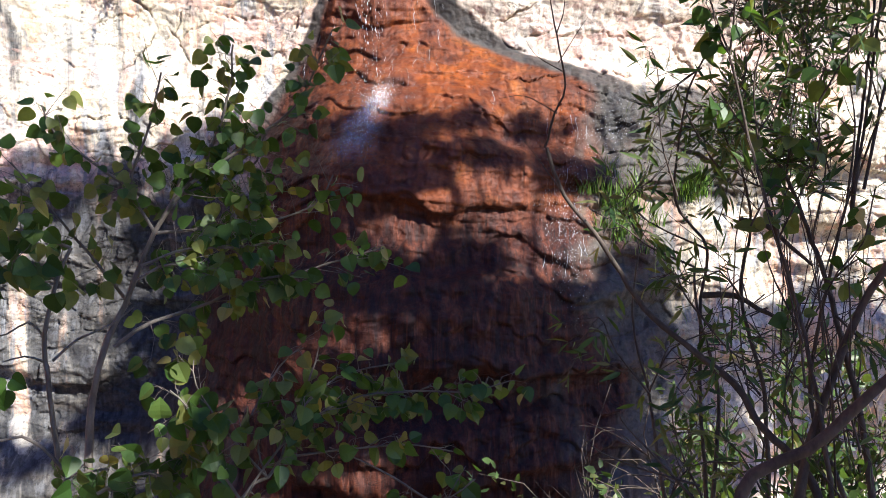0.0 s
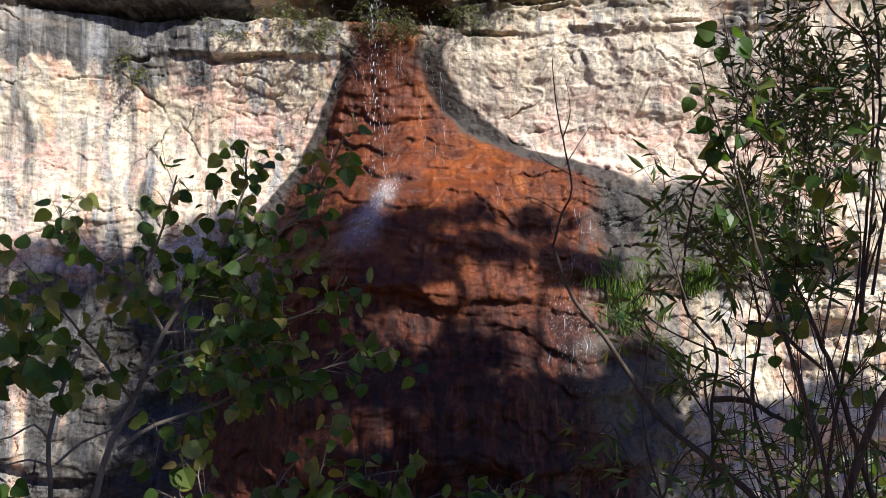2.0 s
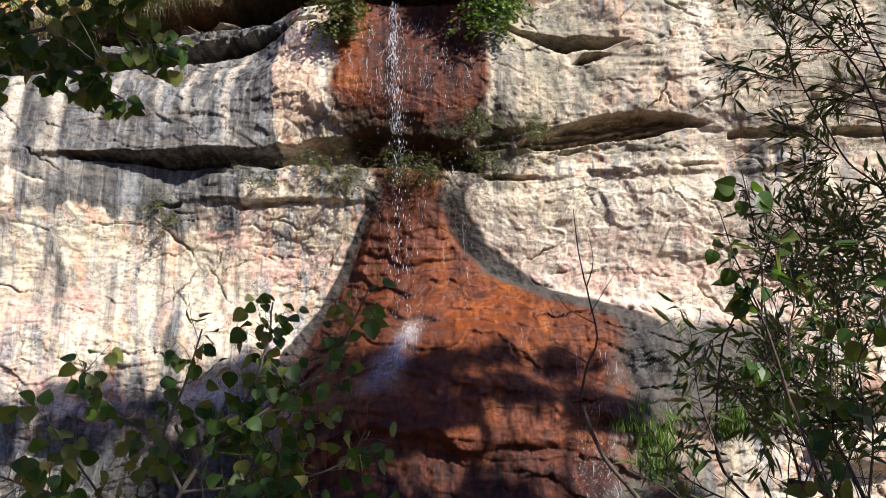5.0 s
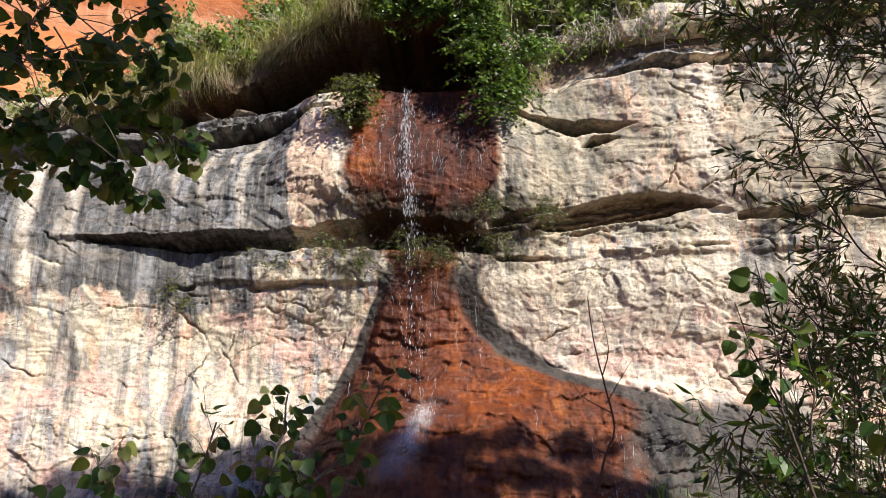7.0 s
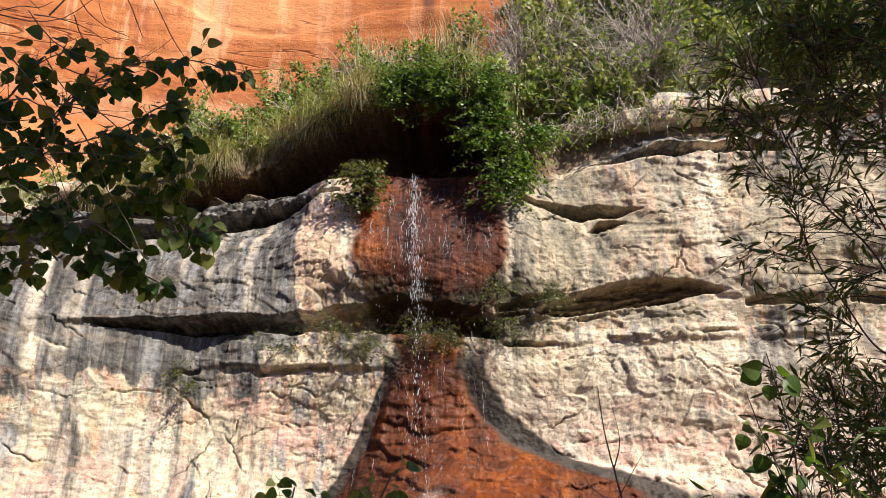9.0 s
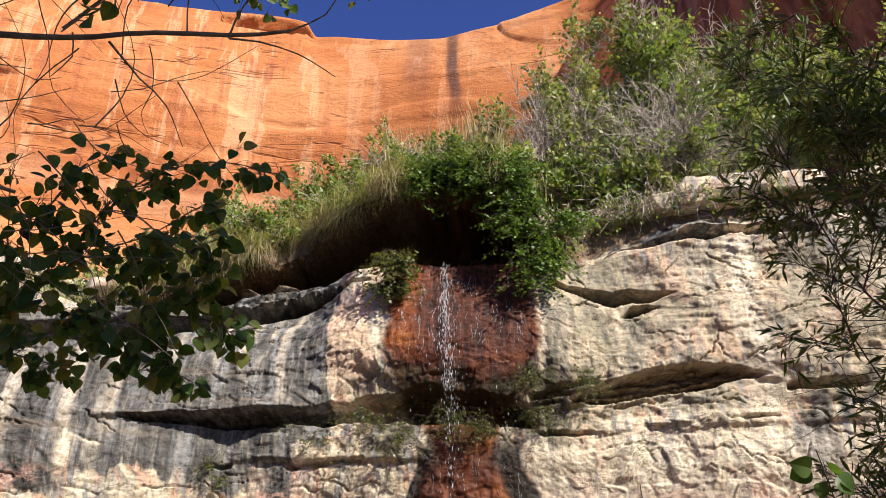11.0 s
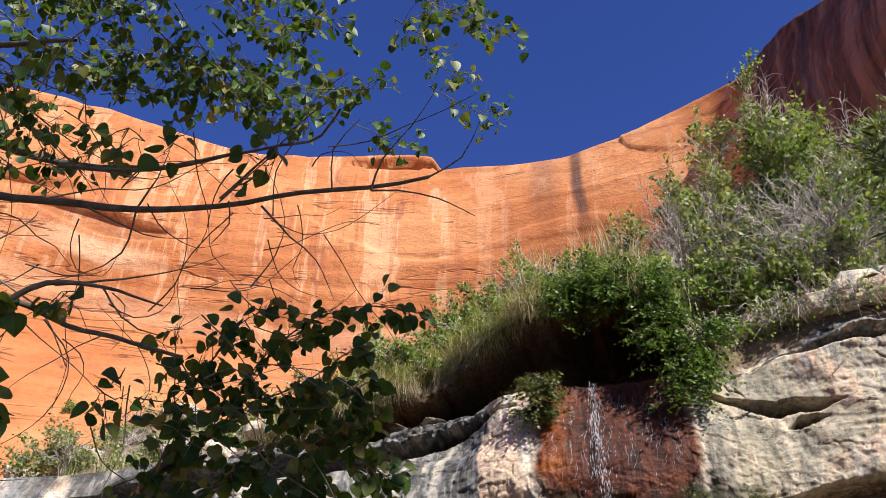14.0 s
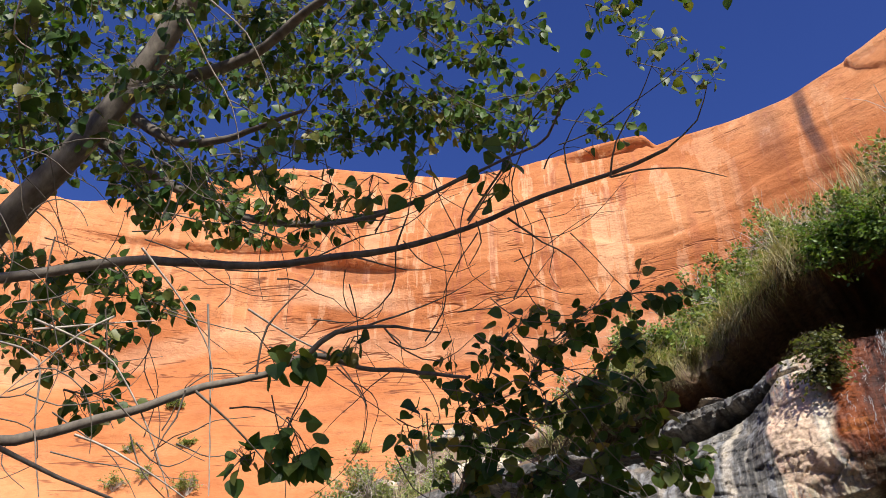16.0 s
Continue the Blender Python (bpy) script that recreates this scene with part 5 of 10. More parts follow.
for i, (x, back, hx, hy, hz) in enumerate(((3.3, 0.12, 0.72, 0.4, 0.26), (2.45, 0.15, 0.5, 0.35, 0.18), (4.5, 0.25, 0.6, 0.4, 0.24), (5.6, 0.5, 0.6, 0.4, 0.2),
                                           (1.55, 0.25, 0.35, 0.3, 0.12), (-6.2, 0.35, 0.55, 0.4, 0.16), (-7.4, 0.4, 0.6, 0.4, 0.18), (6.6, 0.9, 0.6, 0.4, 0.25))):
    at = on_bank(x, back)
    boulder((at[0], at[1], at[2] + hz * 0.55), (hx, hy, hz), 800 + i, "pale weathered sandstone block on the rim" if x > 0 else "grey sandstone block on the sloping bank")


# ---------- the stony hill beside the bank, and shrubs on the far slickrock ----------
def on_hill(x, y):
    return np.array([x, y, float(bank_ground(np.array([x]), np.array([y]))[0]) - 0.03])


def build_hill():
    rng = np.random.default_rng(61)
    for i in range(22):
        at = on_hill(-8.6 - 7.0 * rng.random(), 12.2 + 4.6 * rng.random())
        half = np.array([0.25 + 0.4 * rng.random(), 0.25 + 0.3 * rng.random(), 0.12 + 0.2 * rng.random()])
        boulder((at[0], at[1], at[2] + half[2] * 0.5), half, 830 + i, "grey weathered sandstone block on the stony hillside")
    for i in range(16):
        at = on_hill(-8.2 - 6.5 * rng.random(), 11.6 + 5.2 * rng.random())
        h = 0.35 + 0.4 * rng.random()
        shrub("hill_shrub", at, (h, h, h * 0.9), 22, 700, 0.06, "scrub" if i % 3 else "shrub", 860 + i, "low grey-green scrub bush on the stony hillside", 0.15,
              group="bushes on the hillside", base_r=0.012)
    feet = [on_hill(-8.0 - 7.0 * rng.random(), 11.4 + 5.2 * rng.random()) for _ in range(150)]
    grass_patch("hill_grass", feet, 20, 0.32, "straw", 62, "sparse dry grass on the stony hillside")
    far = ((-66.4, 40.6, 28.6, 1.7), (-64.3, 42.3, 29.7, 1.3), (-60.1, 43.7, 27.9, 2.0), (-67.7, 42.1, 33.2, 0.8), (-63.3, 45.1, 33.7, 0.8), (-66.7, 45.2, 38.8, 0.9),
           (-49.4, 54.1, 32.8, 0.9))
    for i, (x, y, z, h) in enumerate(far):
        shrub("slickrock_shrub", (x, y, z), (h, h, h), 30, 2200, 0.16, "shrub", 890 + i, "green shrub growing on bare orange slickrock", 0.1,
              group="shrubs on the slickrock", base_r=0.05)


build_hill()


# ---------- near trees ----------
class Tree:
    """A tree or tall shrub: limbs as parts, leafy twigs along them, the nearest leaves as single parts."""

    def __init__(self, name, at, label, category, key, bark, seed, dense=1.5):
        self.ob = root(name, at, label, category)
        self.key, self.bark, self.dense = key, bark, dense
        self.rng = np.random.default_rng(seed)
        self.twigs = Bag()
        self.t0, self.t1 = [], []
        self.p, self.a, self.n, self.s, self.on = [], [], [], [], []

    def limb(self, points, r0, r1, leaves=0, size=0.06, twig=0.12, mat=None):
        path = spline(points, 0.035 if r0 < 0.02 else 0.07)
        wob = np.cumsum(self.rng.normal(0, 1, path.shape), axis=0)
        wob -= np.linspace(0, 1, len(path))[:, None] * wob[-1]
        path = path + wob * min(0.0022, 0.12 * r0 + 0.0006)
        v, f = tube(path, r0, r1, 10 if r0 > 0.02 else 6 if r0 > 0.005 else 4, 0.03, self.rng)
        part = self.ob
        if mat is not None:
            mesh_object("dead_twig", v, f, mat, self.ob, "pale dead twig")
        elif r0 >= 0.0038:
            part = mesh_object("trunk" if r0 > 0.08 else "branch", v, f, self.bark, self.ob)
        else:
            self.twigs.add(v, f)
        if leaves:
            self.spray(path, int(leaves * self.dense), size, twig, part)

    def spray(self, path, leaves, size, twig, part):
        """Leaves in small groups on short side twigs of a path."""
        rng, path = self.rng, np.asarray(path, float)
        groups = max(2, leaves // 3)
        for g in range(groups):
            u = 0.12 + 0.88 * (g + rng.random()) / groups
            i = min(int(u * (len(path) - 1)), len(path) - 2)
            p0 = path[i]
            t = path[i + 1] - path[i]
            t /= np.linalg.norm(t) + 1e-9
            d = t * 0.8 + unit(rng, 1)[0]
            d /= np.linalg.norm(d)
            ln = twig * (0.35 + 0.9 * rng.random())
            p1 = p0 + d * ln
            self.t0.append((p0, p0 + d * ln * 0.5 + rng.normal(0, 0.006, 3), p1))
            for k in range(leaves // groups + (rng.random() < (leaves / groups) % 1)):
                q = p0 + (p1 - p0) * (0.35 + 0.65 * rng.random())
                if self.key == "cottonwood":
                    out = unit(rng, 1)[0] * 0.8 + d * 0.3 + [0, 0, -0.45]
                    stalk = size * 0.6
                    nrm = unit(rng, 1)[0] * 0.75 + [0.1, -0.75, 0.25]
                else:
                    out = d * 0.8 + unit(rng, 1)[0] * 0.6 + [0, 0, -0.15]
                    stalk = 0.006
                    nrm = unit(rng, 1)[0] + [0.1, -0.4, 0.5]
                out /= np.linalg.norm(out)
                b = q + out * stalk
                if stalk > 0.01:
                    self.t1.append((q, q + out * stalk * 0.5 + [0, 0, 0.004], b))
                along = out + rng.normal(0, 0.35, 3) + ([0, 0, -0.5] if self.key == "cottonwood" else [0, 0, 0])
                self.on.append(part)
                self.p.append(b)
                self.a.append(along)
                self.n.append(nrm)
                self.s.append(size * (0.62 + 0.6 * rng.random()))

    def done(self, singles=280):
        for rows, r0, r1 in ((self.t0, 0.0018, 0.0009), (self.t1, 0.0009, 0.0007)):
            if rows:
                r = np.array(rows)
                self.twigs.add(*twig_batch(r[:, 0], r[:, 1], r[:, 2], r0, r1))
        self.twigs.make("twig_mass", self.bark, self.ob, "", "stuff")
        if self.p:
            p, a, n, s = (np.array(q) for q in (self.p, self.a, self.n, self.s))
            order = np.argsort(np.hypot(p[:, 0], p[:, 1]))
            one, rest = order[:singles], order[singles:]
            single_leaves(p[one], a[one], n[one], s[one], self.key, [self.on[i] for i in one])
            if len(rest):
                foliage("foliage", p[rest], a[rest], n[rest], s[rest], self.key, LEAF[self.key], self.ob)


def build_sapling():
    t = Tree('cottonwood_sapling', (-1.55, 2.75, -1.0), 'young cottonwood with pale stems and broad green leaves', 'tree', 'cottonwood', BARK_GREY, 301, 2.0)
    t.limb([(-1.04, 2.36, -0.06), (-1.09, 2.53, 0.28), (-1.11, 2.63, 0.55), (-1.12, 2.72, 0.84), (-1.09, 2.78, 1.03), (-1.04, 2.81, 1.14), (-0.96, 2.86, 1.38), (-0.85, 2.90, 1.55)], 0.02, 0.008)
    t.limb([(-0.85, 2.90, 1.55), (-0.77, 2.92, 1.69), (-0.71, 2.92, 1.87), (-0.69, 2.90, 2.02)], 0.008, 0.003, 34, 0.053, 0.13)
    t.limb([(-0.83, 2.85, 1.55), (-0.66, 2.90, 1.68), (-0.49, 2.92, 1.81), (-0.41, 2.92, 1.94), (-0.35, 2.90, 2.07)], 0.007, 0.003, 34, 0.053, 0.13)
    t.limb([(-0.96, 2.86, 1.38), (-0.77, 2.92, 1.40), (-0.59, 2.97, 1.42), (-0.43, 3.00, 1.48), (-0.37, 3.01, 1.58)], 0.007, 0.003, 36, 0.053, 0.14)
    t.limb([(-1.06, 2.73, 1.01), (-0.95, 2.78, 1.08), (-0.76, 2.85, 1.15), (-0.65, 2.89, 1.21), (-0.46, 2.93, 1.24), (-0.19, 2.97, 1.32)], 0.008, 0.003, 46, 0.053, 0.15)
    t.limb([(-0.96, 2.86, 1.38), (-1.03, 2.84, 1.54), (-0.97, 2.85, 1.73), (-0.92, 2.85, 1.92)], 0.007, 0.003, 26, 0.053, 0.14)
    t.limb([(-0.95, 2.98, 1.44), (-1.15, 2.90, 1.60), (-1.27, 2.84, 1.71), (-1.31, 2.82, 1.81)], 0.007, 0.003, 26, 0.053, 0.14)
    t.limb([(-1.07, 2.91, 1.13), (-1.20, 2.87, 1.33), (-1.30, 2.83, 1.47), (-1.40, 2.78, 1.62)], 0.007, 0.003, 24, 0.06, 0.14)
    t.limb([(-0.97, 2.75, 1.28), (-0.83, 2.80, 1.33), (-0.67, 2.84, 1.33), (-0.58, 2.86, 1.35)], 0.006, 0.003, 28, 0.053, 0.16)
    t.limb([(-0.98, 2.74, 1.23), (-0.88, 2.78, 1.28), (-0.71, 2.82, 1.22), (-0.57, 2.85, 1.19)], 0.006, 0.003, 26, 0.053, 0.16)
    t.limb([(-0.91, 2.88, 1.48), (-0.84, 2.90, 1.62), (-0.66, 2.95, 1.60), (-0.60, 2.96, 1.72)], 0.006, 0.003, 26, 0.053, 0.16)
    t.limb([(-0.90, 2.89, 1.50), (-0.79, 2.92, 1.54), (-0.70, 2.94, 1.50), (-0.74, 2.93, 1.38)], 0.006, 0.003, 30, 0.053, 0.16)
    t.limb([(-1.06, 2.17, 0.07), (-1.09, 2.40, 0.52), (-1.13, 2.46, 0.72), (-1.18, 2.51, 1.01), (-1.18, 2.53, 1.12), (-1.16, 2.56, 1.25), (-1.12, 2.58, 1.35)], 0.011, 0.006)
    t.limb([(-1.12, 2.58, 1.35), (-1.21, 2.54, 1.39), (-1.28, 2.51, 1.42), (-1.37, 2.46, 1.46)], 0.006, 0.003, 18, 0.06, 0.14)
    t.limb([(-1.16, 2.56, 1.25), (-1.21, 2.53, 1.30), (-1.27, 2.51, 1.34), (-1.34, 2.47, 1.36)], 0.005, 0.002, 16, 0.06, 0.14)
    t.limb([(-1.18, 2.52, 1.08), (-1.22, 2.51, 1.13), (-1.27, 2.48, 1.10), (-1.33, 2.45, 1.09)], 0.004, 0.002)
    t.limb([(-1.16, 2.52, 1.01), (-1.10, 2.56, 1.07), (-1.01, 2.60, 1.11), (-0.95, 2.63, 1.16)], 0.005, 0.002)
    t.limb([(-1.18, 2.51, 1.01), (-1.23, 2.49, 1.03), (-1.28, 2.46, 1.02)], 0.004, 0.002)
    t.limb([(-1.03, 2.28, 0.76), (-1.08, 2.28, 0.82), (-1.13, 2.27, 0.85), (-1.17, 2.24, 0.85), (-1.22, 2.22, 0.86)], 0.006, 0.003)
    t.limb([(-0.99, 2.26, 0.65), (-1.03, 2.27, 0.71), (-1.00, 2.29, 0.74), (-0.92, 2.33, 0.74)], 0.005, 0.003, 14, 0.06, 0.12)
    t.limb([(-0.96, 2.29, 0.67), (-0.89, 2.33, 0.71), (-0.82, 2.36, 0.72), (-0.75, 2.37, 0.69)], 0.006, 0.003, 26, 0.06, 0.14)
    t.limb([(-1.21, 2.16, 1.08), (-1.17, 2.18, 1.06), (-1.14, 2.19, 1.04)], 0.005, 0.003, 4, 0.07, 0.08)
    t.done()


def build_low_spray():
    t = Tree('cottonwood_sapling', (-0.75, 2.2, -0.75), 'low cottonwood shoot with small fresh leaves and pale twigs', 'tree', 'cottonwood', BARK_GREY, 302)
    t.limb([(-0.56, 2.05, 0.15), (-0.55, 2.21, 0.44), (-0.55, 2.31, 0.66), (-0.48, 2.35, 0.71), (-0.44, 2.37, 0.76)], 0.008, 0.005)
    t.limb([(-0.55, 2.31, 0.65), (-0.44, 2.38, 0.80), (-0.35, 2.42, 0.87), (-0.22, 2.45, 0.92), (-0.09, 2.46, 0.93)], 0.005, 0.002, 46, 0.05, 0.11)
    t.limb([(-0.21, 2.40, 0.93), (-0.05, 2.42, 0.94), (0.10, 2.42, 0.94), (0.22, 2.42, 0.97)], 0.004, 0.0015, 36, 0.046, 0.1)
    t.limb([(-0.44, 2.37, 0.76), (-0.41, 2.41, 0.86), (-0.29, 2.45, 0.97), (-0.12, 2.48, 1.01)], 0.004, 0.002, 30, 0.05, 0.11)
    t.limb([(-0.48, 2.35, 0.71), (-0.60, 2.36, 0.85), (-0.68, 2.37, 0.97), (-0.69, 2.38, 1.04)], 0.004, 0.002, 24, 0.055, 0.1)
    t.limb([(-0.57, 2.36, 0.81), (-0.49, 2.42, 0.96), (-0.43, 2.44, 1.04), (-0.39, 2.46, 1.06)], 0.004, 0.002, 18, 0.052, 0.1)
    t.limb([(-0.43, 2.50, 0.84), (-0.37, 2.55, 1.00), (-0.35, 2.57, 1.10), (-0.32, 2.58, 1.13)], 0.004, 0.002, 12, 0.05, 0.09)
    t.limb([(-0.44, 2.37, 0.76), (-0.28, 2.40, 0.77), (-0.09, 2.42, 0.78), (0.05, 2.42, 0.76)], 0.004, 0.002, 18, 0.05, 0.1)
    t.limb([(0.01, 2.37, 0.61), (-0.12, 2.39, 0.69), (-0.22, 2.40, 0.74), (-0.31, 2.40, 0.78)], 0.004, 0.002)
    t.limb([(-0.20, 2.21, 0.52), (-0.08, 2.27, 0.65), (0.03, 2.28, 0.67), (0.11, 2.30, 0.72)], 0.004, 0.002, 20, 0.05, 0.1)
    t.limb([(-0.55, 2.31, 0.66), (-0.65, 2.33, 0.80), (-0.70, 2.35, 0.91), (-0.75, 2.35, 0.96)], 0.005, 0.002, 24, 0.06, 0.11)
    t.limb([(-0.48, 2.35, 0.71), (-0.51, 2.37, 0.79), (-0.49, 2.39, 0.87), (-0.48, 2.41, 0.93)], 0.003, 0.0015)
    t.done()


def build_willow():
    t = Tree('willow_shrub', (1.25, 2.6, -0.95), 'tangled willow shrub with grey-brown stems and narrow leaves', 'shrub', 'willow', BARK_BROWN, 303)
    t.limb([(0.73, 2.21, 0.28), (0.84, 2.32, 0.58), (0.90, 2.35, 0.71), (1.03, 2.32, 0.79), (1.14, 2.30, 0.90), (1.27, 2.27, 1.04)], 0.024, 0.014)
    t.limb([(1.13, 2.32, 0.46), (1.10, 2.41, 0.64), (1.05, 2.47, 0.74), (0.96, 2.53, 0.83), (0.90, 2.58, 0.94), (0.76, 2.64, 1.05), (0.65, 2.69, 1.15), (0.53, 2.73, 1.35), (0.42, 2.76, 1.50), (0.36, 2.76, 1.66)], 0.016, 0.006)
    t.limb([(0.44, 3.50, 1.70), (0.48, 3.49, 1.84), (0.52, 3.47, 1.95), (0.48, 3.45, 2.15), (0.44, 3.41, 2.35), (0.43, 3.38, 2.47)], 0.006, 0.002)
    t.limb([(0.52, 3.47, 2.00), (0.40, 3.47, 2.07), (0.36, 3.46, 2.13)], 0.003, 0.001)
    t.limb([(0.49, 3.49, 1.84), (0.36, 3.50, 1.91), (0.24, 3.51, 1.90)], 0.003, 0.001)
    t.limb([(0.49, 3.46, 2.04), (0.56, 3.43, 2.15), (0.60, 3.42, 2.21)], 0.003, 0.001)
    t.limb([(0.53, 3.50, 1.49), (0.41, 3.51, 1.66), (0.32, 3.51, 1.77)], 0.003, 0.001)
    t.limb([(0.48, 3.45, 2.15), (0.51, 3.42, 2.26), (0.48, 3.39, 2.41)], 0.003, 0.001)
    t.limb([(1.00, 2.32, 0.46), (1.08, 2.41, 0.76), (1.17, 2.43, 1.02), (1.24, 2.43, 1.20), (1.33, 2.40, 1.37)], 0.017, 0.01)
    t.limb([(1.30, 2.40, 0.42), (1.31, 2.54, 0.79), (1.26, 2.63, 1.12), (1.20, 2.68, 1.35), (1.12, 2.72, 1.57), (1.04, 2.75, 1.68)], 0.014, 0.005)
    t.limb([(0.89, 2.72, 0.47), (0.91, 2.87, 1.09), (0.93, 2.89, 1.32), (0.83, 2.92, 1.49), (0.85, 2.91, 1.78), (0.89, 2.88, 1.93), (0.97, 2.83, 2.09), (1.02, 2.77, 2.24)], 0.008, 0.003)
    t.limb([(0.90, 2.71, 0.48), (0.95, 2.81, 0.83), (0.90, 2.87, 1.09), (0.89, 2.90, 1.26)], 0.009, 0.004)
    t.limb([(1.07, 2.66, 0.50), (1.08, 2.76, 0.84), (1.03, 2.84, 1.15), (1.06, 2.85, 1.40), (1.03, 2.86, 1.59)], 0.01, 0.004)
    t.limb([(1.24, 2.49, 0.56), (1.18, 2.62, 0.87), (1.24, 2.65, 1.23), (1.29, 2.65, 1.49), (1.36, 2.60, 1.75)], 0.01, 0.003)
    t.limb([(0.79, 2.84, 0.43), (0.76, 2.96, 0.79), (0.71, 3.03, 1.07), (0.73, 3.05, 1.35)], 0.008, 0.003)
    t.limb([(0.91, 2.88, 1.16), (1.01, 2.85, 1.16), (1.08, 2.82, 1.12), (1.17, 2.77, 1.08)], 0.012, 0.006)
    t.limb([(1.03, 2.86, 1.42), (1.11, 2.83, 1.40), (1.18, 2.80, 1.33), (1.24, 2.77, 1.27)], 0.012, 0.005)
    t.limb([(0.76, 2.36, 0.61), (0.66, 2.43, 0.72), (0.57, 2.48, 0.81), (0.55, 2.50, 0.85)], 0.005, 0.002)
    t.limb([(0.76, 2.38, 0.67), (0.60, 2.44, 0.70), (0.49, 2.47, 0.74), (0.44, 2.49, 0.78)], 0.004, 0.002)
    t.limb([(0.75, 2.63, 1.50), (0.70, 2.64, 1.67), (0.68, 2.63, 1.90), (0.66, 2.62, 1.95)], 0.004, 0.0015, 24, 0.075, 0.13)
    t.limb([(0.84, 2.74, 1.27), (0.71, 2.79, 1.33), (0.62, 2.81, 1.40), (0.51, 2.83, 1.46)], 0.004, 0.0015, 24, 0.075, 0.13)
    t.limb([(0.92, 2.87, 1.32), (0.83, 2.90, 1.36), (0.70, 2.94, 1.44), (0.61, 2.96, 1.59)], 0.004, 0.0015, 24, 0.075, 0.13)
    t.limb([(0.68, 2.65, 0.87), (0.58, 2.70, 1.00), (0.53, 2.73, 1.11), (0.45, 2.72, 0.96)], 0.004, 0.0015, 24, 0.075, 0.13)
    t.limb([(1.00, 2.78, 1.59), (0.94, 2.79, 1.74), (1.00, 2.75, 1.91), (0.96, 2.74, 2.05)], 0.004, 0.0015, 24, 0.075, 0.13)
    t.limb([(0.97, 2.56, 1.67), (0.95, 2.55, 1.83), (0.97, 2.52, 1.98), (0.94, 2.50, 2.13)], 0.004, 0.0015, 24, 0.075, 0.13)
    t.limb([(1.10, 2.66, 1.57), (1.11, 2.65, 1.76), (1.12, 2.62, 1.94), (1.13, 2.59, 2.07)], 0.004, 0.0015, 24, 0.075, 0.13)
    t.limb([(1.23, 2.76, 1.35), (1.26, 2.75, 1.59), (1.22, 2.75, 1.77), (1.25, 2.72, 1.94)], 0.004, 0.0015, 24, 0.075, 0.13)
    t.limb([(1.23, 2.53, 1.49), (1.24, 2.52, 1.71), (1.21, 2.51, 1.91), (1.23, 2.47, 2.06)], 0.004, 0.0015, 24, 0.075, 0.13)
    t.limb([(1.37, 2.61, 1.75), (1.32, 2.61, 1.92), (1.34, 2.58, 2.05), (1.33, 2.55, 2.18)], 0.004, 0.0015, 24, 0.075, 0.13)
    t.limb([(0.93, 2.56, 1.19), (0.87, 2.59, 1.27), (0.79, 2.61, 1.23), (0.72, 2.63, 1.28)], 0.004, 0.0015, 24, 0.075, 0.13)
    t.limb([(1.02, 2.62, 0.87), (0.95, 2.67, 0.97), (0.88, 2.68, 0.93), (0.78, 2.72, 0.96)], 0.004, 0.0015, 24, 0.075, 0.13)
    t.limb([(0.70, 2.93, 1.36), (0.66, 2.95, 1.48), (0.74, 2.93, 1.55), (0.79, 2.91, 1.61)], 0.004, 0.0015, 24, 0.075, 0.13)
    t.limb([(0.84, 2.65, 1.12), (0.79, 2.68, 1.19), (0.76, 2.70, 1.26), (0.71, 2.70, 1.22)], 0.004, 0.0015, 24, 0.075, 0.13)
    t.limb([(0.83, 2.82, 1.78), (0.89, 2.81, 1.66), (0.96, 2.79, 1.53), (0.93, 2.80, 1.40)], 0.004, 0.0015, 24, 0.075, 0.13)
    t.limb([(0.96, 2.57, 1.41), (1.02, 2.55, 1.53), (1.09, 2.52, 1.50), (1.16, 2.49, 1.53)], 0.004, 0.0015, 24, 0.075, 0.13)
    t.limb([(1.22, 2.60, 1.23), (1.29, 2.57, 1.31), (1.34, 2.54, 1.27), (1.40, 2.52, 1.34)], 0.004, 0.0015, 24, 0.075, 0.13)
    t.limb([(1.22, 2.69, 0.86), (1.13, 2.75, 0.96), (1.08, 2.78, 1.03), (1.05, 2.80, 1.10)], 0.004, 0.0015, 24, 0.075, 0.13)
    t.limb([(0.82, 2.51, 0.55), (0.75, 2.59, 0.74), (0.75, 2.63, 0.87), (0.82, 2.64, 0.98)], 0.004, 0.0015, 24, 0.075, 0.13)
    t.limb([(1.04, 2.58, 0.53), (0.97, 2.66, 0.68), (0.88, 2.71, 0.74), (0.81, 2.72, 0.70)], 0.004, 0.0015, 24, 0.075, 0.13)
    t.limb([(1.16, 2.32, 0.63), (1.10, 2.39, 0.73), (1.18, 2.38, 0.83), (1.24, 2.34, 0.78)], 0.004, 0.0015, 24, 0.075, 0.13)
    t.limb([(0.72, 2.60, 0.52), (0.80, 2.62, 0.64), (0.92, 2.60, 0.66), (0.97, 2.56, 0.61)], 0.004, 0.0015, 24, 0.075, 0.13)
    t.limb([(0.89, 2.86, 1.93), (0.82, 2.88, 1.88), (0.79, 2.90, 1.80), (0.75, 2.92, 1.73)], 0.004, 0.0015, 24, 0.075, 0.13)
    t.limb([(1.20, 2.52, 1.14), (1.25, 2.48, 1.08), (1.30, 2.44, 1.02), (1.35, 2.41, 1.01)], 0.004, 0.0015, 24, 0.075, 0.13)
    t.limb([(1.13, 2.73, 1.57), (1.05, 2.76, 1.53), (0.96, 2.79, 1.59), (0.90, 2.81, 1.53)], 0.004, 0.0015, 24, 0.075, 0.13)
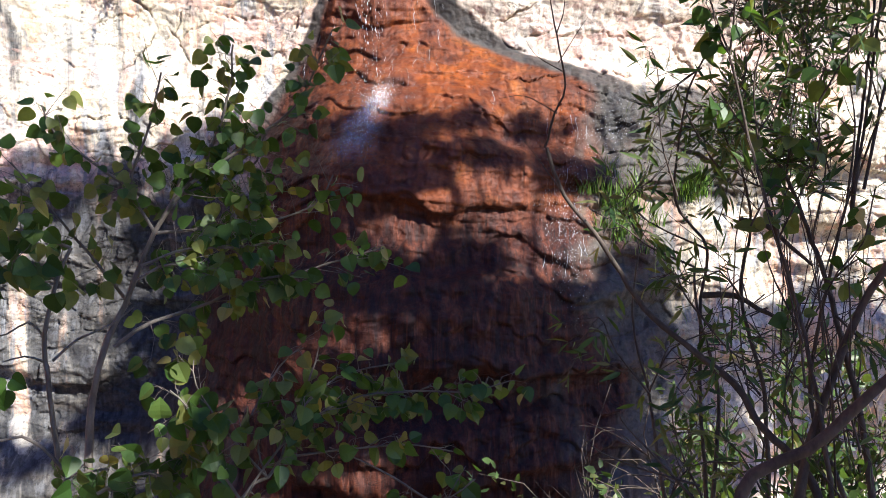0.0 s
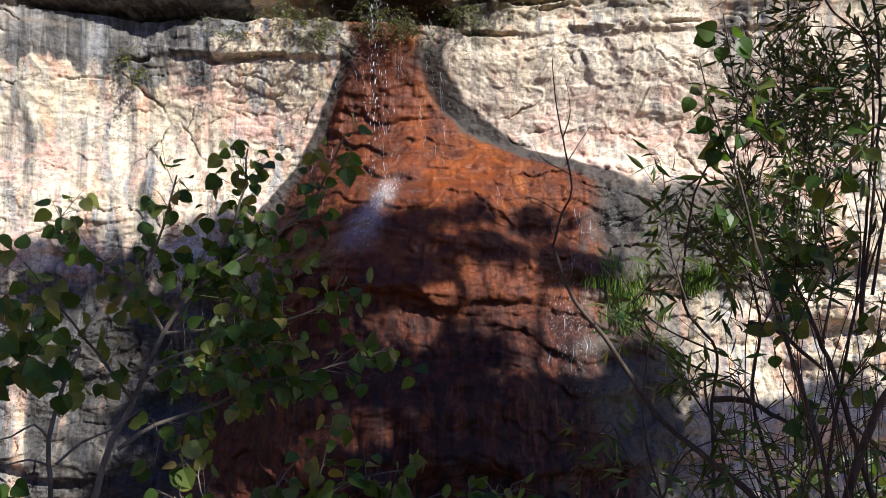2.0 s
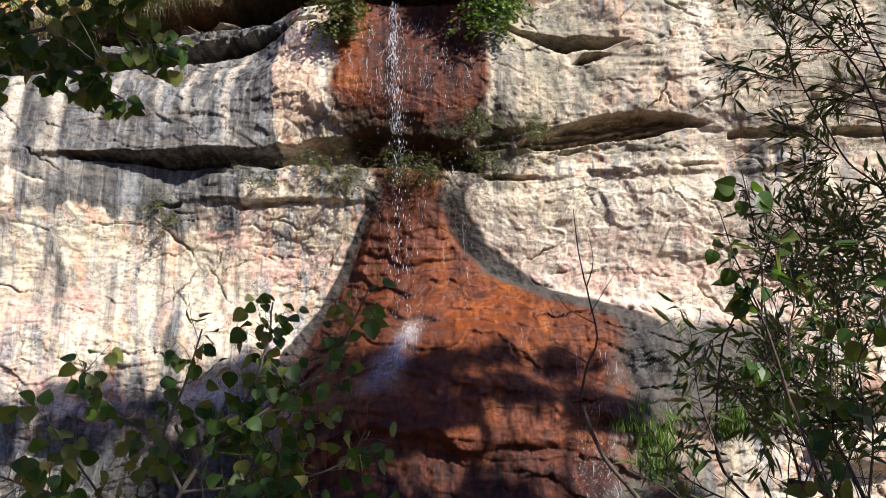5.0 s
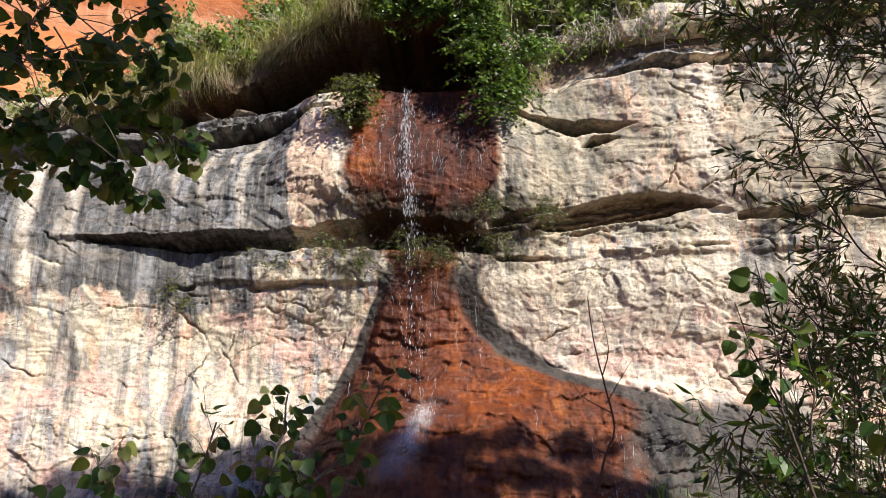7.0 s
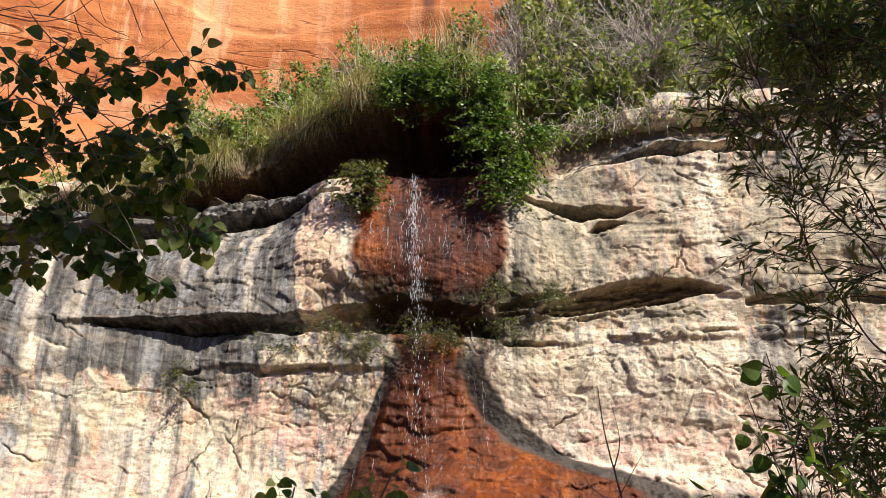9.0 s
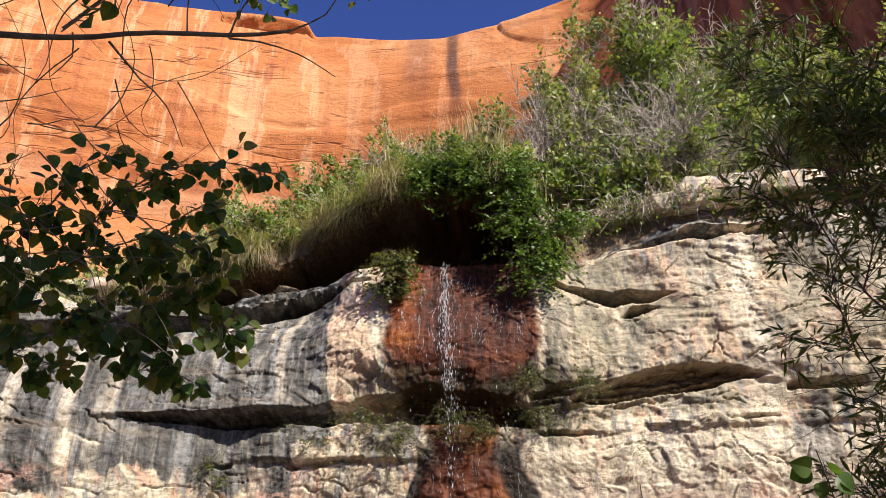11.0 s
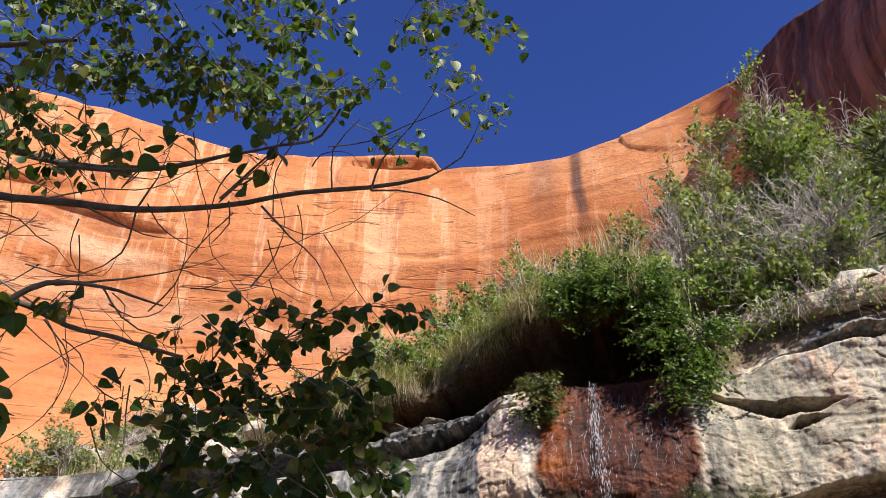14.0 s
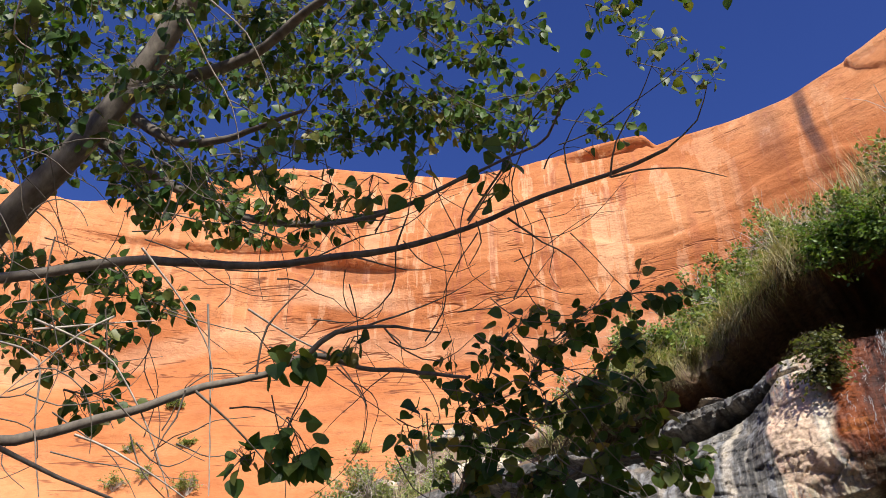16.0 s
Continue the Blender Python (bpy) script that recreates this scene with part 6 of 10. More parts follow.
    t.limb([(0.82, 2.59, 1.13), (0.88, 2.56, 1.05), (0.95, 2.52, 1.00), (1.04, 2.49, 1.04)], 0.004, 0.0015, 24, 0.075, 0.13)
    t.limb([(0.69, 2.72, 0.85), (0.77, 2.73, 1.00), (0.89, 2.70, 1.06), (0.95, 2.68, 1.04)], 0.004, 0.0015, 24, 0.075, 0.13)
    t.limb([(1.19, 2.65, 0.68), (1.14, 2.71, 0.81), (1.16, 2.73, 0.96), (1.23, 2.72, 1.04)], 0.004, 0.0015, 24, 0.075, 0.13)
    t.limb([(1.17, 2.36, 1.01), (1.18, 2.40, 1.28), (1.16, 2.42, 1.54)], 0.0035, 0.001)
    t.limb([(1.16, 2.70, 0.54), (1.20, 2.81, 1.01), (1.29, 2.82, 1.50)], 0.0035, 0.001)
    t.limb([(1.13, 2.64, 1.04), (1.12, 2.69, 1.46), (1.15, 2.66, 1.88)], 0.0035, 0.001)
    t.limb([(1.34, 2.80, 0.51), (1.31, 2.90, 0.81), (1.28, 2.97, 1.13)], 0.0035, 0.001)
    t.limb([(1.37, 2.89, 0.93), (1.29, 2.99, 1.41), (1.14, 3.02, 1.91)], 0.0035, 0.001)
    t.limb([(1.15, 2.38, 0.64), (1.17, 2.46, 0.93), (1.19, 2.50, 1.23)], 0.0035, 0.001)
    t.limb([(1.28, 2.55, 0.73), (1.33, 2.61, 1.11), (1.33, 2.64, 1.49)], 0.0035, 0.001)
    t.limb([(1.06, 2.68, 0.69), (0.97, 2.79, 1.03), (0.94, 2.84, 1.40)], 0.0035, 0.001)
    t.limb([(0.95, 2.69, 1.01), (0.98, 2.73, 1.44), (1.06, 2.67, 1.87)], 0.0035, 0.001)
    t.limb([(1.21, 2.87, 0.97), (1.31, 2.87, 1.29), (1.40, 2.83, 1.60)], 0.0035, 0.001)
    t.limb([(1.14, 2.38, 0.85), (1.12, 2.45, 1.19), (1.09, 2.49, 1.54)], 0.0035, 0.001)
    t.limb([(1.20, 2.55, 0.76), (1.25, 2.59, 1.02), (1.29, 2.61, 1.30)], 0.0035, 0.001)
    t.limb([(1.26, 3.01, 0.82), (1.29, 3.07, 1.33), (1.39, 3.02, 1.84)], 0.0035, 0.001)
    t.limb([(1.25, 2.50, 0.67), (1.22, 2.62, 1.06), (1.18, 2.68, 1.48)], 0.0035, 0.001)
    t.limb([(1.05, 2.39, 1.08), (0.99, 2.45, 1.37), (0.91, 2.48, 1.67)], 0.0035, 0.001)
    t.limb([(1.38, 2.98, 0.95), (1.36, 3.04, 1.30), (1.32, 3.06, 1.65)], 0.0035, 0.001)
    t.limb([(1.40, 2.77, 0.57), (1.38, 2.85, 0.82), (1.38, 2.91, 1.09)], 0.0035, 0.001)
    t.limb([(1.04, 2.75, 0.78), (1.02, 2.83, 1.14), (1.07, 2.84, 1.50)], 0.0035, 0.001)
    t.limb([(1.16, 2.27, 0.80), (1.13, 2.34, 1.00), (1.09, 2.39, 1.21)], 0.0035, 0.001)
    t.limb([(1.11, 2.70, 1.00), (1.13, 2.73, 1.35), (1.12, 2.74, 1.70)], 0.0035, 0.001)
    t.limb([(1.34, 2.63, 0.72), (1.35, 2.70, 1.03), (1.40, 2.72, 1.36)], 0.0035, 0.001)
    t.limb([(1.06, 2.39, 0.95), (1.05, 2.43, 1.16), (1.01, 2.47, 1.37)], 0.0035, 0.001)
    t.limb([(1.07, 2.73, 0.62), (1.12, 2.79, 0.90), (1.16, 2.82, 1.20)], 0.0035, 0.001)
    t.limb([(1.18, 2.84, 0.67), (1.23, 2.92, 1.08), (1.16, 2.97, 1.51)], 0.0035, 0.001)
    t.limb([(1.06, 2.53, 0.93), (1.19, 2.53, 1.33), (1.28, 2.49, 1.73)], 0.0035, 0.001)
    t.limb([(1.18, 2.67, 0.90), (1.16, 2.74, 1.21), (1.14, 2.76, 1.52)], 0.0035, 0.001)
    t.limb([(0.99, 2.87, 0.99), (0.92, 2.89, 0.98), (1.18, 2.79, 0.94)], 0.0025, 0.001)
    t.limb([(1.26, 2.77, 0.90), (1.22, 2.80, 0.93), (0.93, 2.83, 0.65)], 0.0025, 0.001)
    t.limb([(1.17, 2.64, 0.96), (1.26, 2.62, 1.09), (1.08, 2.68, 0.99)], 0.0025, 0.001)
    t.limb([(1.11, 2.62, 1.18), (1.10, 2.61, 1.08), (1.43, 2.47, 1.25)], 0.0025, 0.001)
    t.limb([(1.22, 2.59, 1.19), (1.16, 2.62, 1.22), (1.22, 2.58, 1.14)], 0.0025, 0.001)
    t.limb([(1.19, 2.82, 1.15), (1.23, 2.81, 1.14), (1.50, 2.67, 1.17)], 0.0025, 0.001)
    t.limb([(1.00, 2.68, 1.14), (0.97, 2.71, 1.25), (0.90, 2.72, 1.13)], 0.0025, 0.001)
    t.limb([(0.99, 2.87, 1.18), (1.05, 2.85, 1.22), (0.95, 2.85, 0.97)], 0.0025, 0.001)
    t.limb([(1.17, 2.56, 0.84), (1.24, 2.53, 0.86), (1.16, 2.58, 0.93)], 0.0025, 0.001)
    t.limb([(1.19, 2.60, 1.05), (1.18, 2.59, 0.99), (1.39, 2.50, 1.09)], 0.0025, 0.001)
    t.limb([(1.50, 2.89, 1.08), (1.56, 2.88, 1.22), (1.29, 2.96, 0.94)], 0.0025, 0.001)
    t.limb([(1.04, 2.66, 1.19), (1.00, 2.67, 1.15), (1.11, 2.63, 1.23)], 0.0025, 0.001)
    t.limb([(1.38, 2.68, 1.24), (1.32, 2.70, 1.17), (1.43, 2.65, 1.18)], 0.0025, 0.001)
    t.limb([(1.05, 3.12, 1.24), (1.10, 3.11, 1.23), (0.86, 3.19, 1.44)], 0.0025, 0.001)
    t.limb([(1.28, 2.49, 0.85), (1.26, 2.50, 0.83), (1.31, 2.45, 0.76)], 0.0025, 0.001)
    t.limb([(1.28, 2.71, 1.21), (1.26, 2.72, 1.21), (1.36, 2.67, 1.25)], 0.0025, 0.001)
    t.limb([(1.06, 2.64, 1.08), (0.95, 2.67, 1.01), (1.06, 2.63, 1.01)], 0.0025, 0.001)
    t.limb([(1.32, 2.91, 0.96), (1.32, 2.92, 0.98), (1.34, 2.91, 0.98)], 0.0025, 0.001)
    t.limb([(1.34, 2.74, 1.05), (1.33, 2.74, 1.04), (1.36, 2.76, 1.31)], 0.0025, 0.001)
    t.limb([(1.42, 2.87, 1.07), (1.43, 2.88, 1.12), (1.56, 2.81, 1.16)], 0.0025, 0.001)
    t.limb([(0.99, 2.65, 1.12), (1.04, 2.64, 1.15), (0.71, 2.72, 0.99)], 0.0025, 0.001)
    t.limb([(1.00, 2.59, 0.89), (0.96, 2.61, 0.92), (1.07, 2.54, 0.80)], 0.0025, 0.001)
    t.done()


def build_broadleaf():
    t = Tree('broadleaf_sapling', (1.75, 2.3, -0.85), 'slender sapling with rounded dark green leaves among willow stems', 'tree', 'cottonwood', BARK_BROWN, 304, 1.0)
    t.limb([(1.09, 2.16, 0.23), (1.12, 2.35, 0.65), (1.09, 2.48, 1.08), (1.03, 2.54, 1.38), (0.95, 2.57, 1.67), (0.88, 2.56, 1.92)], 0.01, 0.004)
    t.limb([(0.90, 2.61, 1.93), (0.86, 2.61, 1.99), (0.84, 2.60, 2.08)], 0.004, 0.002, 10, 0.056, 0.09)
    t.limb([(0.97, 2.61, 1.67), (0.90, 2.63, 1.79), (0.85, 2.63, 1.86)], 0.004, 0.002, 9, 0.056, 0.09)
    t.limb([(1.05, 2.58, 1.37), (1.02, 2.60, 1.53), (0.97, 2.61, 1.62)], 0.004, 0.002, 10, 0.056, 0.09)
    t.limb([(1.11, 2.53, 1.07), (1.04, 2.58, 1.24), (1.01, 2.60, 1.36)], 0.004, 0.002, 8, 0.056, 0.09)
    t.limb([(1.05, 2.58, 1.37), (1.14, 2.55, 1.61), (1.14, 2.53, 1.78), (1.17, 2.52, 1.83)], 0.004, 0.002, 16, 0.056, 0.09)
    t.limb([(1.14, 2.55, 1.61), (1.08, 2.57, 1.68), (1.03, 2.59, 1.67)], 0.004, 0.002, 9, 0.056, 0.09)
    t.limb([(0.97, 2.61, 1.67), (1.04, 2.58, 1.79), (1.06, 2.55, 1.93), (1.02, 2.54, 2.05)], 0.004, 0.002, 12, 0.056, 0.09)
    t.limb([(0.90, 2.61, 1.93), (0.90, 2.58, 2.09), (0.86, 2.54, 2.29), (0.84, 2.52, 2.37)], 0.004, 0.002, 12, 0.056, 0.09)
    t.limb([(1.14, 2.53, 1.78), (1.20, 2.49, 1.91), (1.24, 2.45, 1.99)], 0.004, 0.002, 10, 0.056, 0.09)
    t.limb([(1.11, 2.53, 1.07), (1.20, 2.51, 1.28), (1.26, 2.49, 1.36), (1.29, 2.48, 1.53)], 0.004, 0.002, 14, 0.056, 0.09)
    t.limb([(0.90, 2.61, 1.93), (0.82, 2.60, 2.13), (0.78, 2.57, 2.25)], 0.004, 0.002, 8, 0.056, 0.09)
    t.done()


def build_tall_willow():
    t = Tree('willow_tree', (2.9, 1.9, -0.9), 'leafy dark willow with many thin upright stems', 'tree', 'willow', BARK_BROWN, 305, 2.8)
    t.limb([(1.25, 2.55, 1.40), (1.36, 2.63, 2.21), (1.31, 2.65, 2.69), (1.18, 2.71, 2.96), (1.10, 2.73, 3.21), (1.02, 2.71, 3.50), (0.90, 2.62, 3.85), (0.88, 2.53, 4.12)], 0.0055, 0.002)
    t.limb([(1.38, 2.51, 1.64), (1.47, 2.53, 2.62), (1.37, 2.54, 3.09), (1.23, 2.59, 3.40), (1.09, 2.56, 3.78), (1.09, 2.50, 4.07)], 0.0055, 0.002)
    t.limb([(1.44, 2.49, 1.76), (1.56, 2.49, 2.88), (1.50, 2.53, 3.39), (1.38, 2.57, 3.85)], 0.0055, 0.002)
    t.limb([(1.29, 2.55, 1.52), (1.45, 2.62, 2.38), (1.35, 2.67, 2.85), (1.26, 2.69, 3.22), (1.23, 2.66, 3.58), (1.31, 2.56, 3.90)], 0.0055, 0.002)
    t.limb([(1.49, 2.46, 1.76), (1.62, 2.40, 2.99), (1.56, 2.40, 3.53), (1.52, 2.40, 3.96)], 0.0055, 0.002)
    t.limb([(1.25, 2.55, 1.40), (1.36, 2.68, 2.22), (1.28, 2.82, 2.51), (1.19, 2.90, 2.83), (1.17, 2.96, 3.08), (1.08, 3.03, 3.33)], 0.0055, 0.002)
    t.limb([(1.44, 2.93, 2.79), (1.39, 2.96, 2.78), (1.33, 2.98, 2.77)], 0.004, 0.0015, 27, 0.057, 0.13)
    t.limb([(1.24, 2.87, 3.04), (1.10, 2.88, 3.14), (0.95, 2.88, 3.21)], 0.004, 0.0015, 27, 0.057, 0.13)
    t.limb([(1.15, 2.65, 2.94), (1.18, 2.59, 3.04), (1.19, 2.54, 3.11)], 0.004, 0.0015, 27, 0.057, 0.13)
    t.limb([(1.06, 2.62, 3.15), (0.92, 2.60, 3.27), (0.77, 2.58, 3.36)], 0.004, 0.0015, 27, 0.057, 0.13)
    t.limb([(1.16, 2.91, 3.31), (1.12, 2.89, 3.37), (1.08, 2.88, 3.41)], 0.004, 0.0015, 27, 0.057, 0.13)
    t.limb([(1.19, 3.02, 3.36), (1.24, 2.95, 3.45), (1.28, 2.91, 3.50)], 0.004, 0.0015, 27, 0.057, 0.13)
    t.limb([(0.96, 2.54, 3.39), (0.86, 2.53, 3.46), (0.75, 2.52, 3.51)], 0.004, 0.0015, 27, 0.057, 0.13)
    t.limb([(1.07, 2.88, 3.61), (1.00, 2.88, 3.63), (0.92, 2.89, 3.66)], 0.004, 0.0015, 27, 0.057, 0.13)
    t.limb([(0.97, 2.58, 3.41), (0.98, 2.51, 3.50), (0.98, 2.47, 3.56)], 0.004, 0.0015, 27, 0.057, 0.13)
    t.limb([(0.89, 2.56, 3.80), (0.83, 2.53, 3.86), (0.78, 2.51, 3.90)], 0.004, 0.0015, 27, 0.057, 0.13)
    t.limb([(0.92, 2.66, 3.88), (0.93, 2.57, 3.98), (0.95, 2.51, 4.05)], 0.004, 0.0015, 27, 0.057, 0.13)
    t.limb([(1.37, 2.53, 3.08), (1.34, 2.49, 3.19), (1.31, 2.45, 3.27)], 0.004, 0.0015, 27, 0.057, 0.13)
    t.limb([(1.45, 2.71, 3.18), (1.37, 2.73, 3.21), (1.29, 2.75, 3.24)], 0.004, 0.0015, 27, 0.057, 0.13)
    t.limb([(1.54, 2.90, 3.28), (1.58, 2.87, 3.30), (1.62, 2.84, 3.31)], 0.004, 0.0015, 27, 0.057, 0.13)
    t.limb([(1.23, 2.59, 3.40), (1.18, 2.50, 3.55), (1.13, 2.45, 3.65)], 0.004, 0.0015, 27, 0.057, 0.13)
    t.limb([(1.32, 2.80, 3.54), (1.25, 2.83, 3.53), (1.19, 2.85, 3.53)], 0.004, 0.0015, 27, 0.057, 0.13)
    t.limb([(1.25, 2.63, 3.43), (1.26, 2.59, 3.49), (1.26, 2.56, 3.53)], 0.004, 0.0015, 27, 0.057, 0.13)
    t.limb([(1.15, 2.71, 3.90), (1.04, 2.71, 3.95), (0.93, 2.71, 3.99)], 0.004, 0.0015, 27, 0.057, 0.13)
    t.limb([(1.06, 2.47, 3.71), (1.00, 2.49, 3.70), (0.93, 2.51, 3.70)], 0.004, 0.0015, 27, 0.057, 0.13)
    t.limb([(1.13, 2.66, 3.86), (1.14, 2.56, 3.97), (1.15, 2.49, 4.04)], 0.004, 0.0015, 27, 0.057, 0.13)
    t.limb([(0.97, 2.18, 3.77), (0.89, 2.22, 3.75), (0.81, 2.25, 3.75)], 0.004, 0.0015, 27, 0.057, 0.13)
    t.limb([(1.48, 2.48, 3.36), (1.41, 2.43, 3.48), (1.35, 2.40, 3.57)], 0.004, 0.0015, 27, 0.057, 0.13)
    t.limb([(1.43, 2.39, 3.30), (1.33, 2.39, 3.39), (1.23, 2.39, 3.45)], 0.004, 0.0015, 27, 0.057, 0.13)
    t.limb([(1.49, 2.51, 3.38), (1.52, 2.47, 3.42), (1.54, 2.44, 3.45)], 0.004, 0.0015, 27, 0.057, 0.13)
    t.limb([(1.29, 2.38, 3.69), (1.25, 2.41, 3.68), (1.21, 2.43, 3.68)], 0.004, 0.0015, 27, 0.057, 0.13)
    t.limb([(1.41, 2.81, 2.91), (1.37, 2.81, 2.96), (1.32, 2.81, 3.00)], 0.004, 0.0015, 27, 0.057, 0.13)
    t.limb([(1.24, 2.63, 3.19), (1.14, 2.58, 3.33), (1.03, 2.55, 3.44)], 0.004, 0.0015, 27, 0.057, 0.13)
    t.limb([(1.34, 2.86, 3.32), (1.31, 2.83, 3.39), (1.28, 2.81, 3.44)], 0.004, 0.0015, 27, 0.057, 0.13)
    t.limb([(1.33, 2.86, 3.32), (1.34, 2.82, 3.38), (1.35, 2.79, 3.42)], 0.004, 0.0015, 27, 0.057, 0.13)
    t.limb([(1.19, 2.57, 3.52), (1.11, 2.54, 3.61), (1.02, 2.52, 3.68)], 0.004, 0.0015, 27, 0.057, 0.13)
    t.limb([(1.20, 2.59, 3.53), (1.15, 2.58, 3.58), (1.09, 2.57, 3.62)], 0.004, 0.0015, 27, 0.057, 0.13)
    t.limb([(1.15, 2.46, 3.44), (1.19, 2.41, 3.47), (1.23, 2.38, 3.49)], 0.004, 0.0015, 27, 0.057, 0.13)
    t.limb([(1.31, 2.56, 3.90), (1.26, 2.52, 3.98), (1.21, 2.49, 4.03)], 0.004, 0.0015, 27, 0.057, 0.13)
    t.limb([(1.54, 2.36, 3.50), (1.47, 2.30, 3.63), (1.41, 2.26, 3.72)], 0.004, 0.0015, 27, 0.057, 0.13)
    t.limb([(1.53, 2.33, 3.48), (1.46, 2.35, 3.51), (1.40, 2.36, 3.53)], 0.004, 0.0015, 27, 0.057, 0.13)
    t.limb([(1.69, 2.61, 3.69), (1.69, 2.59, 3.71), (1.70, 2.57, 3.73)], 0.004, 0.0015, 27, 0.057, 0.13)
    t.limb([(1.29, 2.85, 2.52), (1.20, 2.86, 2.60), (1.10, 2.88, 2.66)], 0.004, 0.0015, 27, 0.057, 0.13)
    t.limb([(1.36, 3.02, 2.57), (1.30, 3.05, 2.55), (1.23, 3.08, 2.54)], 0.004, 0.0015, 27, 0.057, 0.13)
    t.limb([(1.25, 3.07, 2.89), (1.21, 3.02, 3.05), (1.17, 2.99, 3.15)], 0.004, 0.0015, 27, 0.057, 0.13)
    t.limb([(1.29, 3.20, 2.94), (1.17, 3.22, 2.99), (1.03, 3.25, 3.03)], 0.004, 0.0015, 27, 0.057, 0.13)
    t.limb([(1.21, 3.07, 3.14), (1.24, 3.02, 3.22), (1.27, 2.98, 3.27)], 0.004, 0.0015, 27, 0.057, 0.13)
    t.limb([(1.00, 2.79, 3.19), (0.95, 2.76, 3.28), (0.90, 2.74, 3.33)], 0.004, 0.0015, 27, 0.057, 0.13)
    t.limb([(1.76, 2.89, 2.88), (1.55, 2.95, 2.98), (1.39, 3.00, 3.02)], 0.004, 0.001)
    t.limb([(1.52, 2.53, 2.52), (1.24, 2.62, 2.65), (0.99, 2.69, 2.70)], 0.004, 0.001)
    t.limb([(1.64, 2.52, 3.15), (1.45, 2.56, 3.26), (1.33, 2.65, 3.20)], 0.004, 0.001)
    t.limb([(1.74, 2.89, 2.79), (1.42, 2.98, 2.94), (1.13, 3.01, 3.10)], 0.004, 0.001)
    t.limb([(1.67, 2.81, 2.59), (1.33, 2.90, 2.78), (1.03, 2.97, 2.88)], 0.004, 0.001)
    t.limb([(1.59, 2.97, 2.09), (1.33, 3.08, 2.19), (1.09, 3.16, 2.22)], 0.004, 0.001)
    t.limb([(1.53, 2.50, 2.66), (1.28, 2.56, 2.82), (1.07, 2.63, 2.85)], 0.004, 0.001)
    t.limb([(1.71, 3.12, 2.23), (1.44, 3.23, 2.37), (1.20, 3.26, 2.60)], 0.004, 0.001)
    t.limb([(1.48, 2.70, 2.12), (1.34, 2.75, 2.28), (1.21, 2.81, 2.25)], 0.004, 0.001)
    t.limb([(1.55, 2.50, 2.76), (1.37, 2.56, 2.82), (1.25, 2.58, 2.89)], 0.004, 0.001)
    t.limb([(1.64, 2.61, 2.98), (1.31, 2.68, 3.16), (1.00, 2.76, 3.23)], 0.004, 0.001)
    t.limb([(1.62, 2.87, 2.30), (1.37, 2.97, 2.35), (1.15, 3.06, 2.31)], 0.004, 0.001)
    t.limb([(1.64, 2.89, 2.33), (1.39, 2.98, 2.47), (1.17, 3.06, 2.48)], 0.004, 0.001)
    t.limb([(1.52, 2.56, 2.46), (1.20, 2.67, 2.60), (0.89, 2.81, 2.48)], 0.004, 0.001)
    t.limb([(1.53, 2.37, 2.97), (1.28, 2.45, 3.06), (1.06, 2.51, 3.11)], 0.004, 0.001)
    t.limb([(1.57, 2.65, 2.50), (1.23, 2.74, 2.68), (0.92, 2.86, 2.65)], 0.004, 0.001)
    t.limb([(1.75, 2.98, 2.60), (1.40, 3.09, 2.76), (1.09, 3.19, 2.78)], 0.004, 0.001)
    t.limb([(1.52, 2.37, 2.93), (1.23, 2.46, 3.03), (0.97, 2.56, 3.02)], 0.004, 0.001)
    t.limb([(1.57, 2.55, 2.76), (1.30, 2.62, 2.90), (1.07, 2.73, 2.85)], 0.004, 0.001)
    t.limb([(1.79, 3.01, 2.72), (1.44, 3.13, 2.83), (1.13, 3.28, 2.73)], 0.004, 0.001)
    t.limb([(1.71, 2.74, 3.01), (1.45, 2.80, 3.16), (1.23, 2.86, 3.23)], 0.004, 0.001)
    t.limb([(1.65, 2.71, 2.75), (1.31, 2.81, 2.89), (1.00, 2.90, 2.94)], 0.004, 0.001)
    t.limb([(1.33, 2.86, 2.00), (1.29, 2.87, 2.14), (1.22, 2.89, 2.23)], 0.004, 0.0015, 26, 0.06, 0.12)
    t.limb([(1.24, 2.67, 2.13), (1.20, 2.68, 2.17), (1.15, 2.69, 2.20)], 0.004, 0.0015, 26, 0.06, 0.12)
    t.limb([(1.13, 3.27, 1.60), (1.05, 3.30, 1.71), (0.96, 3.33, 1.79)], 0.004, 0.0015, 26, 0.06, 0.12)
    t.limb([(1.23, 3.05, 2.02), (1.18, 3.05, 2.17), (1.11, 3.07, 2.28)], 0.004, 0.0015, 26, 0.06, 0.12)
    t.limb([(1.36, 3.24, 2.31), (1.34, 3.22, 2.46), (1.30, 3.20, 2.56)], 0.004, 0.0015, 26, 0.06, 0.12)
    t.limb([(1.15, 3.19, 1.66), (1.16, 3.20, 1.81), (1.14, 3.20, 1.91)], 0.004, 0.0015, 26, 0.06, 0.12)
    t.limb([(1.24, 2.84, 1.90), (1.22, 2.84, 2.05), (1.20, 2.84, 2.15)], 0.004, 0.0015, 26, 0.06, 0.12)
    t.limb([(1.18, 3.09, 1.69), (1.12, 3.11, 1.79), (1.04, 3.14, 1.86)], 0.004, 0.0015, 26, 0.06, 0.12)
    t.limb([(1.27, 3.07, 2.22), (1.16, 3.09, 2.36), (1.03, 3.11, 2.46)], 0.004, 0.0015, 26, 0.06, 0.12)
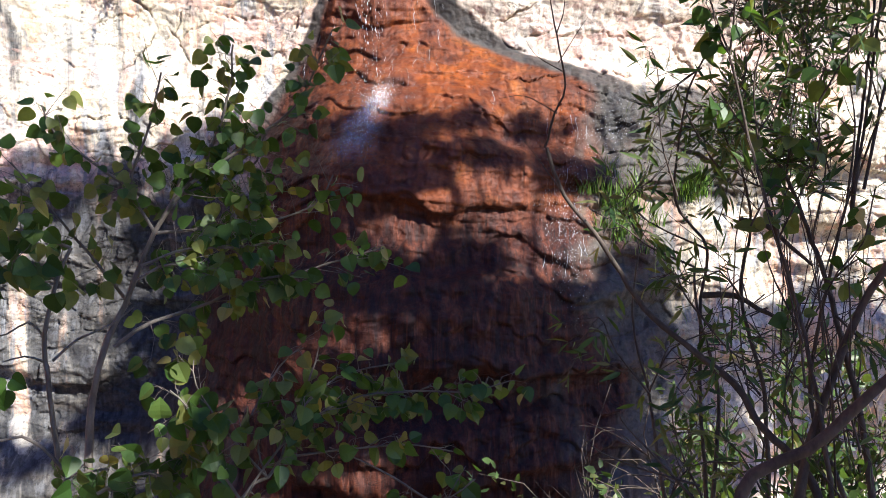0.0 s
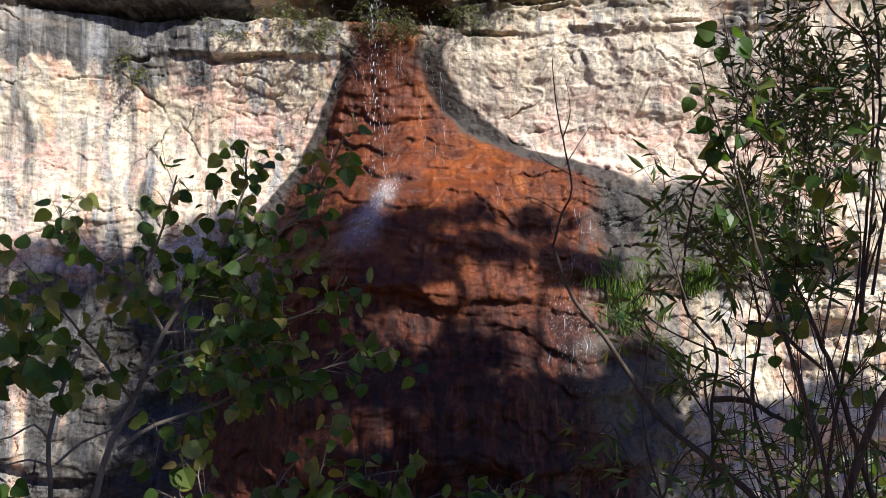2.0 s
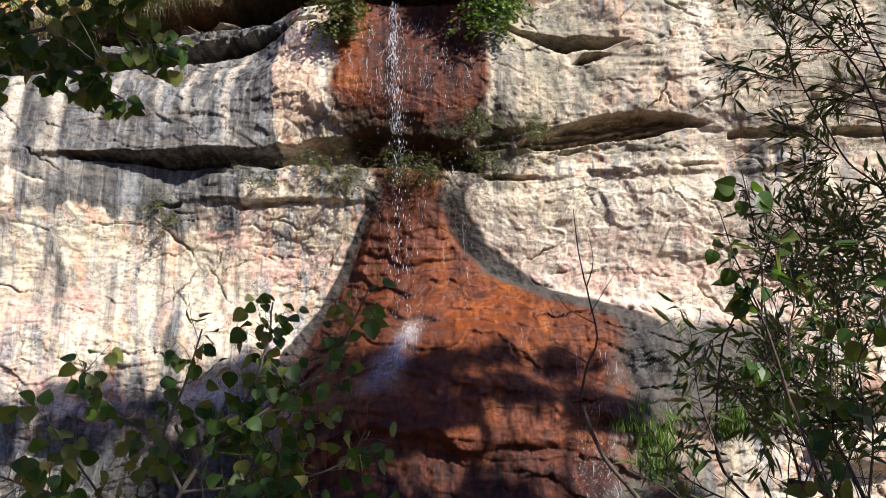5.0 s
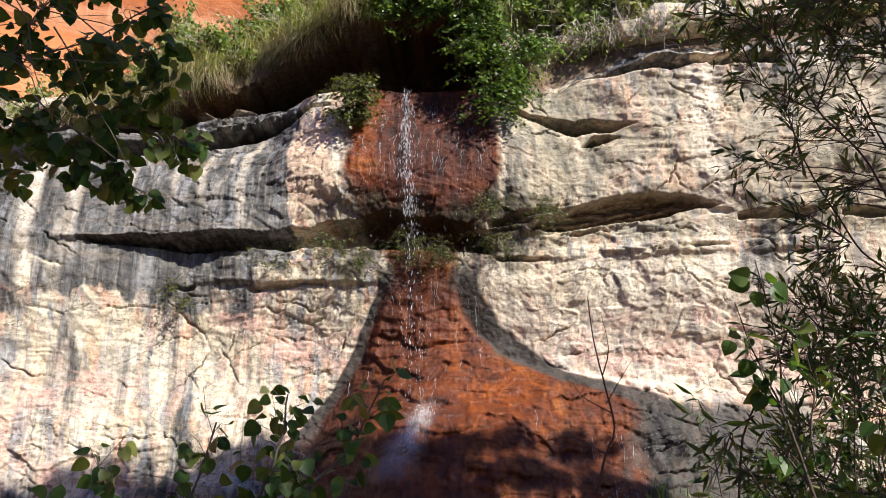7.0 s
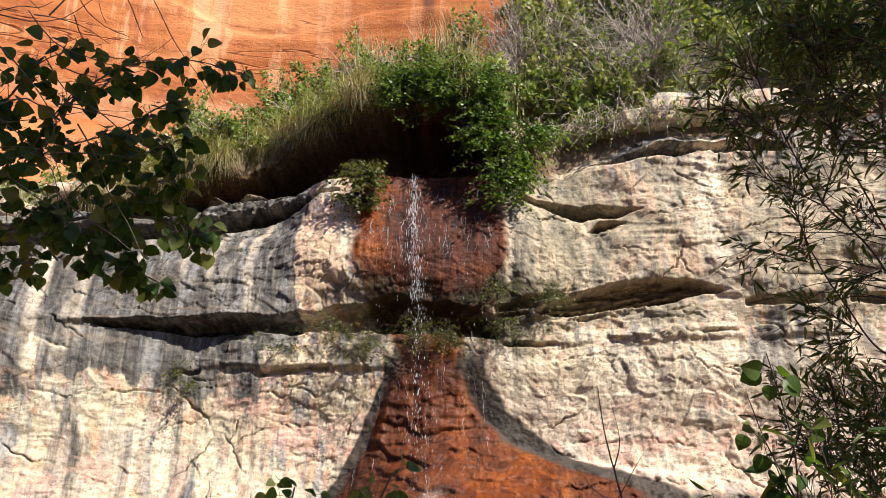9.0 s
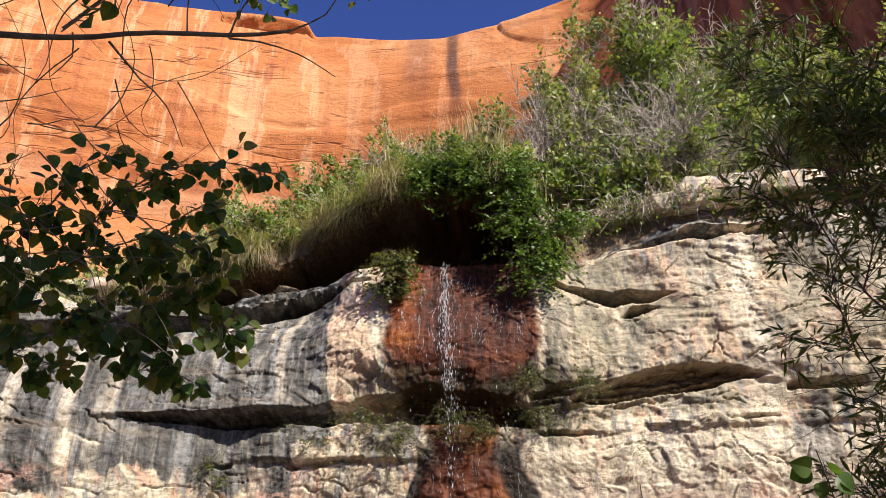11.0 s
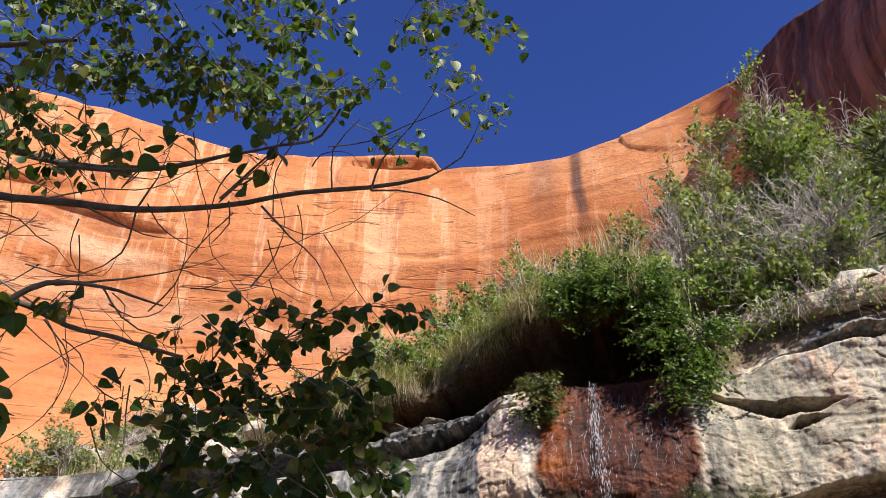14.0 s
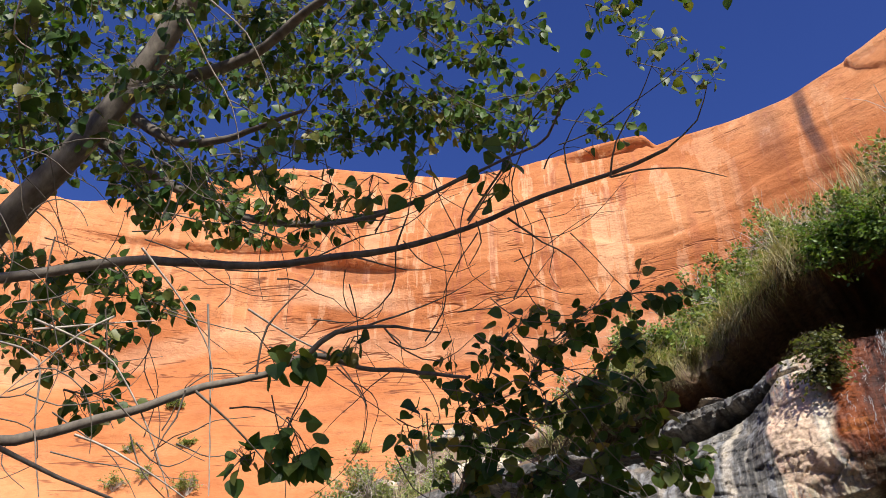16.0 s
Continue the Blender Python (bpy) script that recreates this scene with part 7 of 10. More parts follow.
    t.limb([(1.24, 2.64, 2.05), (1.22, 2.63, 2.15), (1.20, 2.64, 2.22)], 0.004, 0.0015, 26, 0.06, 0.12)
    t.limb([(1.15, 3.01, 2.02), (1.10, 3.01, 2.18), (1.02, 3.02, 2.29)], 0.004, 0.0015, 26, 0.06, 0.12)
    t.limb([(1.14, 3.03, 1.56), (1.10, 3.05, 1.65), (1.05, 3.06, 1.71)], 0.004, 0.0015, 26, 0.06, 0.12)
    t.limb([(1.18, 2.93, 2.19), (1.18, 2.91, 2.33), (1.16, 2.90, 2.43)], 0.004, 0.0015, 26, 0.06, 0.12)
    t.limb([(1.35, 2.89, 1.92), (1.32, 2.90, 2.07), (1.27, 2.91, 2.17)], 0.004, 0.0015, 26, 0.06, 0.12)
    t.limb([(1.09, 2.97, 1.77), (1.08, 2.98, 1.86), (1.06, 2.98, 1.93)], 0.004, 0.0015, 26, 0.06, 0.12)
    t.limb([(1.30, 3.20, 1.73), (1.23, 3.23, 1.89), (1.15, 3.26, 2.01)], 0.004, 0.0015, 26, 0.06, 0.12)
    t.limb([(1.20, 2.66, 1.58), (1.16, 2.68, 1.64), (1.11, 2.71, 1.69)], 0.004, 0.0015, 26, 0.06, 0.12)
    t.limb([(1.36, 2.88, 2.22), (1.32, 2.88, 2.31), (1.29, 2.89, 2.38)], 0.004, 0.0015, 26, 0.06, 0.12)
    t.limb([(1.48, 3.08, 1.93), (1.39, 3.12, 1.97), (1.29, 3.16, 2.00)], 0.004, 0.0015, 26, 0.06, 0.12)
    t.limb([(1.38, 2.66, 2.21), (1.34, 2.65, 2.32), (1.31, 2.66, 2.40)], 0.004, 0.0015, 26, 0.06, 0.12)
    t.limb([(1.40, 3.15, 1.54), (1.32, 3.19, 1.65), (1.23, 3.23, 1.73)], 0.004, 0.0015, 26, 0.06, 0.12)
    t.limb([(1.25, 2.69, 1.57), (1.22, 2.71, 1.67), (1.18, 2.73, 1.73)], 0.004, 0.0015, 26, 0.06, 0.12)
    t.limb([(1.45, 2.69, 2.18), (1.43, 2.69, 2.29), (1.38, 2.70, 2.36)], 0.004, 0.0015, 26, 0.06, 0.12)
    t.limb([(1.40, 3.20, 2.03), (1.33, 3.22, 2.15), (1.24, 3.24, 2.23)], 0.004, 0.0015, 26, 0.06, 0.12)
    t.limb([(1.41, 3.25, 1.73), (1.42, 3.25, 1.86), (1.41, 3.26, 1.95)], 0.004, 0.0015, 26, 0.06, 0.12)
    t.limb([(1.14, 3.14, 1.68), (1.03, 3.17, 1.73), (0.93, 3.20, 1.76)], 0.004, 0.0015, 26, 0.06, 0.12)
    t.limb([(1.25, 2.99, 1.99), (1.16, 3.02, 2.11), (1.04, 3.05, 2.19)], 0.004, 0.0015, 26, 0.06, 0.12)
    t.limb([(1.34, 2.72, 1.95), (1.33, 2.71, 2.09), (1.32, 2.71, 2.19)], 0.004, 0.0015, 26, 0.06, 0.12)
    t.limb([(1.34, 2.93, 1.54), (1.28, 2.96, 1.59), (1.21, 2.98, 1.62)], 0.004, 0.0015, 26, 0.06, 0.12)
    t.limb([(1.14, 2.70, 1.68), (1.04, 2.74, 1.73), (0.93, 2.78, 1.78)], 0.004, 0.0015, 26, 0.06, 0.12)
    t.limb([(1.61, 2.66, 2.64), (1.36, 2.75, 2.73), (1.17, 2.80, 2.79), (0.91, 2.89, 2.79)], 0.004, 0.001, 10, 0.07, 0.08)
    t.limb([(1.61, 2.64, 2.71), (1.39, 2.70, 2.83), (1.19, 2.77, 2.86), (1.03, 2.84, 2.81)], 0.004, 0.001, 8, 0.07, 0.08)
    for n in range(46):
        p = np.array([1.70, 2.62, 3.35]) + t.rng.normal(0, 1, 3) * [0.24, 0.2, 0.42]
        d = np.array([-0.14, 0.03, 0.10]) * (0.7 + 0.8 * t.rng.random()) + t.rng.normal(0, 0.05, 3)
        t.limb([tuple(p), tuple(p + d + [0, 0, 0.02]), tuple(p + 2 * d)], 0.003, 0.001, 20, 0.062, 0.13)
    t.done()


def build_cottonwood():
    t = Tree('cottonwood_tree', (-4.6, 0.4, -0.3), 'large cottonwood with pale smooth limbs and dark hanging leaves', 'tree', 'cottonwood', BARK_GREY, 306, 2.3)
    t.limb([(-4.6, 0.4, -0.4), (-4.55, 0.5, 1.0), (-4.3, 0.75, 2.4), (-3.35, 1.10, 3.99), (-3.11, 1.18, 4.36), (-2.96, 1.22, 4.59), (-2.72, 1.24, 4.89), (-2.52, 1.22, 5.13), (-2.22, 1.14, 5.42)], 0.11, 0.05)
    t.limb([(-2.88, 1.24, 4.63), (-2.56, 1.31, 4.60), (-2.19, 1.38, 4.59), (-1.78, 1.36, 4.61), (-1.40, 1.39, 4.55), (-1.05, 1.47, 4.40)], 0.035, 0.008)
    t.limb([(-2.91, 1.32, 4.57), (-2.59, 1.36, 4.27), (-2.19, 1.34, 4.05), (-1.72, 1.31, 3.88)], 0.03, 0.006)
    t.limb([(-3.05, 1.26, 4.45), (-2.85, 1.53, 4.27), (-2.59, 1.78, 4.12), (-2.28, 1.94, 4.03), (-1.91, 2.04, 4.01), (-1.53, 2.05, 4.02)], 0.03, 0.007)
    t.limb([(-1.74, 1.45, 3.46), (-1.45, 1.51, 3.43), (-1.07, 1.52, 3.44), (-0.89, 1.46, 3.37), (-0.76, 1.34, 3.33)], 0.008, 0.003)
    t.limb([(-2.63, 0.55, 3.06), (-2.48, 0.70, 3.12), (-2.35, 0.80, 3.14), (-2.12, 1.00, 3.22), (-1.98, 1.09, 3.21), (-1.77, 1.25, 3.20), (-1.60, 1.33, 3.20), (-1.38, 1.43, 3.20), (-1.15, 1.48, 3.21), (-0.92, 1.50, 3.22), (-0.73, 1.51, 3.20), (-0.56, 1.49, 3.18)], 0.02, 0.005)
    t.limb([(-0.71, 1.47, 3.15), (-0.64, 1.49, 3.15), (-0.55, 1.53, 3.14), (-0.46, 1.58, 3.10)], 0.004, 0.0015)
    t.limb([(-1.06, 1.34, 3.09), (-0.92, 1.32, 3.20), (-0.81, 1.29, 3.28), (-0.70, 1.28, 3.33)], 0.004, 0.001)
    t.limb([(-0.97, 1.39, 3.09), (-0.92, 1.47, 3.04), (-0.87, 1.53, 3.00), (-0.84, 1.60, 2.92)], 0.004, 0.001)
    t.limb([(-1.23, 1.26, 3.03), (-1.18, 1.24, 3.10), (-1.14, 1.21, 3.16)], 0.003, 0.001)
    t.limb([(-0.80, 1.43, 3.14), (-0.78, 1.37, 3.22), (-0.70, 1.34, 3.28)], 0.003, 0.001)
    t.limb([(-0.71, 1.47, 3.15), (-0.66, 1.42, 3.21), (-0.58, 1.39, 3.27), (-0.51, 1.35, 3.33)], 0.003, 0.001)
    t.limb([(-0.56, 1.49, 3.18), (-0.47, 1.48, 3.22), (-0.41, 1.43, 3.28)], 0.003, 0.001)
    t.limb([(-1.39, 1.14, 3.00), (-1.29, 1.19, 3.05), (-1.19, 1.25, 3.08), (-1.06, 1.27, 3.16)], 0.003, 0.001)
    t.limb([(-1.23, 1.26, 3.03), (-1.28, 1.31, 2.94), (-1.36, 1.29, 2.88), (-1.46, 1.24, 2.83)], 0.003, 0.001)
    t.limb([(-1.33, 1.20, 3.01), (-1.23, 1.31, 2.99), (-1.13, 1.37, 3.00)], 0.003, 0.001)
    t.limb([(-1.04, 1.35, 3.09), (-1.05, 1.39, 3.05), (-1.10, 1.40, 3.00)], 0.003, 0.001)
    t.limb([(-2.21, 0.62, 2.43), (-2.10, 0.75, 2.52), (-2.03, 0.81, 2.55), (-1.87, 0.98, 2.63), (-1.73, 1.08, 2.70), (-1.58, 1.19, 2.75), (-1.47, 1.23, 2.79), (-1.37, 1.31, 2.75), (-1.27, 1.37, 2.74), (-1.14, 1.45, 2.71)], 0.017, 0.004)
    t.limb([(-1.42, 1.18, 2.75), (-1.36, 1.20, 2.79), (-1.27, 1.27, 2.81), (-1.16, 1.36, 2.80)], 0.008, 0.002)
    t.limb([(-1.62, 1.02, 2.64), (-1.59, 1.10, 2.59), (-1.56, 1.18, 2.53), (-1.54, 1.23, 2.49)], 0.004, 0.001)
    t.limb([(-1.52, 1.11, 2.69), (-1.47, 1.08, 2.79), (-1.37, 1.10, 2.89), (-1.35, 1.10, 2.92)], 0.004, 0.001)
    t.limb([(-1.38, 1.24, 2.82), (-1.26, 1.31, 2.86), (-1.13, 1.37, 2.91), (-1.04, 1.40, 2.96)], 0.004, 0.001)
    t.limb([(-1.88, 0.57, 2.47), (-1.82, 0.72, 2.44), (-1.78, 0.84, 2.41), (-1.71, 0.99, 2.37)], 0.009, 0.003)
    t.limb([(-1.67, 1.03, 2.66), (-1.70, 1.04, 2.60), (-1.74, 1.03, 2.52), (-1.73, 1.08, 2.47)], 0.003, 0.001)
    t.limb([(-1.30, 1.31, 2.84), (-1.27, 1.36, 2.79), (-1.21, 1.43, 2.77), (-1.12, 1.45, 2.82)], 0.003, 0.001)
    t.limb([(-1.33, 0.60, 3.46), (-1.31, 0.74, 3.42), (-1.32, 0.82, 3.37), (-1.33, 0.87, 3.33)], 0.0035, 0.0015, mat=BARK_DEAD)
    t.limb([(-1.39, 0.62, 3.41), (-1.41, 0.74, 3.34), (-1.42, 0.82, 3.29), (-1.46, 0.91, 3.20)], 0.0035, 0.0015, mat=BARK_DEAD)
    t.limb([(-1.89, 0.73, 2.79), (-1.85, 0.83, 2.77), (-1.83, 0.92, 2.74), (-1.82, 1.05, 2.61), (-1.82, 1.15, 2.47)], 0.0035, 0.0015, mat=BARK_DEAD)
    t.limb([(-1.79, 0.87, 2.83), (-1.85, 0.83, 2.78), (-1.90, 0.79, 2.71), (-1.97, 0.75, 2.62)], 0.0035, 0.0015, mat=BARK_DEAD)
    t.limb([(-1.65, 1.03, 2.90), (-1.69, 1.10, 2.78), (-1.73, 1.17, 2.63), (-1.76, 1.22, 2.48)], 0.0035, 0.0015, mat=BARK_DEAD)
    t.limb([(-1.70, 0.84, 2.98), (-1.69, 0.97, 2.90), (-1.68, 1.08, 2.80), (-1.70, 1.13, 2.71)], 0.0035, 0.0015, mat=BARK_DEAD)
    t.limb([(-1.59, 0.33, 3.33), (-1.64, 0.36, 3.28), (-1.64, 0.41, 3.27)], 0.0035, 0.0015, mat=BARK_DEAD)
    t.limb([(-1.94, 0.69, 2.73), (-1.91, 0.78, 2.71), (-1.95, 0.84, 2.57), (-1.97, 0.91, 2.43)], 0.0035, 0.0015, mat=BARK_DEAD)
    t.limb([(-1.91, 0.92, 2.57), (-1.87, 1.01, 2.55), (-1.81, 1.14, 2.49), (-1.78, 1.21, 2.45)], 0.0035, 0.0015, mat=BARK_DEAD)
    t.limb([(-1.90, 0.74, 2.77), (-1.80, 0.88, 2.82), (-1.74, 0.95, 2.84)], 0.0035, 0.0015, mat=BARK_DEAD)
    t.limb([(-1.59, 1.11, 2.90), (-1.53, 1.23, 2.85), (-1.47, 1.33, 2.81), (-1.44, 1.42, 2.71)], 0.0035, 0.0015, mat=BARK_DEAD)
    t.limb([(-1.76, 0.99, 2.54), (-1.75, 1.03, 2.51), (-1.73, 1.07, 2.50), (-1.70, 1.10, 2.52), (-1.68, 1.11, 2.55)], 0.0024, 0.0009)
    t.limb([(-1.73, 1.38, 3.63), (-1.68, 1.45, 3.61), (-1.67, 1.52, 3.56), (-1.68, 1.59, 3.49), (-1.71, 1.63, 3.42)], 0.0024, 0.0009)
    t.limb([(-1.33, 2.10, 2.90), (-1.21, 2.15, 2.92), (-1.09, 2.20, 2.94), (-0.99, 2.20, 3.02), (-0.89, 2.19, 3.09)], 0.0024, 0.0009)
    t.limb([(-2.06, 0.88, 3.41), (-2.04, 0.92, 3.42), (-2.03, 0.96, 3.41), (-2.02, 1.00, 3.39), (-2.01, 1.04, 3.37)], 0.0024, 0.0009)
    t.limb([(-1.36, 2.14, 3.10), (-1.26, 2.20, 3.10), (-1.15, 2.25, 3.09), (-1.07, 2.31, 3.05), (-1.01, 2.37, 2.98)], 0.0024, 0.0009)
    t.limb([(-1.78, 1.39, 2.83), (-1.79, 1.45, 2.73), (-1.80, 1.50, 2.63), (-1.82, 1.53, 2.53), (-1.82, 1.57, 2.43)], 0.0024, 0.0009)
    t.limb([(-2.15, 1.31, 2.79), (-2.12, 1.31, 2.83), (-2.10, 1.31, 2.88), (-2.07, 1.31, 2.92), (-2.04, 1.33, 2.96)], 0.0024, 0.0009)
    t.limb([(-2.21, 0.75, 3.30), (-2.20, 0.79, 3.29), (-2.20, 0.84, 3.27), (-2.21, 0.87, 3.23), (-2.21, 0.91, 3.20)], 0.0024, 0.0009)
    t.limb([(-1.54, 1.42, 3.13), (-1.56, 1.49, 3.03), (-1.60, 1.53, 2.93), (-1.61, 1.60, 2.83), (-1.64, 1.63, 2.72)], 0.0024, 0.0009)
    t.limb([(-1.58, 2.04, 2.97), (-1.47, 2.09, 3.00), (-1.37, 2.13, 3.04), (-1.26, 2.16, 3.08), (-1.15, 2.20, 3.10)], 0.0024, 0.0009)
    t.limb([(-1.87, 0.74, 2.65), (-1.84, 0.79, 2.67), (-1.82, 0.86, 2.64), (-1.83, 0.91, 2.58), (-1.84, 0.93, 2.51)], 0.0024, 0.0009)
    t.limb([(-0.96, 1.60, 3.41), (-0.93, 1.59, 3.44), (-0.88, 1.60, 3.45), (-0.84, 1.62, 3.44), (-0.82, 1.66, 3.41)], 0.0024, 0.0009)
    t.limb([(-1.33, 1.89, 3.24), (-1.28, 1.92, 3.25), (-1.23, 1.95, 3.25), (-1.19, 1.98, 3.24), (-1.15, 2.01, 3.22)], 0.0024, 0.0009)
    t.limb([(-1.75, 1.38, 2.64), (-1.72, 1.40, 2.68), (-1.69, 1.40, 2.74), (-1.65, 1.40, 2.79), (-1.62, 1.38, 2.84)], 0.0024, 0.0009)
    t.limb([(-1.44, 1.20, 2.86), (-1.41, 1.23, 2.86), (-1.38, 1.26, 2.86), (-1.34, 1.29, 2.87), (-1.30, 1.30, 2.89)], 0.0024, 0.0009)
    t.limb([(-1.69, 1.18, 2.68), (-1.64, 1.24, 2.69), (-1.60, 1.30, 2.66), (-1.58, 1.36, 2.60), (-1.59, 1.40, 2.53)], 0.0024, 0.0009)
    t.limb([(-1.68, 0.86, 3.08), (-1.63, 0.84, 3.14), (-1.63, 0.78, 3.19), (-1.62, 0.71, 3.23), (-1.66, 0.64, 3.23)], 0.0024, 0.0009)
    t.limb([(-1.89, 0.55, 3.02), (-1.89, 0.59, 2.99), (-1.90, 0.63, 2.95), (-1.92, 0.65, 2.91), (-1.95, 0.66, 2.86)], 0.0024, 0.0009)
    t.limb([(-2.25, 1.32, 2.80), (-2.22, 1.31, 2.87), (-2.19, 1.29, 2.94), (-2.18, 1.24, 3.01), (-2.18, 1.18, 3.07)], 0.0024, 0.0009)
    t.limb([(-1.41, 2.14, 2.93), (-1.37, 2.18, 2.91), (-1.35, 2.21, 2.86), (-1.35, 2.24, 2.81), (-1.35, 2.26, 2.76)], 0.0024, 0.0009)
    t.limb([(-1.32, 2.03, 3.17), (-1.27, 2.07, 3.16), (-1.21, 2.10, 3.16), (-1.17, 2.13, 3.15), (-1.12, 2.16, 3.13)], 0.0024, 0.0009)
    t.limb([(-1.11, 1.24, 3.24), (-1.12, 1.31, 3.16), (-1.12, 1.39, 3.09), (-1.13, 1.46, 3.01), (-1.07, 1.53, 2.96)], 0.0024, 0.0009)
    t.limb([(-1.51, 2.04, 2.83), (-1.43, 2.09, 2.82), (-1.37, 2.15, 2.78), (-1.30, 2.20, 2.75), (-1.25, 2.25, 2.69)], 0.0024, 0.0009)
    t.limb([(-1.32, 1.78, 3.45), (-1.42, 1.79, 3.36), (-1.50, 1.82, 3.25), (-1.51, 1.90, 3.14), (-1.54, 1.96, 3.02)], 0.0024, 0.0009)
    t.limb([(-1.69, 1.84, 2.78), (-1.67, 1.91, 2.69), (-1.60, 1.98, 2.64), (-1.52, 2.06, 2.60), (-1.42, 2.11, 2.61)], 0.0024, 0.0009)
    t.limb([(-1.85, 1.41, 3.44), (-1.80, 1.43, 3.47), (-1.75, 1.48, 3.47), (-1.74, 1.54, 3.43), (-1.75, 1.58, 3.38)], 0.0024, 0.0009)
    t.limb([(-1.43, 1.25, 3.21), (-1.37, 1.31, 3.22), (-1.30, 1.36, 3.23), (-1.22, 1.39, 3.26), (-1.14, 1.42, 3.28)], 0.0024, 0.0009)
    t.limb([(-1.77, 1.25, 2.98), (-1.75, 1.28, 2.96), (-1.74, 1.32, 2.93), (-1.74, 1.35, 2.90), (-1.73, 1.38, 2.87)], 0.0024, 0.0009)
    t.limb([(-1.58, 1.44, 3.21), (-1.61, 1.47, 3.15), (-1.61, 1.52, 3.10), (-1.56, 1.57, 3.10), (-1.52, 1.56, 3.15)], 0.0024, 0.0009)
    t.limb([(-2.09, 1.17, 3.29), (-2.06, 1.23, 3.28), (-2.04, 1.29, 3.26), (-1.99, 1.34, 3.27), (-1.95, 1.41, 3.26)], 0.0024, 0.0009)
    t.limb([(-1.87, 1.04, 3.53), (-1.87, 1.13, 3.46), (-1.87, 1.22, 3.40), (-1.80, 1.31, 3.40), (-1.72, 1.38, 3.42)], 0.0024, 0.0009)
    t.limb([(-1.79, 0.67, 2.95), (-1.83, 0.70, 2.86), (-1.86, 0.76, 2.79), (-1.87, 0.82, 2.71), (-1.85, 0.91, 2.67)], 0.0024, 0.0009)
    t.limb([(-0.96, 1.55, 3.22), (-0.96, 1.59, 3.18), (-0.97, 1.63, 3.13), (-1.00, 1.65, 3.08), (-0.99, 1.69, 3.04)], 0.0024, 0.0009)
    t.limb([(-2.05, 0.92, 2.67), (-2.03, 0.99, 2.64), (-2.00, 1.06, 2.61), (-1.99, 1.12, 2.56), (-1.98, 1.17, 2.50)], 0.0024, 0.0009)
    t.limb([(-1.05, 1.58, 3.14), (-1.04, 1.62, 3.09), (-1.03, 1.66, 3.06), (-0.99, 1.69, 3.03), (-0.94, 1.72, 3.02)], 0.0024, 0.0009)
    t.limb([(-2.20, 1.07, 3.41), (-2.14, 1.14, 3.44), (-2.06, 1.15, 3.51), (-1.99, 1.16, 3.59), (-1.90, 1.18, 3.66)], 0.0024, 0.0009)
    t.limb([(-1.93, 0.68, 2.74), (-1.90, 0.74, 2.74), (-1.88, 0.81, 2.71), (-1.91, 0.83, 2.64), (-1.94, 0.82, 2.57)], 0.0024, 0.0009)
    t.limb([(-1.90, 1.24, 3.23), (-1.82, 1.33, 3.24), (-1.73, 1.40, 3.28), (-1.63, 1.41, 3.37), (-1.54, 1.39, 3.46)], 0.0024, 0.0009)
    t.limb([(-1.96, 1.05, 3.49), (-1.94, 1.11, 3.47), (-1.91, 1.16, 3.46), (-1.87, 1.21, 3.47), (-1.82, 1.24, 3.50)], 0.0024, 0.0009)
    t.limb([(-1.96, 1.23, 2.84), (-1.91, 1.26, 2.88), (-1.87, 1.31, 2.89), (-1.82, 1.36, 2.90), (-1.77, 1.41, 2.91)], 0.0024, 0.0009)
    t.limb([(-1.30, 2.04, 3.36), (-1.28, 2.10, 3.29), (-1.20, 2.15, 3.27), (-1.11, 2.18, 3.30), (-1.03, 2.17, 3.36)], 0.0024, 0.0009)
    t.limb([(-1.77, 0.90, 2.63), (-1.76, 0.96, 2.59), (-1.74, 1.02, 2.56), (-1.71, 1.07, 2.54), (-1.68, 1.13, 2.52)], 0.0024, 0.0009)
    t.limb([(-2.31, 0.91, 2.80), (-2.25, 0.97, 2.85), (-2.19, 1.04, 2.90), (-2.13, 1.12, 2.93), (-2.06, 1.20, 2.96)], 0.0024, 0.0009)
    t.limb([(-1.50, 1.15, 3.28), (-1.49, 1.20, 3.25), (-1.47, 1.24, 3.23), (-1.46, 1.29, 3.21), (-1.44, 1.33, 3.18)], 0.0024, 0.0009)
    t.limb([(-1.54, 2.12, 2.93), (-1.42, 2.18, 2.96), (-1.33, 2.25, 2.91), (-1.27, 2.32, 2.83), (-1.25, 2.37, 2.73)], 0.0024, 0.0009)
    t.limb([(-1.53, 1.90, 2.79), (-1.48, 1.94, 2.79), (-1.44, 1.98, 2.76), (-1.40, 2.01, 2.74), (-1.36, 2.05, 2.73)], 0.0024, 0.0009)
    t.limb([(-1.07, 1.38, 3.23), (-1.11, 1.39, 3.19), (-1.14, 1.42, 3.14), (-1.16, 1.45, 3.09), (-1.19, 1.47, 3.04)], 0.0024, 0.0009)
    t.limb([(-1.33, 0.96, 3.18), (-1.27, 0.92, 3.25), (-1.19, 0.92, 3.31), (-1.10, 0.93, 3.36), (-1.01, 0.92, 3.42)], 0.0024, 0.0009)
    t.limb([(-1.85, 1.16, 2.62), (-1.83, 1.20, 2.61), (-1.81, 1.24, 2.60), (-1.78, 1.27, 2.61), (-1.75, 1.29, 2.63)], 0.0024, 0.0009)
    t.limb([(-1.13, 1.54, 2.70), (-1.07, 1.56, 2.73), (-1.02, 1.61, 2.70), (-1.05, 1.63, 2.64), (-1.11, 1.61, 2.60)], 0.0024, 0.0009)
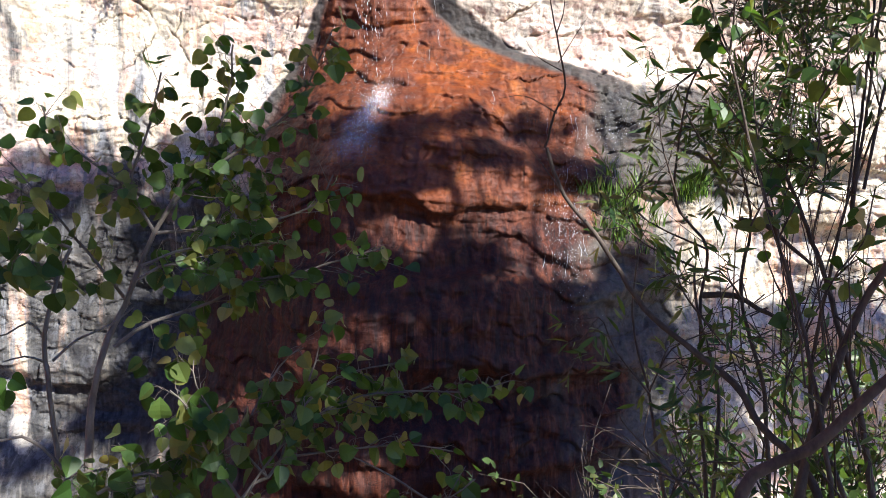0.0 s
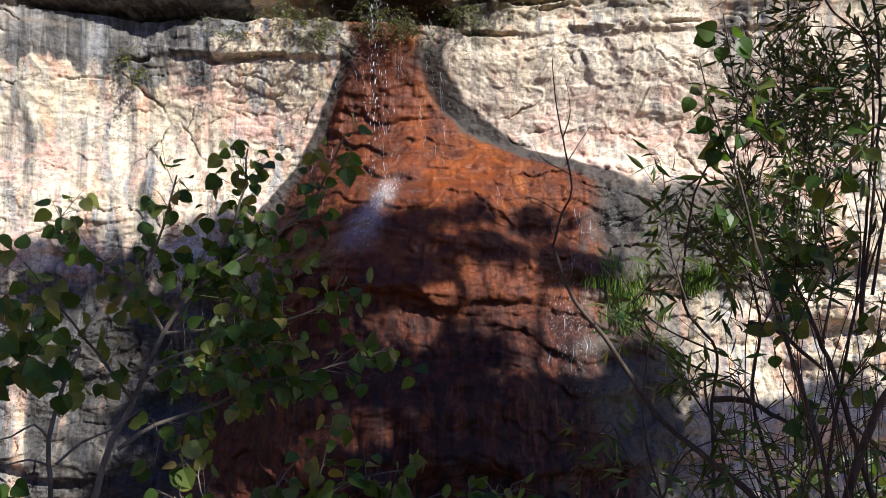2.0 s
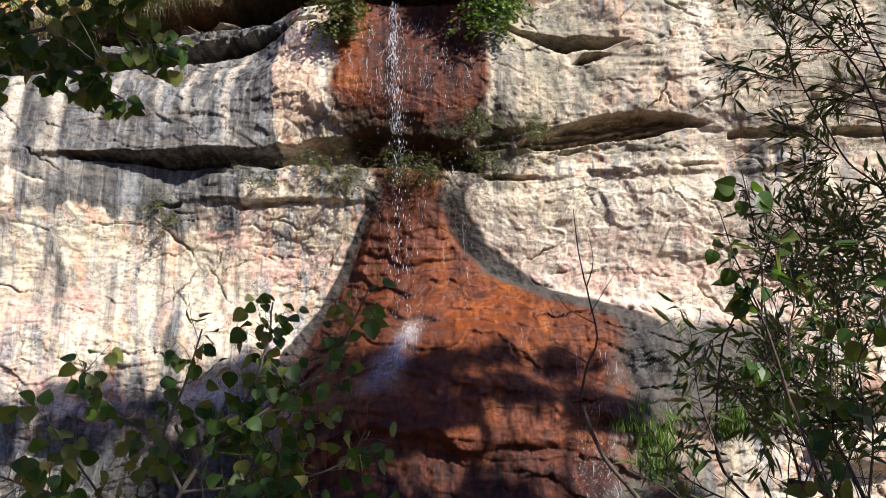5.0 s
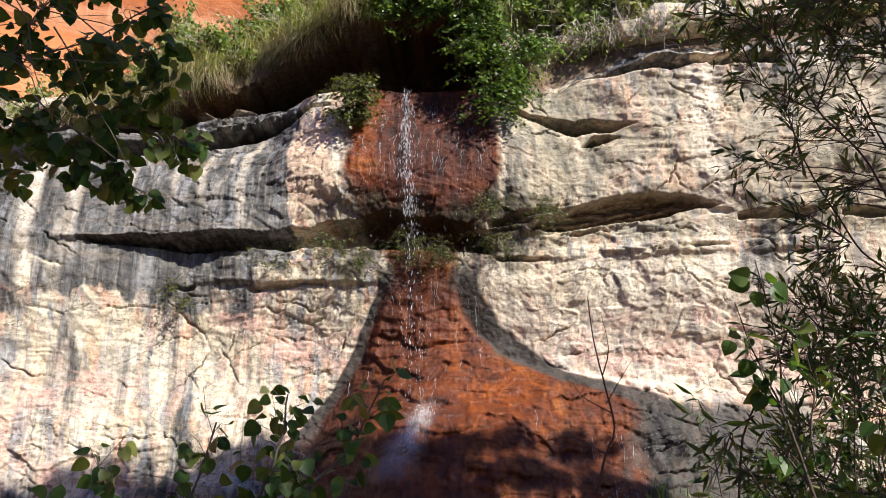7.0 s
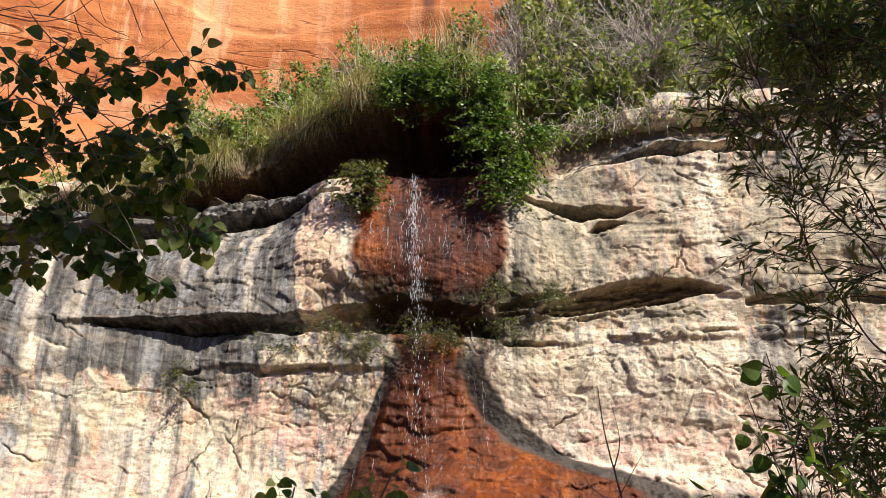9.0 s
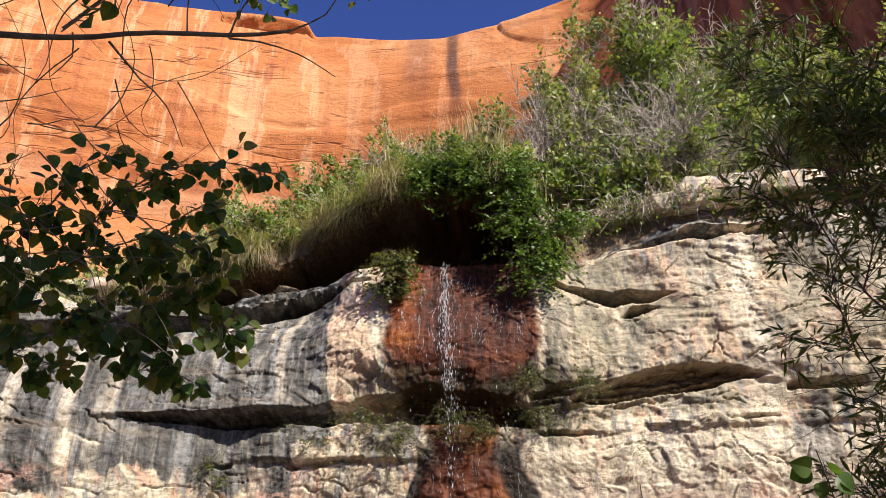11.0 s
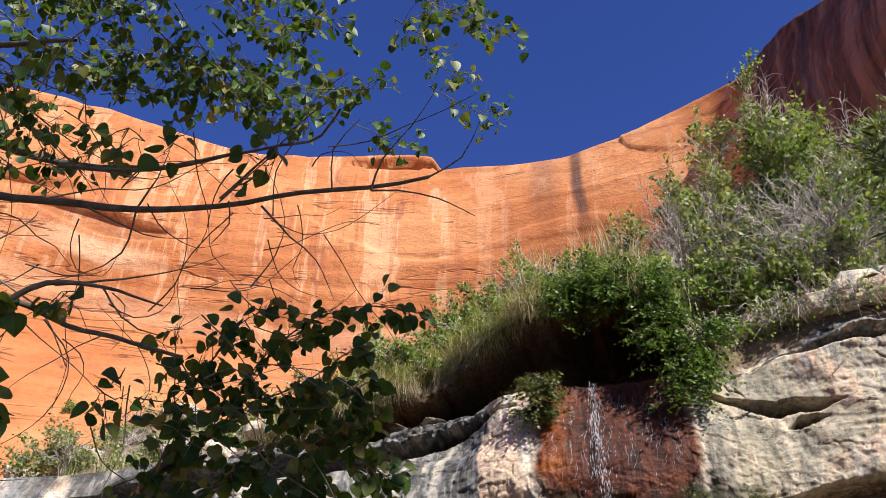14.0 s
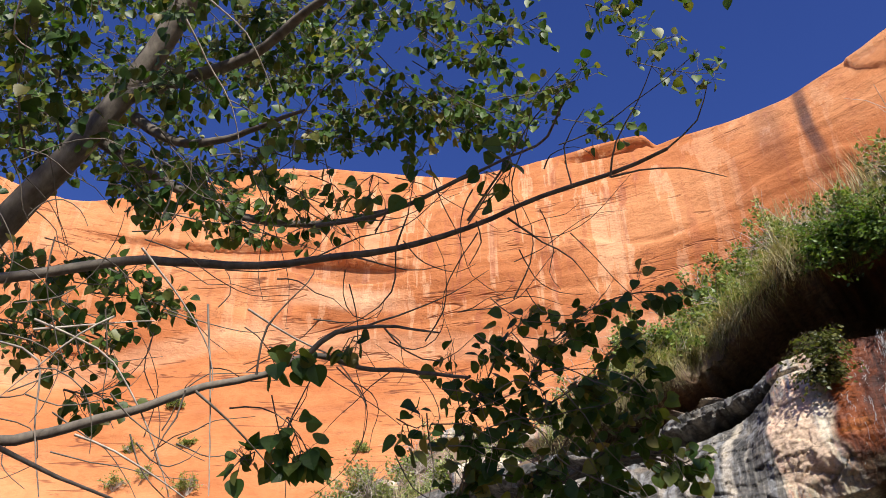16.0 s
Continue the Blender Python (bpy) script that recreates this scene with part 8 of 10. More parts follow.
    t.limb([(-1.87, 1.82, 3.08), (-1.83, 1.87, 3.05), (-1.83, 1.91, 3.00), (-1.86, 1.92, 2.94), (-1.88, 1.93, 2.88)], 0.0024, 0.0009)
    t.limb([(-0.78, 1.34, 3.20), (-0.68, 1.37, 3.22), (-0.59, 1.37, 3.25), (-0.49, 1.37, 3.28), (-0.40, 1.36, 3.31)], 0.0024, 0.0009)
    t.limb([(-2.10, 0.76, 2.93), (-2.04, 0.84, 2.97), (-1.98, 0.88, 3.04), (-1.91, 0.88, 3.13), (-1.85, 0.85, 3.23)], 0.0024, 0.0009)
    t.limb([(-2.12, 1.40, 3.26), (-2.08, 1.41, 3.30), (-2.06, 1.38, 3.35), (-2.07, 1.33, 3.38), (-2.09, 1.28, 3.39)], 0.0024, 0.0009)
    t.limb([(-2.20, 0.99, 3.02), (-2.22, 1.01, 2.98), (-2.22, 1.04, 2.94), (-2.22, 1.07, 2.91), (-2.21, 1.11, 2.90)], 0.0024, 0.0009)
    t.limb([(-1.06, 1.77, 2.79), (-1.02, 1.82, 2.72), (-1.00, 1.87, 2.65), (-0.96, 1.92, 2.58), (-0.93, 1.96, 2.51)], 0.0024, 0.0009)
    t.limb([(-2.18, 1.24, 3.18), (-2.15, 1.29, 3.17), (-2.13, 1.35, 3.16), (-2.12, 1.40, 3.13), (-2.09, 1.45, 3.10)], 0.0024, 0.0009)
    t.limb([(-1.35, 1.89, 3.26), (-1.30, 1.96, 3.20), (-1.21, 2.02, 3.18), (-1.12, 2.07, 3.18), (-1.03, 2.07, 3.25)], 0.0024, 0.0009)
    t.limb([(-2.44, 0.97, 2.78), (-2.41, 1.05, 2.77), (-2.41, 1.10, 2.70), (-2.45, 1.07, 2.65), (-2.49, 1.02, 2.62)], 0.0024, 0.0009)
    t.limb([(-1.15, 1.50, 2.86), (-1.09, 1.57, 2.80), (-1.05, 1.64, 2.73), (-1.05, 1.69, 2.64), (-1.03, 1.74, 2.56)], 0.0024, 0.0009)
    t.limb([(-1.49, 1.55, 2.98), (-1.44, 1.60, 2.96), (-1.38, 1.63, 2.99), (-1.34, 1.62, 3.04), (-1.34, 1.58, 3.09)], 0.0024, 0.0009)
    t.limb([(-1.14, 1.86, 2.65), (-1.10, 1.89, 2.61), (-1.05, 1.93, 2.58), (-1.00, 1.96, 2.55), (-0.96, 1.99, 2.52)], 0.0024, 0.0009)
    t.limb([(-1.80, 1.10, 3.33), (-1.76, 1.20, 3.30), (-1.70, 1.29, 3.29), (-1.64, 1.37, 3.27), (-1.57, 1.46, 3.26)], 0.0024, 0.0009)
    t.limb([(-1.91, 0.96, 3.54), (-1.90, 1.03, 3.50), (-1.91, 1.09, 3.46), (-1.89, 1.15, 3.44), (-1.85, 1.21, 3.43)], 0.0024, 0.0009)
    t.limb([(-1.94, 1.08, 2.64), (-1.94, 1.12, 2.58), (-1.93, 1.17, 2.53), (-1.91, 1.23, 2.49), (-1.89, 1.28, 2.45)], 0.0024, 0.0009)
    t.limb([(-1.48, 1.53, 3.60), (-1.42, 1.60, 3.59), (-1.37, 1.68, 3.55), (-1.32, 1.75, 3.51), (-1.27, 1.83, 3.47)], 0.0024, 0.0009)
    t.limb([(-2.18, 0.90, 2.75), (-2.15, 0.98, 2.74), (-2.10, 1.04, 2.76), (-2.05, 1.10, 2.80), (-2.00, 1.12, 2.87)], 0.0024, 0.0009)
    t.limb([(-1.82, 0.53, 3.10), (-1.83, 0.56, 3.08), (-1.84, 0.58, 3.05), (-1.85, 0.60, 3.02), (-1.86, 0.63, 3.00)], 0.0024, 0.0009)
    t.limb([(-1.18, 1.86, 2.91), (-1.10, 1.89, 2.92), (-1.04, 1.94, 2.88), (-0.98, 1.99, 2.85), (-0.91, 2.03, 2.82)], 0.0024, 0.0009)
    t.limb([(-2.16, 1.44, 3.06), (-2.12, 1.49, 3.06), (-2.10, 1.54, 3.04), (-2.06, 1.58, 3.04), (-2.02, 1.62, 3.05)], 0.0024, 0.0009)
    t.limb([(-1.58, 1.14, 3.29), (-1.63, 1.15, 3.23), (-1.67, 1.18, 3.17), (-1.70, 1.21, 3.11), (-1.71, 1.25, 3.05)], 0.0024, 0.0009)
    t.limb([(-1.09, 1.60, 3.00), (-1.02, 1.58, 3.08), (-0.98, 1.53, 3.16), (-0.99, 1.46, 3.23), (-1.02, 1.38, 3.29)], 0.0024, 0.0009)
    t.limb([(-1.27, 1.89, 3.50), (-1.20, 1.91, 3.51), (-1.14, 1.93, 3.52), (-1.08, 1.96, 3.53), (-1.02, 1.96, 3.56)], 0.0024, 0.0009)
    t.limb([(-1.74, 1.83, 3.24), (-1.71, 1.87, 3.21), (-1.72, 1.89, 3.17), (-1.73, 1.92, 3.12), (-1.76, 1.92, 3.08)], 0.0024, 0.0009)
    t.limb([(-1.25, 1.90, 3.50), (-1.16, 1.97, 3.48), (-1.05, 2.00, 3.50), (-0.94, 2.00, 3.55), (-0.84, 1.99, 3.61)], 0.0024, 0.0009)
    t.limb([(-2.26, 0.84, 3.27), (-2.24, 0.89, 3.27), (-2.23, 0.94, 3.26), (-2.22, 0.99, 3.24), (-2.22, 1.03, 3.20)], 0.0024, 0.0009)
    t.limb([(-2.26, 0.94, 2.67), (-2.28, 0.94, 2.64), (-2.29, 0.95, 2.60), (-2.28, 0.98, 2.57), (-2.27, 1.02, 2.55)], 0.0024, 0.0009)
    t.limb([(-1.42, 1.84, 2.94), (-1.40, 1.89, 2.89), (-1.40, 1.92, 2.83), (-1.40, 1.95, 2.77), (-1.43, 1.96, 2.70)], 0.0024, 0.0009)
    t.limb([(-1.04, 1.57, 3.21), (-1.01, 1.50, 3.31), (-0.93, 1.45, 3.39), (-0.87, 1.40, 3.47), (-0.77, 1.38, 3.52)], 0.0024, 0.0009)
    t.limb([(-1.47, 1.54, 2.87), (-1.52, 1.52, 2.83), (-1.57, 1.51, 2.79), (-1.61, 1.49, 2.75), (-1.65, 1.48, 2.71)], 0.0024, 0.0009)
    t.limb([(-1.46, 1.43, 3.29), (-1.40, 1.42, 3.35), (-1.32, 1.45, 3.38), (-1.25, 1.49, 3.39), (-1.17, 1.53, 3.41)], 0.0024, 0.0009)
    t.limb([(-1.37, 1.78, 3.16), (-1.29, 1.82, 3.16), (-1.21, 1.85, 3.19), (-1.14, 1.85, 3.25), (-1.07, 1.84, 3.30)], 0.0024, 0.0009)
    t.limb([(-1.60, 1.58, 3.46), (-1.56, 1.58, 3.50), (-1.54, 1.55, 3.54), (-1.54, 1.52, 3.57), (-1.52, 1.49, 3.61)], 0.0024, 0.0009)
    t.limb([(-1.40, 1.64, 2.73), (-1.36, 1.67, 2.73), (-1.32, 1.70, 2.73), (-1.29, 1.73, 2.71), (-1.26, 1.76, 2.69)], 0.0024, 0.0009)
    t.limb([(-1.98, 1.08, 3.62), (-2.01, 1.12, 3.56), (-2.05, 1.12, 3.51), (-2.09, 1.14, 3.45), (-2.14, 1.13, 3.40)], 0.0024, 0.0009)
    t.limb([(-2.16, 1.00, 2.62), (-2.11, 1.09, 2.61), (-2.07, 1.17, 2.61), (-2.02, 1.25, 2.60), (-1.96, 1.33, 2.60)], 0.0024, 0.0009)
    t.limb([(-2.54, 0.98, 2.88), (-2.50, 1.04, 2.90), (-2.46, 1.06, 2.96), (-2.42, 1.07, 3.03), (-2.38, 1.07, 3.10)], 0.0024, 0.0009)
    t.limb([(-2.21, 0.66, 3.41), (-2.21, 0.73, 3.38), (-2.21, 0.80, 3.35), (-2.22, 0.86, 3.30), (-2.24, 0.91, 3.24)], 0.0024, 0.0009)
    t.limb([(-1.74, 2.04, 2.90), (-1.67, 2.05, 2.98), (-1.68, 1.99, 3.08), (-1.72, 1.90, 3.14), (-1.78, 1.82, 3.20)], 0.0024, 0.0009)
    t.limb([(-1.62, 0.92, 3.31), (-1.55, 0.99, 3.33), (-1.55, 1.07, 3.28), (-1.60, 1.11, 3.20), (-1.67, 1.11, 3.13)], 0.0024, 0.0009)
    t.limb([(-1.36, 2.03, 3.20), (-1.32, 2.11, 3.13), (-1.24, 2.17, 3.09), (-1.17, 2.24, 3.04), (-1.12, 2.30, 2.97)], 0.0024, 0.0009)
    t.limb([(-2.32, 1.40, 2.80), (-2.30, 1.42, 2.82), (-2.27, 1.44, 2.85), (-2.24, 1.47, 2.87), (-2.20, 1.50, 2.89)], 0.0024, 0.0009)
    t.limb([(-1.75, 1.15, 3.50), (-1.76, 1.25, 3.42), (-1.78, 1.34, 3.33), (-1.80, 1.42, 3.23), (-1.85, 1.47, 3.12)], 0.0024, 0.0009)
    t.limb([(-1.00, 1.81, 3.32), (-0.96, 1.89, 3.25), (-0.92, 1.97, 3.17), (-0.86, 2.04, 3.10), (-0.82, 2.10, 3.02)], 0.0024, 0.0009)
    t.limb([(-1.92, 1.08, 3.01), (-1.88, 1.16, 3.00), (-1.83, 1.23, 2.99), (-1.78, 1.30, 2.99), (-1.71, 1.36, 3.01)], 0.0024, 0.0009)
    t.limb([(-2.19, 0.73, 3.51), (-2.23, 0.80, 3.44), (-2.26, 0.86, 3.36), (-2.28, 0.93, 3.29), (-2.33, 0.95, 3.20)], 0.0024, 0.0009)
    t.limb([(-2.09, 1.17, 3.04), (-2.14, 1.20, 2.94), (-2.15, 1.28, 2.85), (-2.17, 1.32, 2.74), (-2.22, 1.32, 2.64)], 0.0024, 0.0009)
    t.limb([(-1.30, 1.63, 3.05), (-1.26, 1.65, 3.06), (-1.22, 1.66, 3.08), (-1.18, 1.68, 3.09), (-1.14, 1.68, 3.11)], 0.0024, 0.0009)
    t.limb([(-1.62, 1.34, 3.62), (-1.64, 1.41, 3.55), (-1.66, 1.48, 3.48), (-1.65, 1.56, 3.42), (-1.62, 1.64, 3.36)], 0.0024, 0.0009)
    t.limb([(-1.77, 1.44, 2.70), (-1.71, 1.43, 2.80), (-1.64, 1.43, 2.89), (-1.55, 1.48, 2.95), (-1.52, 1.56, 2.88)], 0.0024, 0.0009)
    t.limb([(-1.46, 1.77, 2.91), (-1.39, 1.83, 2.90), (-1.33, 1.88, 2.87), (-1.28, 1.94, 2.83), (-1.23, 1.99, 2.78)], 0.0024, 0.0009)
    t.limb([(-1.92, 0.56, 3.23), (-1.90, 0.62, 3.24), (-1.89, 0.69, 3.22), (-1.87, 0.76, 3.21), (-1.87, 0.83, 3.17)], 0.0024, 0.0009)
    t.limb([(-2.02, 1.28, 2.72), (-1.98, 1.31, 2.75), (-1.95, 1.34, 2.78), (-1.91, 1.38, 2.79), (-1.87, 1.42, 2.80)], 0.0024, 0.0009)
    t.limb([(-1.24, 1.87, 3.35), (-1.15, 1.90, 3.38), (-1.06, 1.91, 3.42), (-0.97, 1.92, 3.45), (-0.88, 1.96, 3.45)], 0.0024, 0.0009)
    t.limb([(-1.37, 1.57, 2.95), (-1.30, 1.56, 3.02), (-1.26, 1.52, 3.11), (-1.25, 1.46, 3.18), (-1.27, 1.38, 3.24)], 0.0024, 0.0009)
    t.limb([(-1.59, 1.19, 3.04), (-1.55, 1.23, 3.04), (-1.53, 1.28, 3.02), (-1.50, 1.32, 3.01), (-1.48, 1.37, 2.98)], 0.0024, 0.0009)
    t.limb([(-2.30, 1.12, 2.87), (-2.25, 1.18, 2.91), (-2.19, 1.21, 2.98), (-2.14, 1.20, 3.06), (-2.15, 1.12, 3.12)], 0.0024, 0.0009)
    t.limb([(-1.69, 1.55, 2.96), (-1.65, 1.64, 2.88), (-1.69, 1.68, 2.77), (-1.76, 1.67, 2.68), (-1.84, 1.63, 2.61)], 0.0024, 0.0009)
    t.limb([(-1.86, 1.35, 2.91), (-1.81, 1.38, 2.95), (-1.76, 1.42, 2.97), (-1.72, 1.47, 2.97), (-1.67, 1.52, 2.96)], 0.0024, 0.0009)
    t.limb([(-1.24, 1.30, 3.08), (-1.23, 1.35, 3.05), (-1.20, 1.39, 3.03), (-1.16, 1.43, 3.02), (-1.11, 1.45, 3.04)], 0.0024, 0.0009)
    t.limb([(-1.76, 1.53, 3.15), (-1.82, 1.52, 3.10), (-1.87, 1.49, 3.06), (-1.92, 1.46, 3.03), (-1.97, 1.42, 3.00)], 0.0024, 0.0009)
    t.limb([(-1.63, 1.23, 2.86), (-1.58, 1.32, 2.84), (-1.53, 1.40, 2.79), (-1.48, 1.48, 2.75), (-1.43, 1.55, 2.70)], 0.0024, 0.0009)
    t.limb([(-1.75, 0.58, 2.94), (-1.72, 0.59, 2.97), (-1.70, 0.62, 2.99), (-1.69, 0.66, 2.98), (-1.69, 0.69, 2.95)], 0.0024, 0.0009)
    t.limb([(-2.16, 0.68, 3.12), (-2.16, 0.73, 3.08), (-2.15, 0.80, 3.07), (-2.14, 0.86, 3.04), (-2.13, 0.92, 3.01)], 0.0024, 0.0009)
    t.limb([(-1.99, 0.84, 3.10), (-1.97, 0.90, 3.10), (-1.95, 0.95, 3.07), (-1.95, 1.01, 3.04), (-1.95, 1.06, 2.99)], 0.0024, 0.0009)
    t.limb([(-1.90, 0.90, 2.91), (-1.92, 0.94, 2.84), (-1.94, 0.97, 2.78), (-1.97, 1.00, 2.71), (-1.97, 1.05, 2.65)], 0.0024, 0.0009)
    t.limb([(-1.29, 1.48, 2.67), (-1.30, 1.51, 2.60), (-1.31, 1.54, 2.53), (-1.34, 1.55, 2.45), (-1.35, 1.57, 2.38)], 0.0024, 0.0009)
    t.limb([(-1.82, 0.54, 3.12), (-1.78, 0.57, 3.16), (-1.73, 0.61, 3.19), (-1.69, 0.66, 3.21), (-1.67, 0.73, 3.21)], 0.0024, 0.0009)
    t.limb([(-1.91, 0.96, 3.18), (-1.86, 1.05, 3.17), (-1.83, 1.16, 3.13), (-1.78, 1.26, 3.10), (-1.70, 1.34, 3.11)], 0.0024, 0.0009)
    t.limb([(-2.35, 1.01, 3.24), (-2.30, 1.08, 3.25), (-2.24, 1.13, 3.30), (-2.18, 1.13, 3.38), (-2.12, 1.12, 3.45)], 0.0024, 0.0009)
    t.limb([(-2.96, 1.88, 6.18), (-2.85, 2.18, 6.10), (-2.71, 2.46, 6.04)], 0.004, 0.0015, 22, 0.05, 0.18)
    t.limb([(-3.54, 2.89, 6.05), (-3.44, 3.00, 6.05), (-3.31, 3.09, 6.09)], 0.004, 0.0015, 22, 0.05, 0.18)
    t.limb([(-2.76, 0.84, 5.17), (-2.69, 1.05, 5.15), (-2.60, 1.25, 5.15)], 0.004, 0.0015, 22, 0.05, 0.18)
    t.limb([(-3.15, 1.86, 6.31), (-3.14, 2.13, 6.21), (-3.09, 2.38, 6.11)], 0.004, 0.0015, 22, 0.05, 0.18)
    t.limb([(-4.80, 1.39, 5.83), (-4.67, 1.67, 5.86), (-4.50, 1.95, 5.92)], 0.004, 0.0015, 22, 0.05, 0.18)
    t.limb([(-3.20, 2.33, 5.64), (-2.97, 2.53, 5.69), (-2.71, 2.71, 5.75)], 0.004, 0.0015, 22, 0.05, 0.18)
    t.limb([(-3.88, 1.28, 5.31), (-3.73, 1.44, 5.41), (-3.54, 1.59, 5.52)], 0.004, 0.0015, 22, 0.05, 0.18)
    t.limb([(-4.53, 0.66, 6.22), (-4.49, 0.79, 6.23), (-4.43, 0.90, 6.27)], 0.004, 0.0015, 22, 0.05, 0.18)
    t.limb([(-4.22, 1.53, 5.78), (-4.14, 1.64, 5.81), (-4.04, 1.72, 5.88)], 0.004, 0.0015, 22, 0.05, 0.18)
    t.limb([(-2.78, 1.58, 5.36), (-2.64, 1.71, 5.40), (-2.47, 1.83, 5.45)], 0.004, 0.0015, 22, 0.05, 0.18)
    t.limb([(-4.11, 0.94, 6.02), (-3.98, 1.11, 6.09), (-3.83, 1.28, 6.18)], 0.004, 0.0015, 22, 0.05, 0.18)
    t.limb([(-3.43, 0.98, 4.68), (-3.40, 1.06, 4.69), (-3.35, 1.13, 4.72)], 0.004, 0.0015, 22, 0.05, 0.18)
    t.limb([(-3.31, 2.00, 5.91), (-3.19, 2.23, 5.88), (-3.04, 2.43, 5.87)], 0.004, 0.0015, 22, 0.05, 0.18)
    t.limb([(-3.23, 1.02, 4.70), (-3.21, 1.18, 4.67), (-3.16, 1.33, 4.65)], 0.004, 0.0015, 22, 0.05, 0.18)
    t.limb([(-4.48, 1.09, 5.07), (-4.37, 1.27, 5.15), (-4.23, 1.44, 5.25)], 0.004, 0.0015, 22, 0.05, 0.18)
    t.limb([(-3.79, 1.78, 5.62), (-3.72, 2.02, 5.56), (-3.63, 2.25, 5.52)], 0.004, 0.0015, 22, 0.05, 0.18)
    t.limb([(-3.61, 1.56, 6.00), (-3.51, 1.73, 6.02), (-3.38, 1.88, 6.05)], 0.004, 0.0015, 22, 0.05, 0.18)
    t.limb([(-3.96, 1.72, 5.70), (-3.93, 1.88, 5.65), (-3.88, 2.02, 5.63)], 0.004, 0.0015, 22, 0.05, 0.18)
    t.limb([(-3.08, 2.05, 6.35), (-2.95, 2.37, 6.28), (-2.79, 2.66, 6.21)], 0.004, 0.0015, 22, 0.05, 0.18)
    t.limb([(-4.57, 1.00, 5.74), (-4.62, 1.27, 5.60), (-4.65, 1.54, 5.47)], 0.004, 0.0015, 22, 0.05, 0.18)
    t.limb([(-2.62, 1.59, 5.01), (-2.54, 1.70, 5.01), (-2.45, 1.80, 5.02)], 0.004, 0.0015, 22, 0.05, 0.18)
    t.limb([(-3.50, 1.61, 5.66), (-3.44, 1.80, 5.63), (-3.35, 1.98, 5.61)], 0.004, 0.0015, 22, 0.05, 0.18)
    t.limb([(-3.68, 1.40, 5.72), (-3.63, 1.70, 5.64), (-3.56, 1.98, 5.57)], 0.004, 0.0015, 22, 0.05, 0.18)
    t.limb([(-3.65, 2.18, 6.53), (-3.62, 2.41, 6.44), (-3.56, 2.61, 6.38)], 0.004, 0.0015, 22, 0.05, 0.18)
    t.limb([(-4.11, 1.66, 6.03), (-3.93, 1.81, 6.12), (-3.73, 1.95, 6.23)], 0.004, 0.0015, 22, 0.05, 0.18)
    t.limb([(-3.98, 1.34, 5.69), (-3.93, 1.50, 5.69), (-3.85, 1.64, 5.70)], 0.004, 0.0015, 22, 0.05, 0.18)
    t.limb([(-3.48, 0.52, 5.32), (-3.44, 0.74, 5.31), (-3.38, 0.95, 5.31)], 0.004, 0.0015, 22, 0.05, 0.18)
    t.limb([(-4.07, 0.60, 5.55), (-4.01, 0.68, 5.59), (-3.94, 0.75, 5.66)], 0.004, 0.0015, 22, 0.05, 0.18)
    t.limb([(-3.55, 0.94, 4.78), (-3.49, 1.07, 4.80), (-3.42, 1.18, 4.84)], 0.004, 0.0015, 22, 0.05, 0.18)
    t.limb([(-2.46, 1.73, 5.37), (-2.40, 1.93, 5.31), (-2.32, 2.12, 5.25)], 0.004, 0.0015, 22, 0.05, 0.18)
    t.limb([(-3.22, 1.26, 5.76), (-3.09, 1.43, 5.81), (-2.93, 1.58, 5.86)], 0.004, 0.0015, 22, 0.05, 0.18)
    t.limb([(-3.13, 2.44, 6.49), (-3.00, 2.61, 6.48), (-2.84, 2.75, 6.49)], 0.004, 0.0015, 22, 0.05, 0.18)
    t.limb([(-3.83, 2.00, 6.35), (-3.69, 2.32, 6.31), (-3.51, 2.62, 6.28)], 0.004, 0.0015, 22, 0.05, 0.18)
    t.limb([(-4.27, 1.39, 5.81), (-4.24, 1.56, 5.77), (-4.20, 1.71, 5.75)], 0.004, 0.0015, 22, 0.05, 0.18)
    t.limb([(-3.30, 0.83, 5.41), (-3.21, 1.03, 5.43), (-3.10, 1.22, 5.46)], 0.004, 0.0015, 22, 0.05, 0.18)
    t.limb([(-4.70, 1.00, 5.83), (-4.66, 1.19, 5.81), (-4.61, 1.37, 5.82)], 0.004, 0.0015, 22, 0.05, 0.18)
    t.limb([(-4.42, 1.62, 5.77), (-4.42, 1.94, 5.62), (-4.39, 2.24, 5.49)], 0.004, 0.0015, 22, 0.05, 0.18)
    t.limb([(-3.96, 0.85, 5.61), (-3.93, 1.12, 5.58), (-3.86, 1.38, 5.55)], 0.004, 0.0015, 22, 0.05, 0.18)
    t.limb([(-4.64, 1.75, 5.84), (-4.54, 2.07, 5.80), (-4.41, 2.38, 5.77)], 0.004, 0.0015, 22, 0.05, 0.18)
    t.limb([(-2.51, 1.58, 5.50), (-2.50, 1.75, 5.43), (-2.47, 1.90, 5.38)], 0.004, 0.0015, 22, 0.05, 0.18)
    t.limb([(-2.86, 2.31, 6.33), (-2.75, 2.47, 6.31), (-2.62, 2.61, 6.30)], 0.004, 0.0015, 22, 0.05, 0.18)
    t.limb([(-4.52, 0.97, 5.67), (-4.38, 1.18, 5.76), (-4.20, 1.38, 5.88)], 0.004, 0.0015, 22, 0.05, 0.18)
    t.limb([(-2.94, 1.48, 5.23), (-2.78, 1.64, 5.29), (-2.59, 1.78, 5.35)], 0.004, 0.0015, 22, 0.05, 0.18)
    t.limb([(-2.55, 1.45, 5.23), (-2.51, 1.58, 5.19), (-2.45, 1.71, 5.17)], 0.004, 0.0015, 22, 0.05, 0.18)
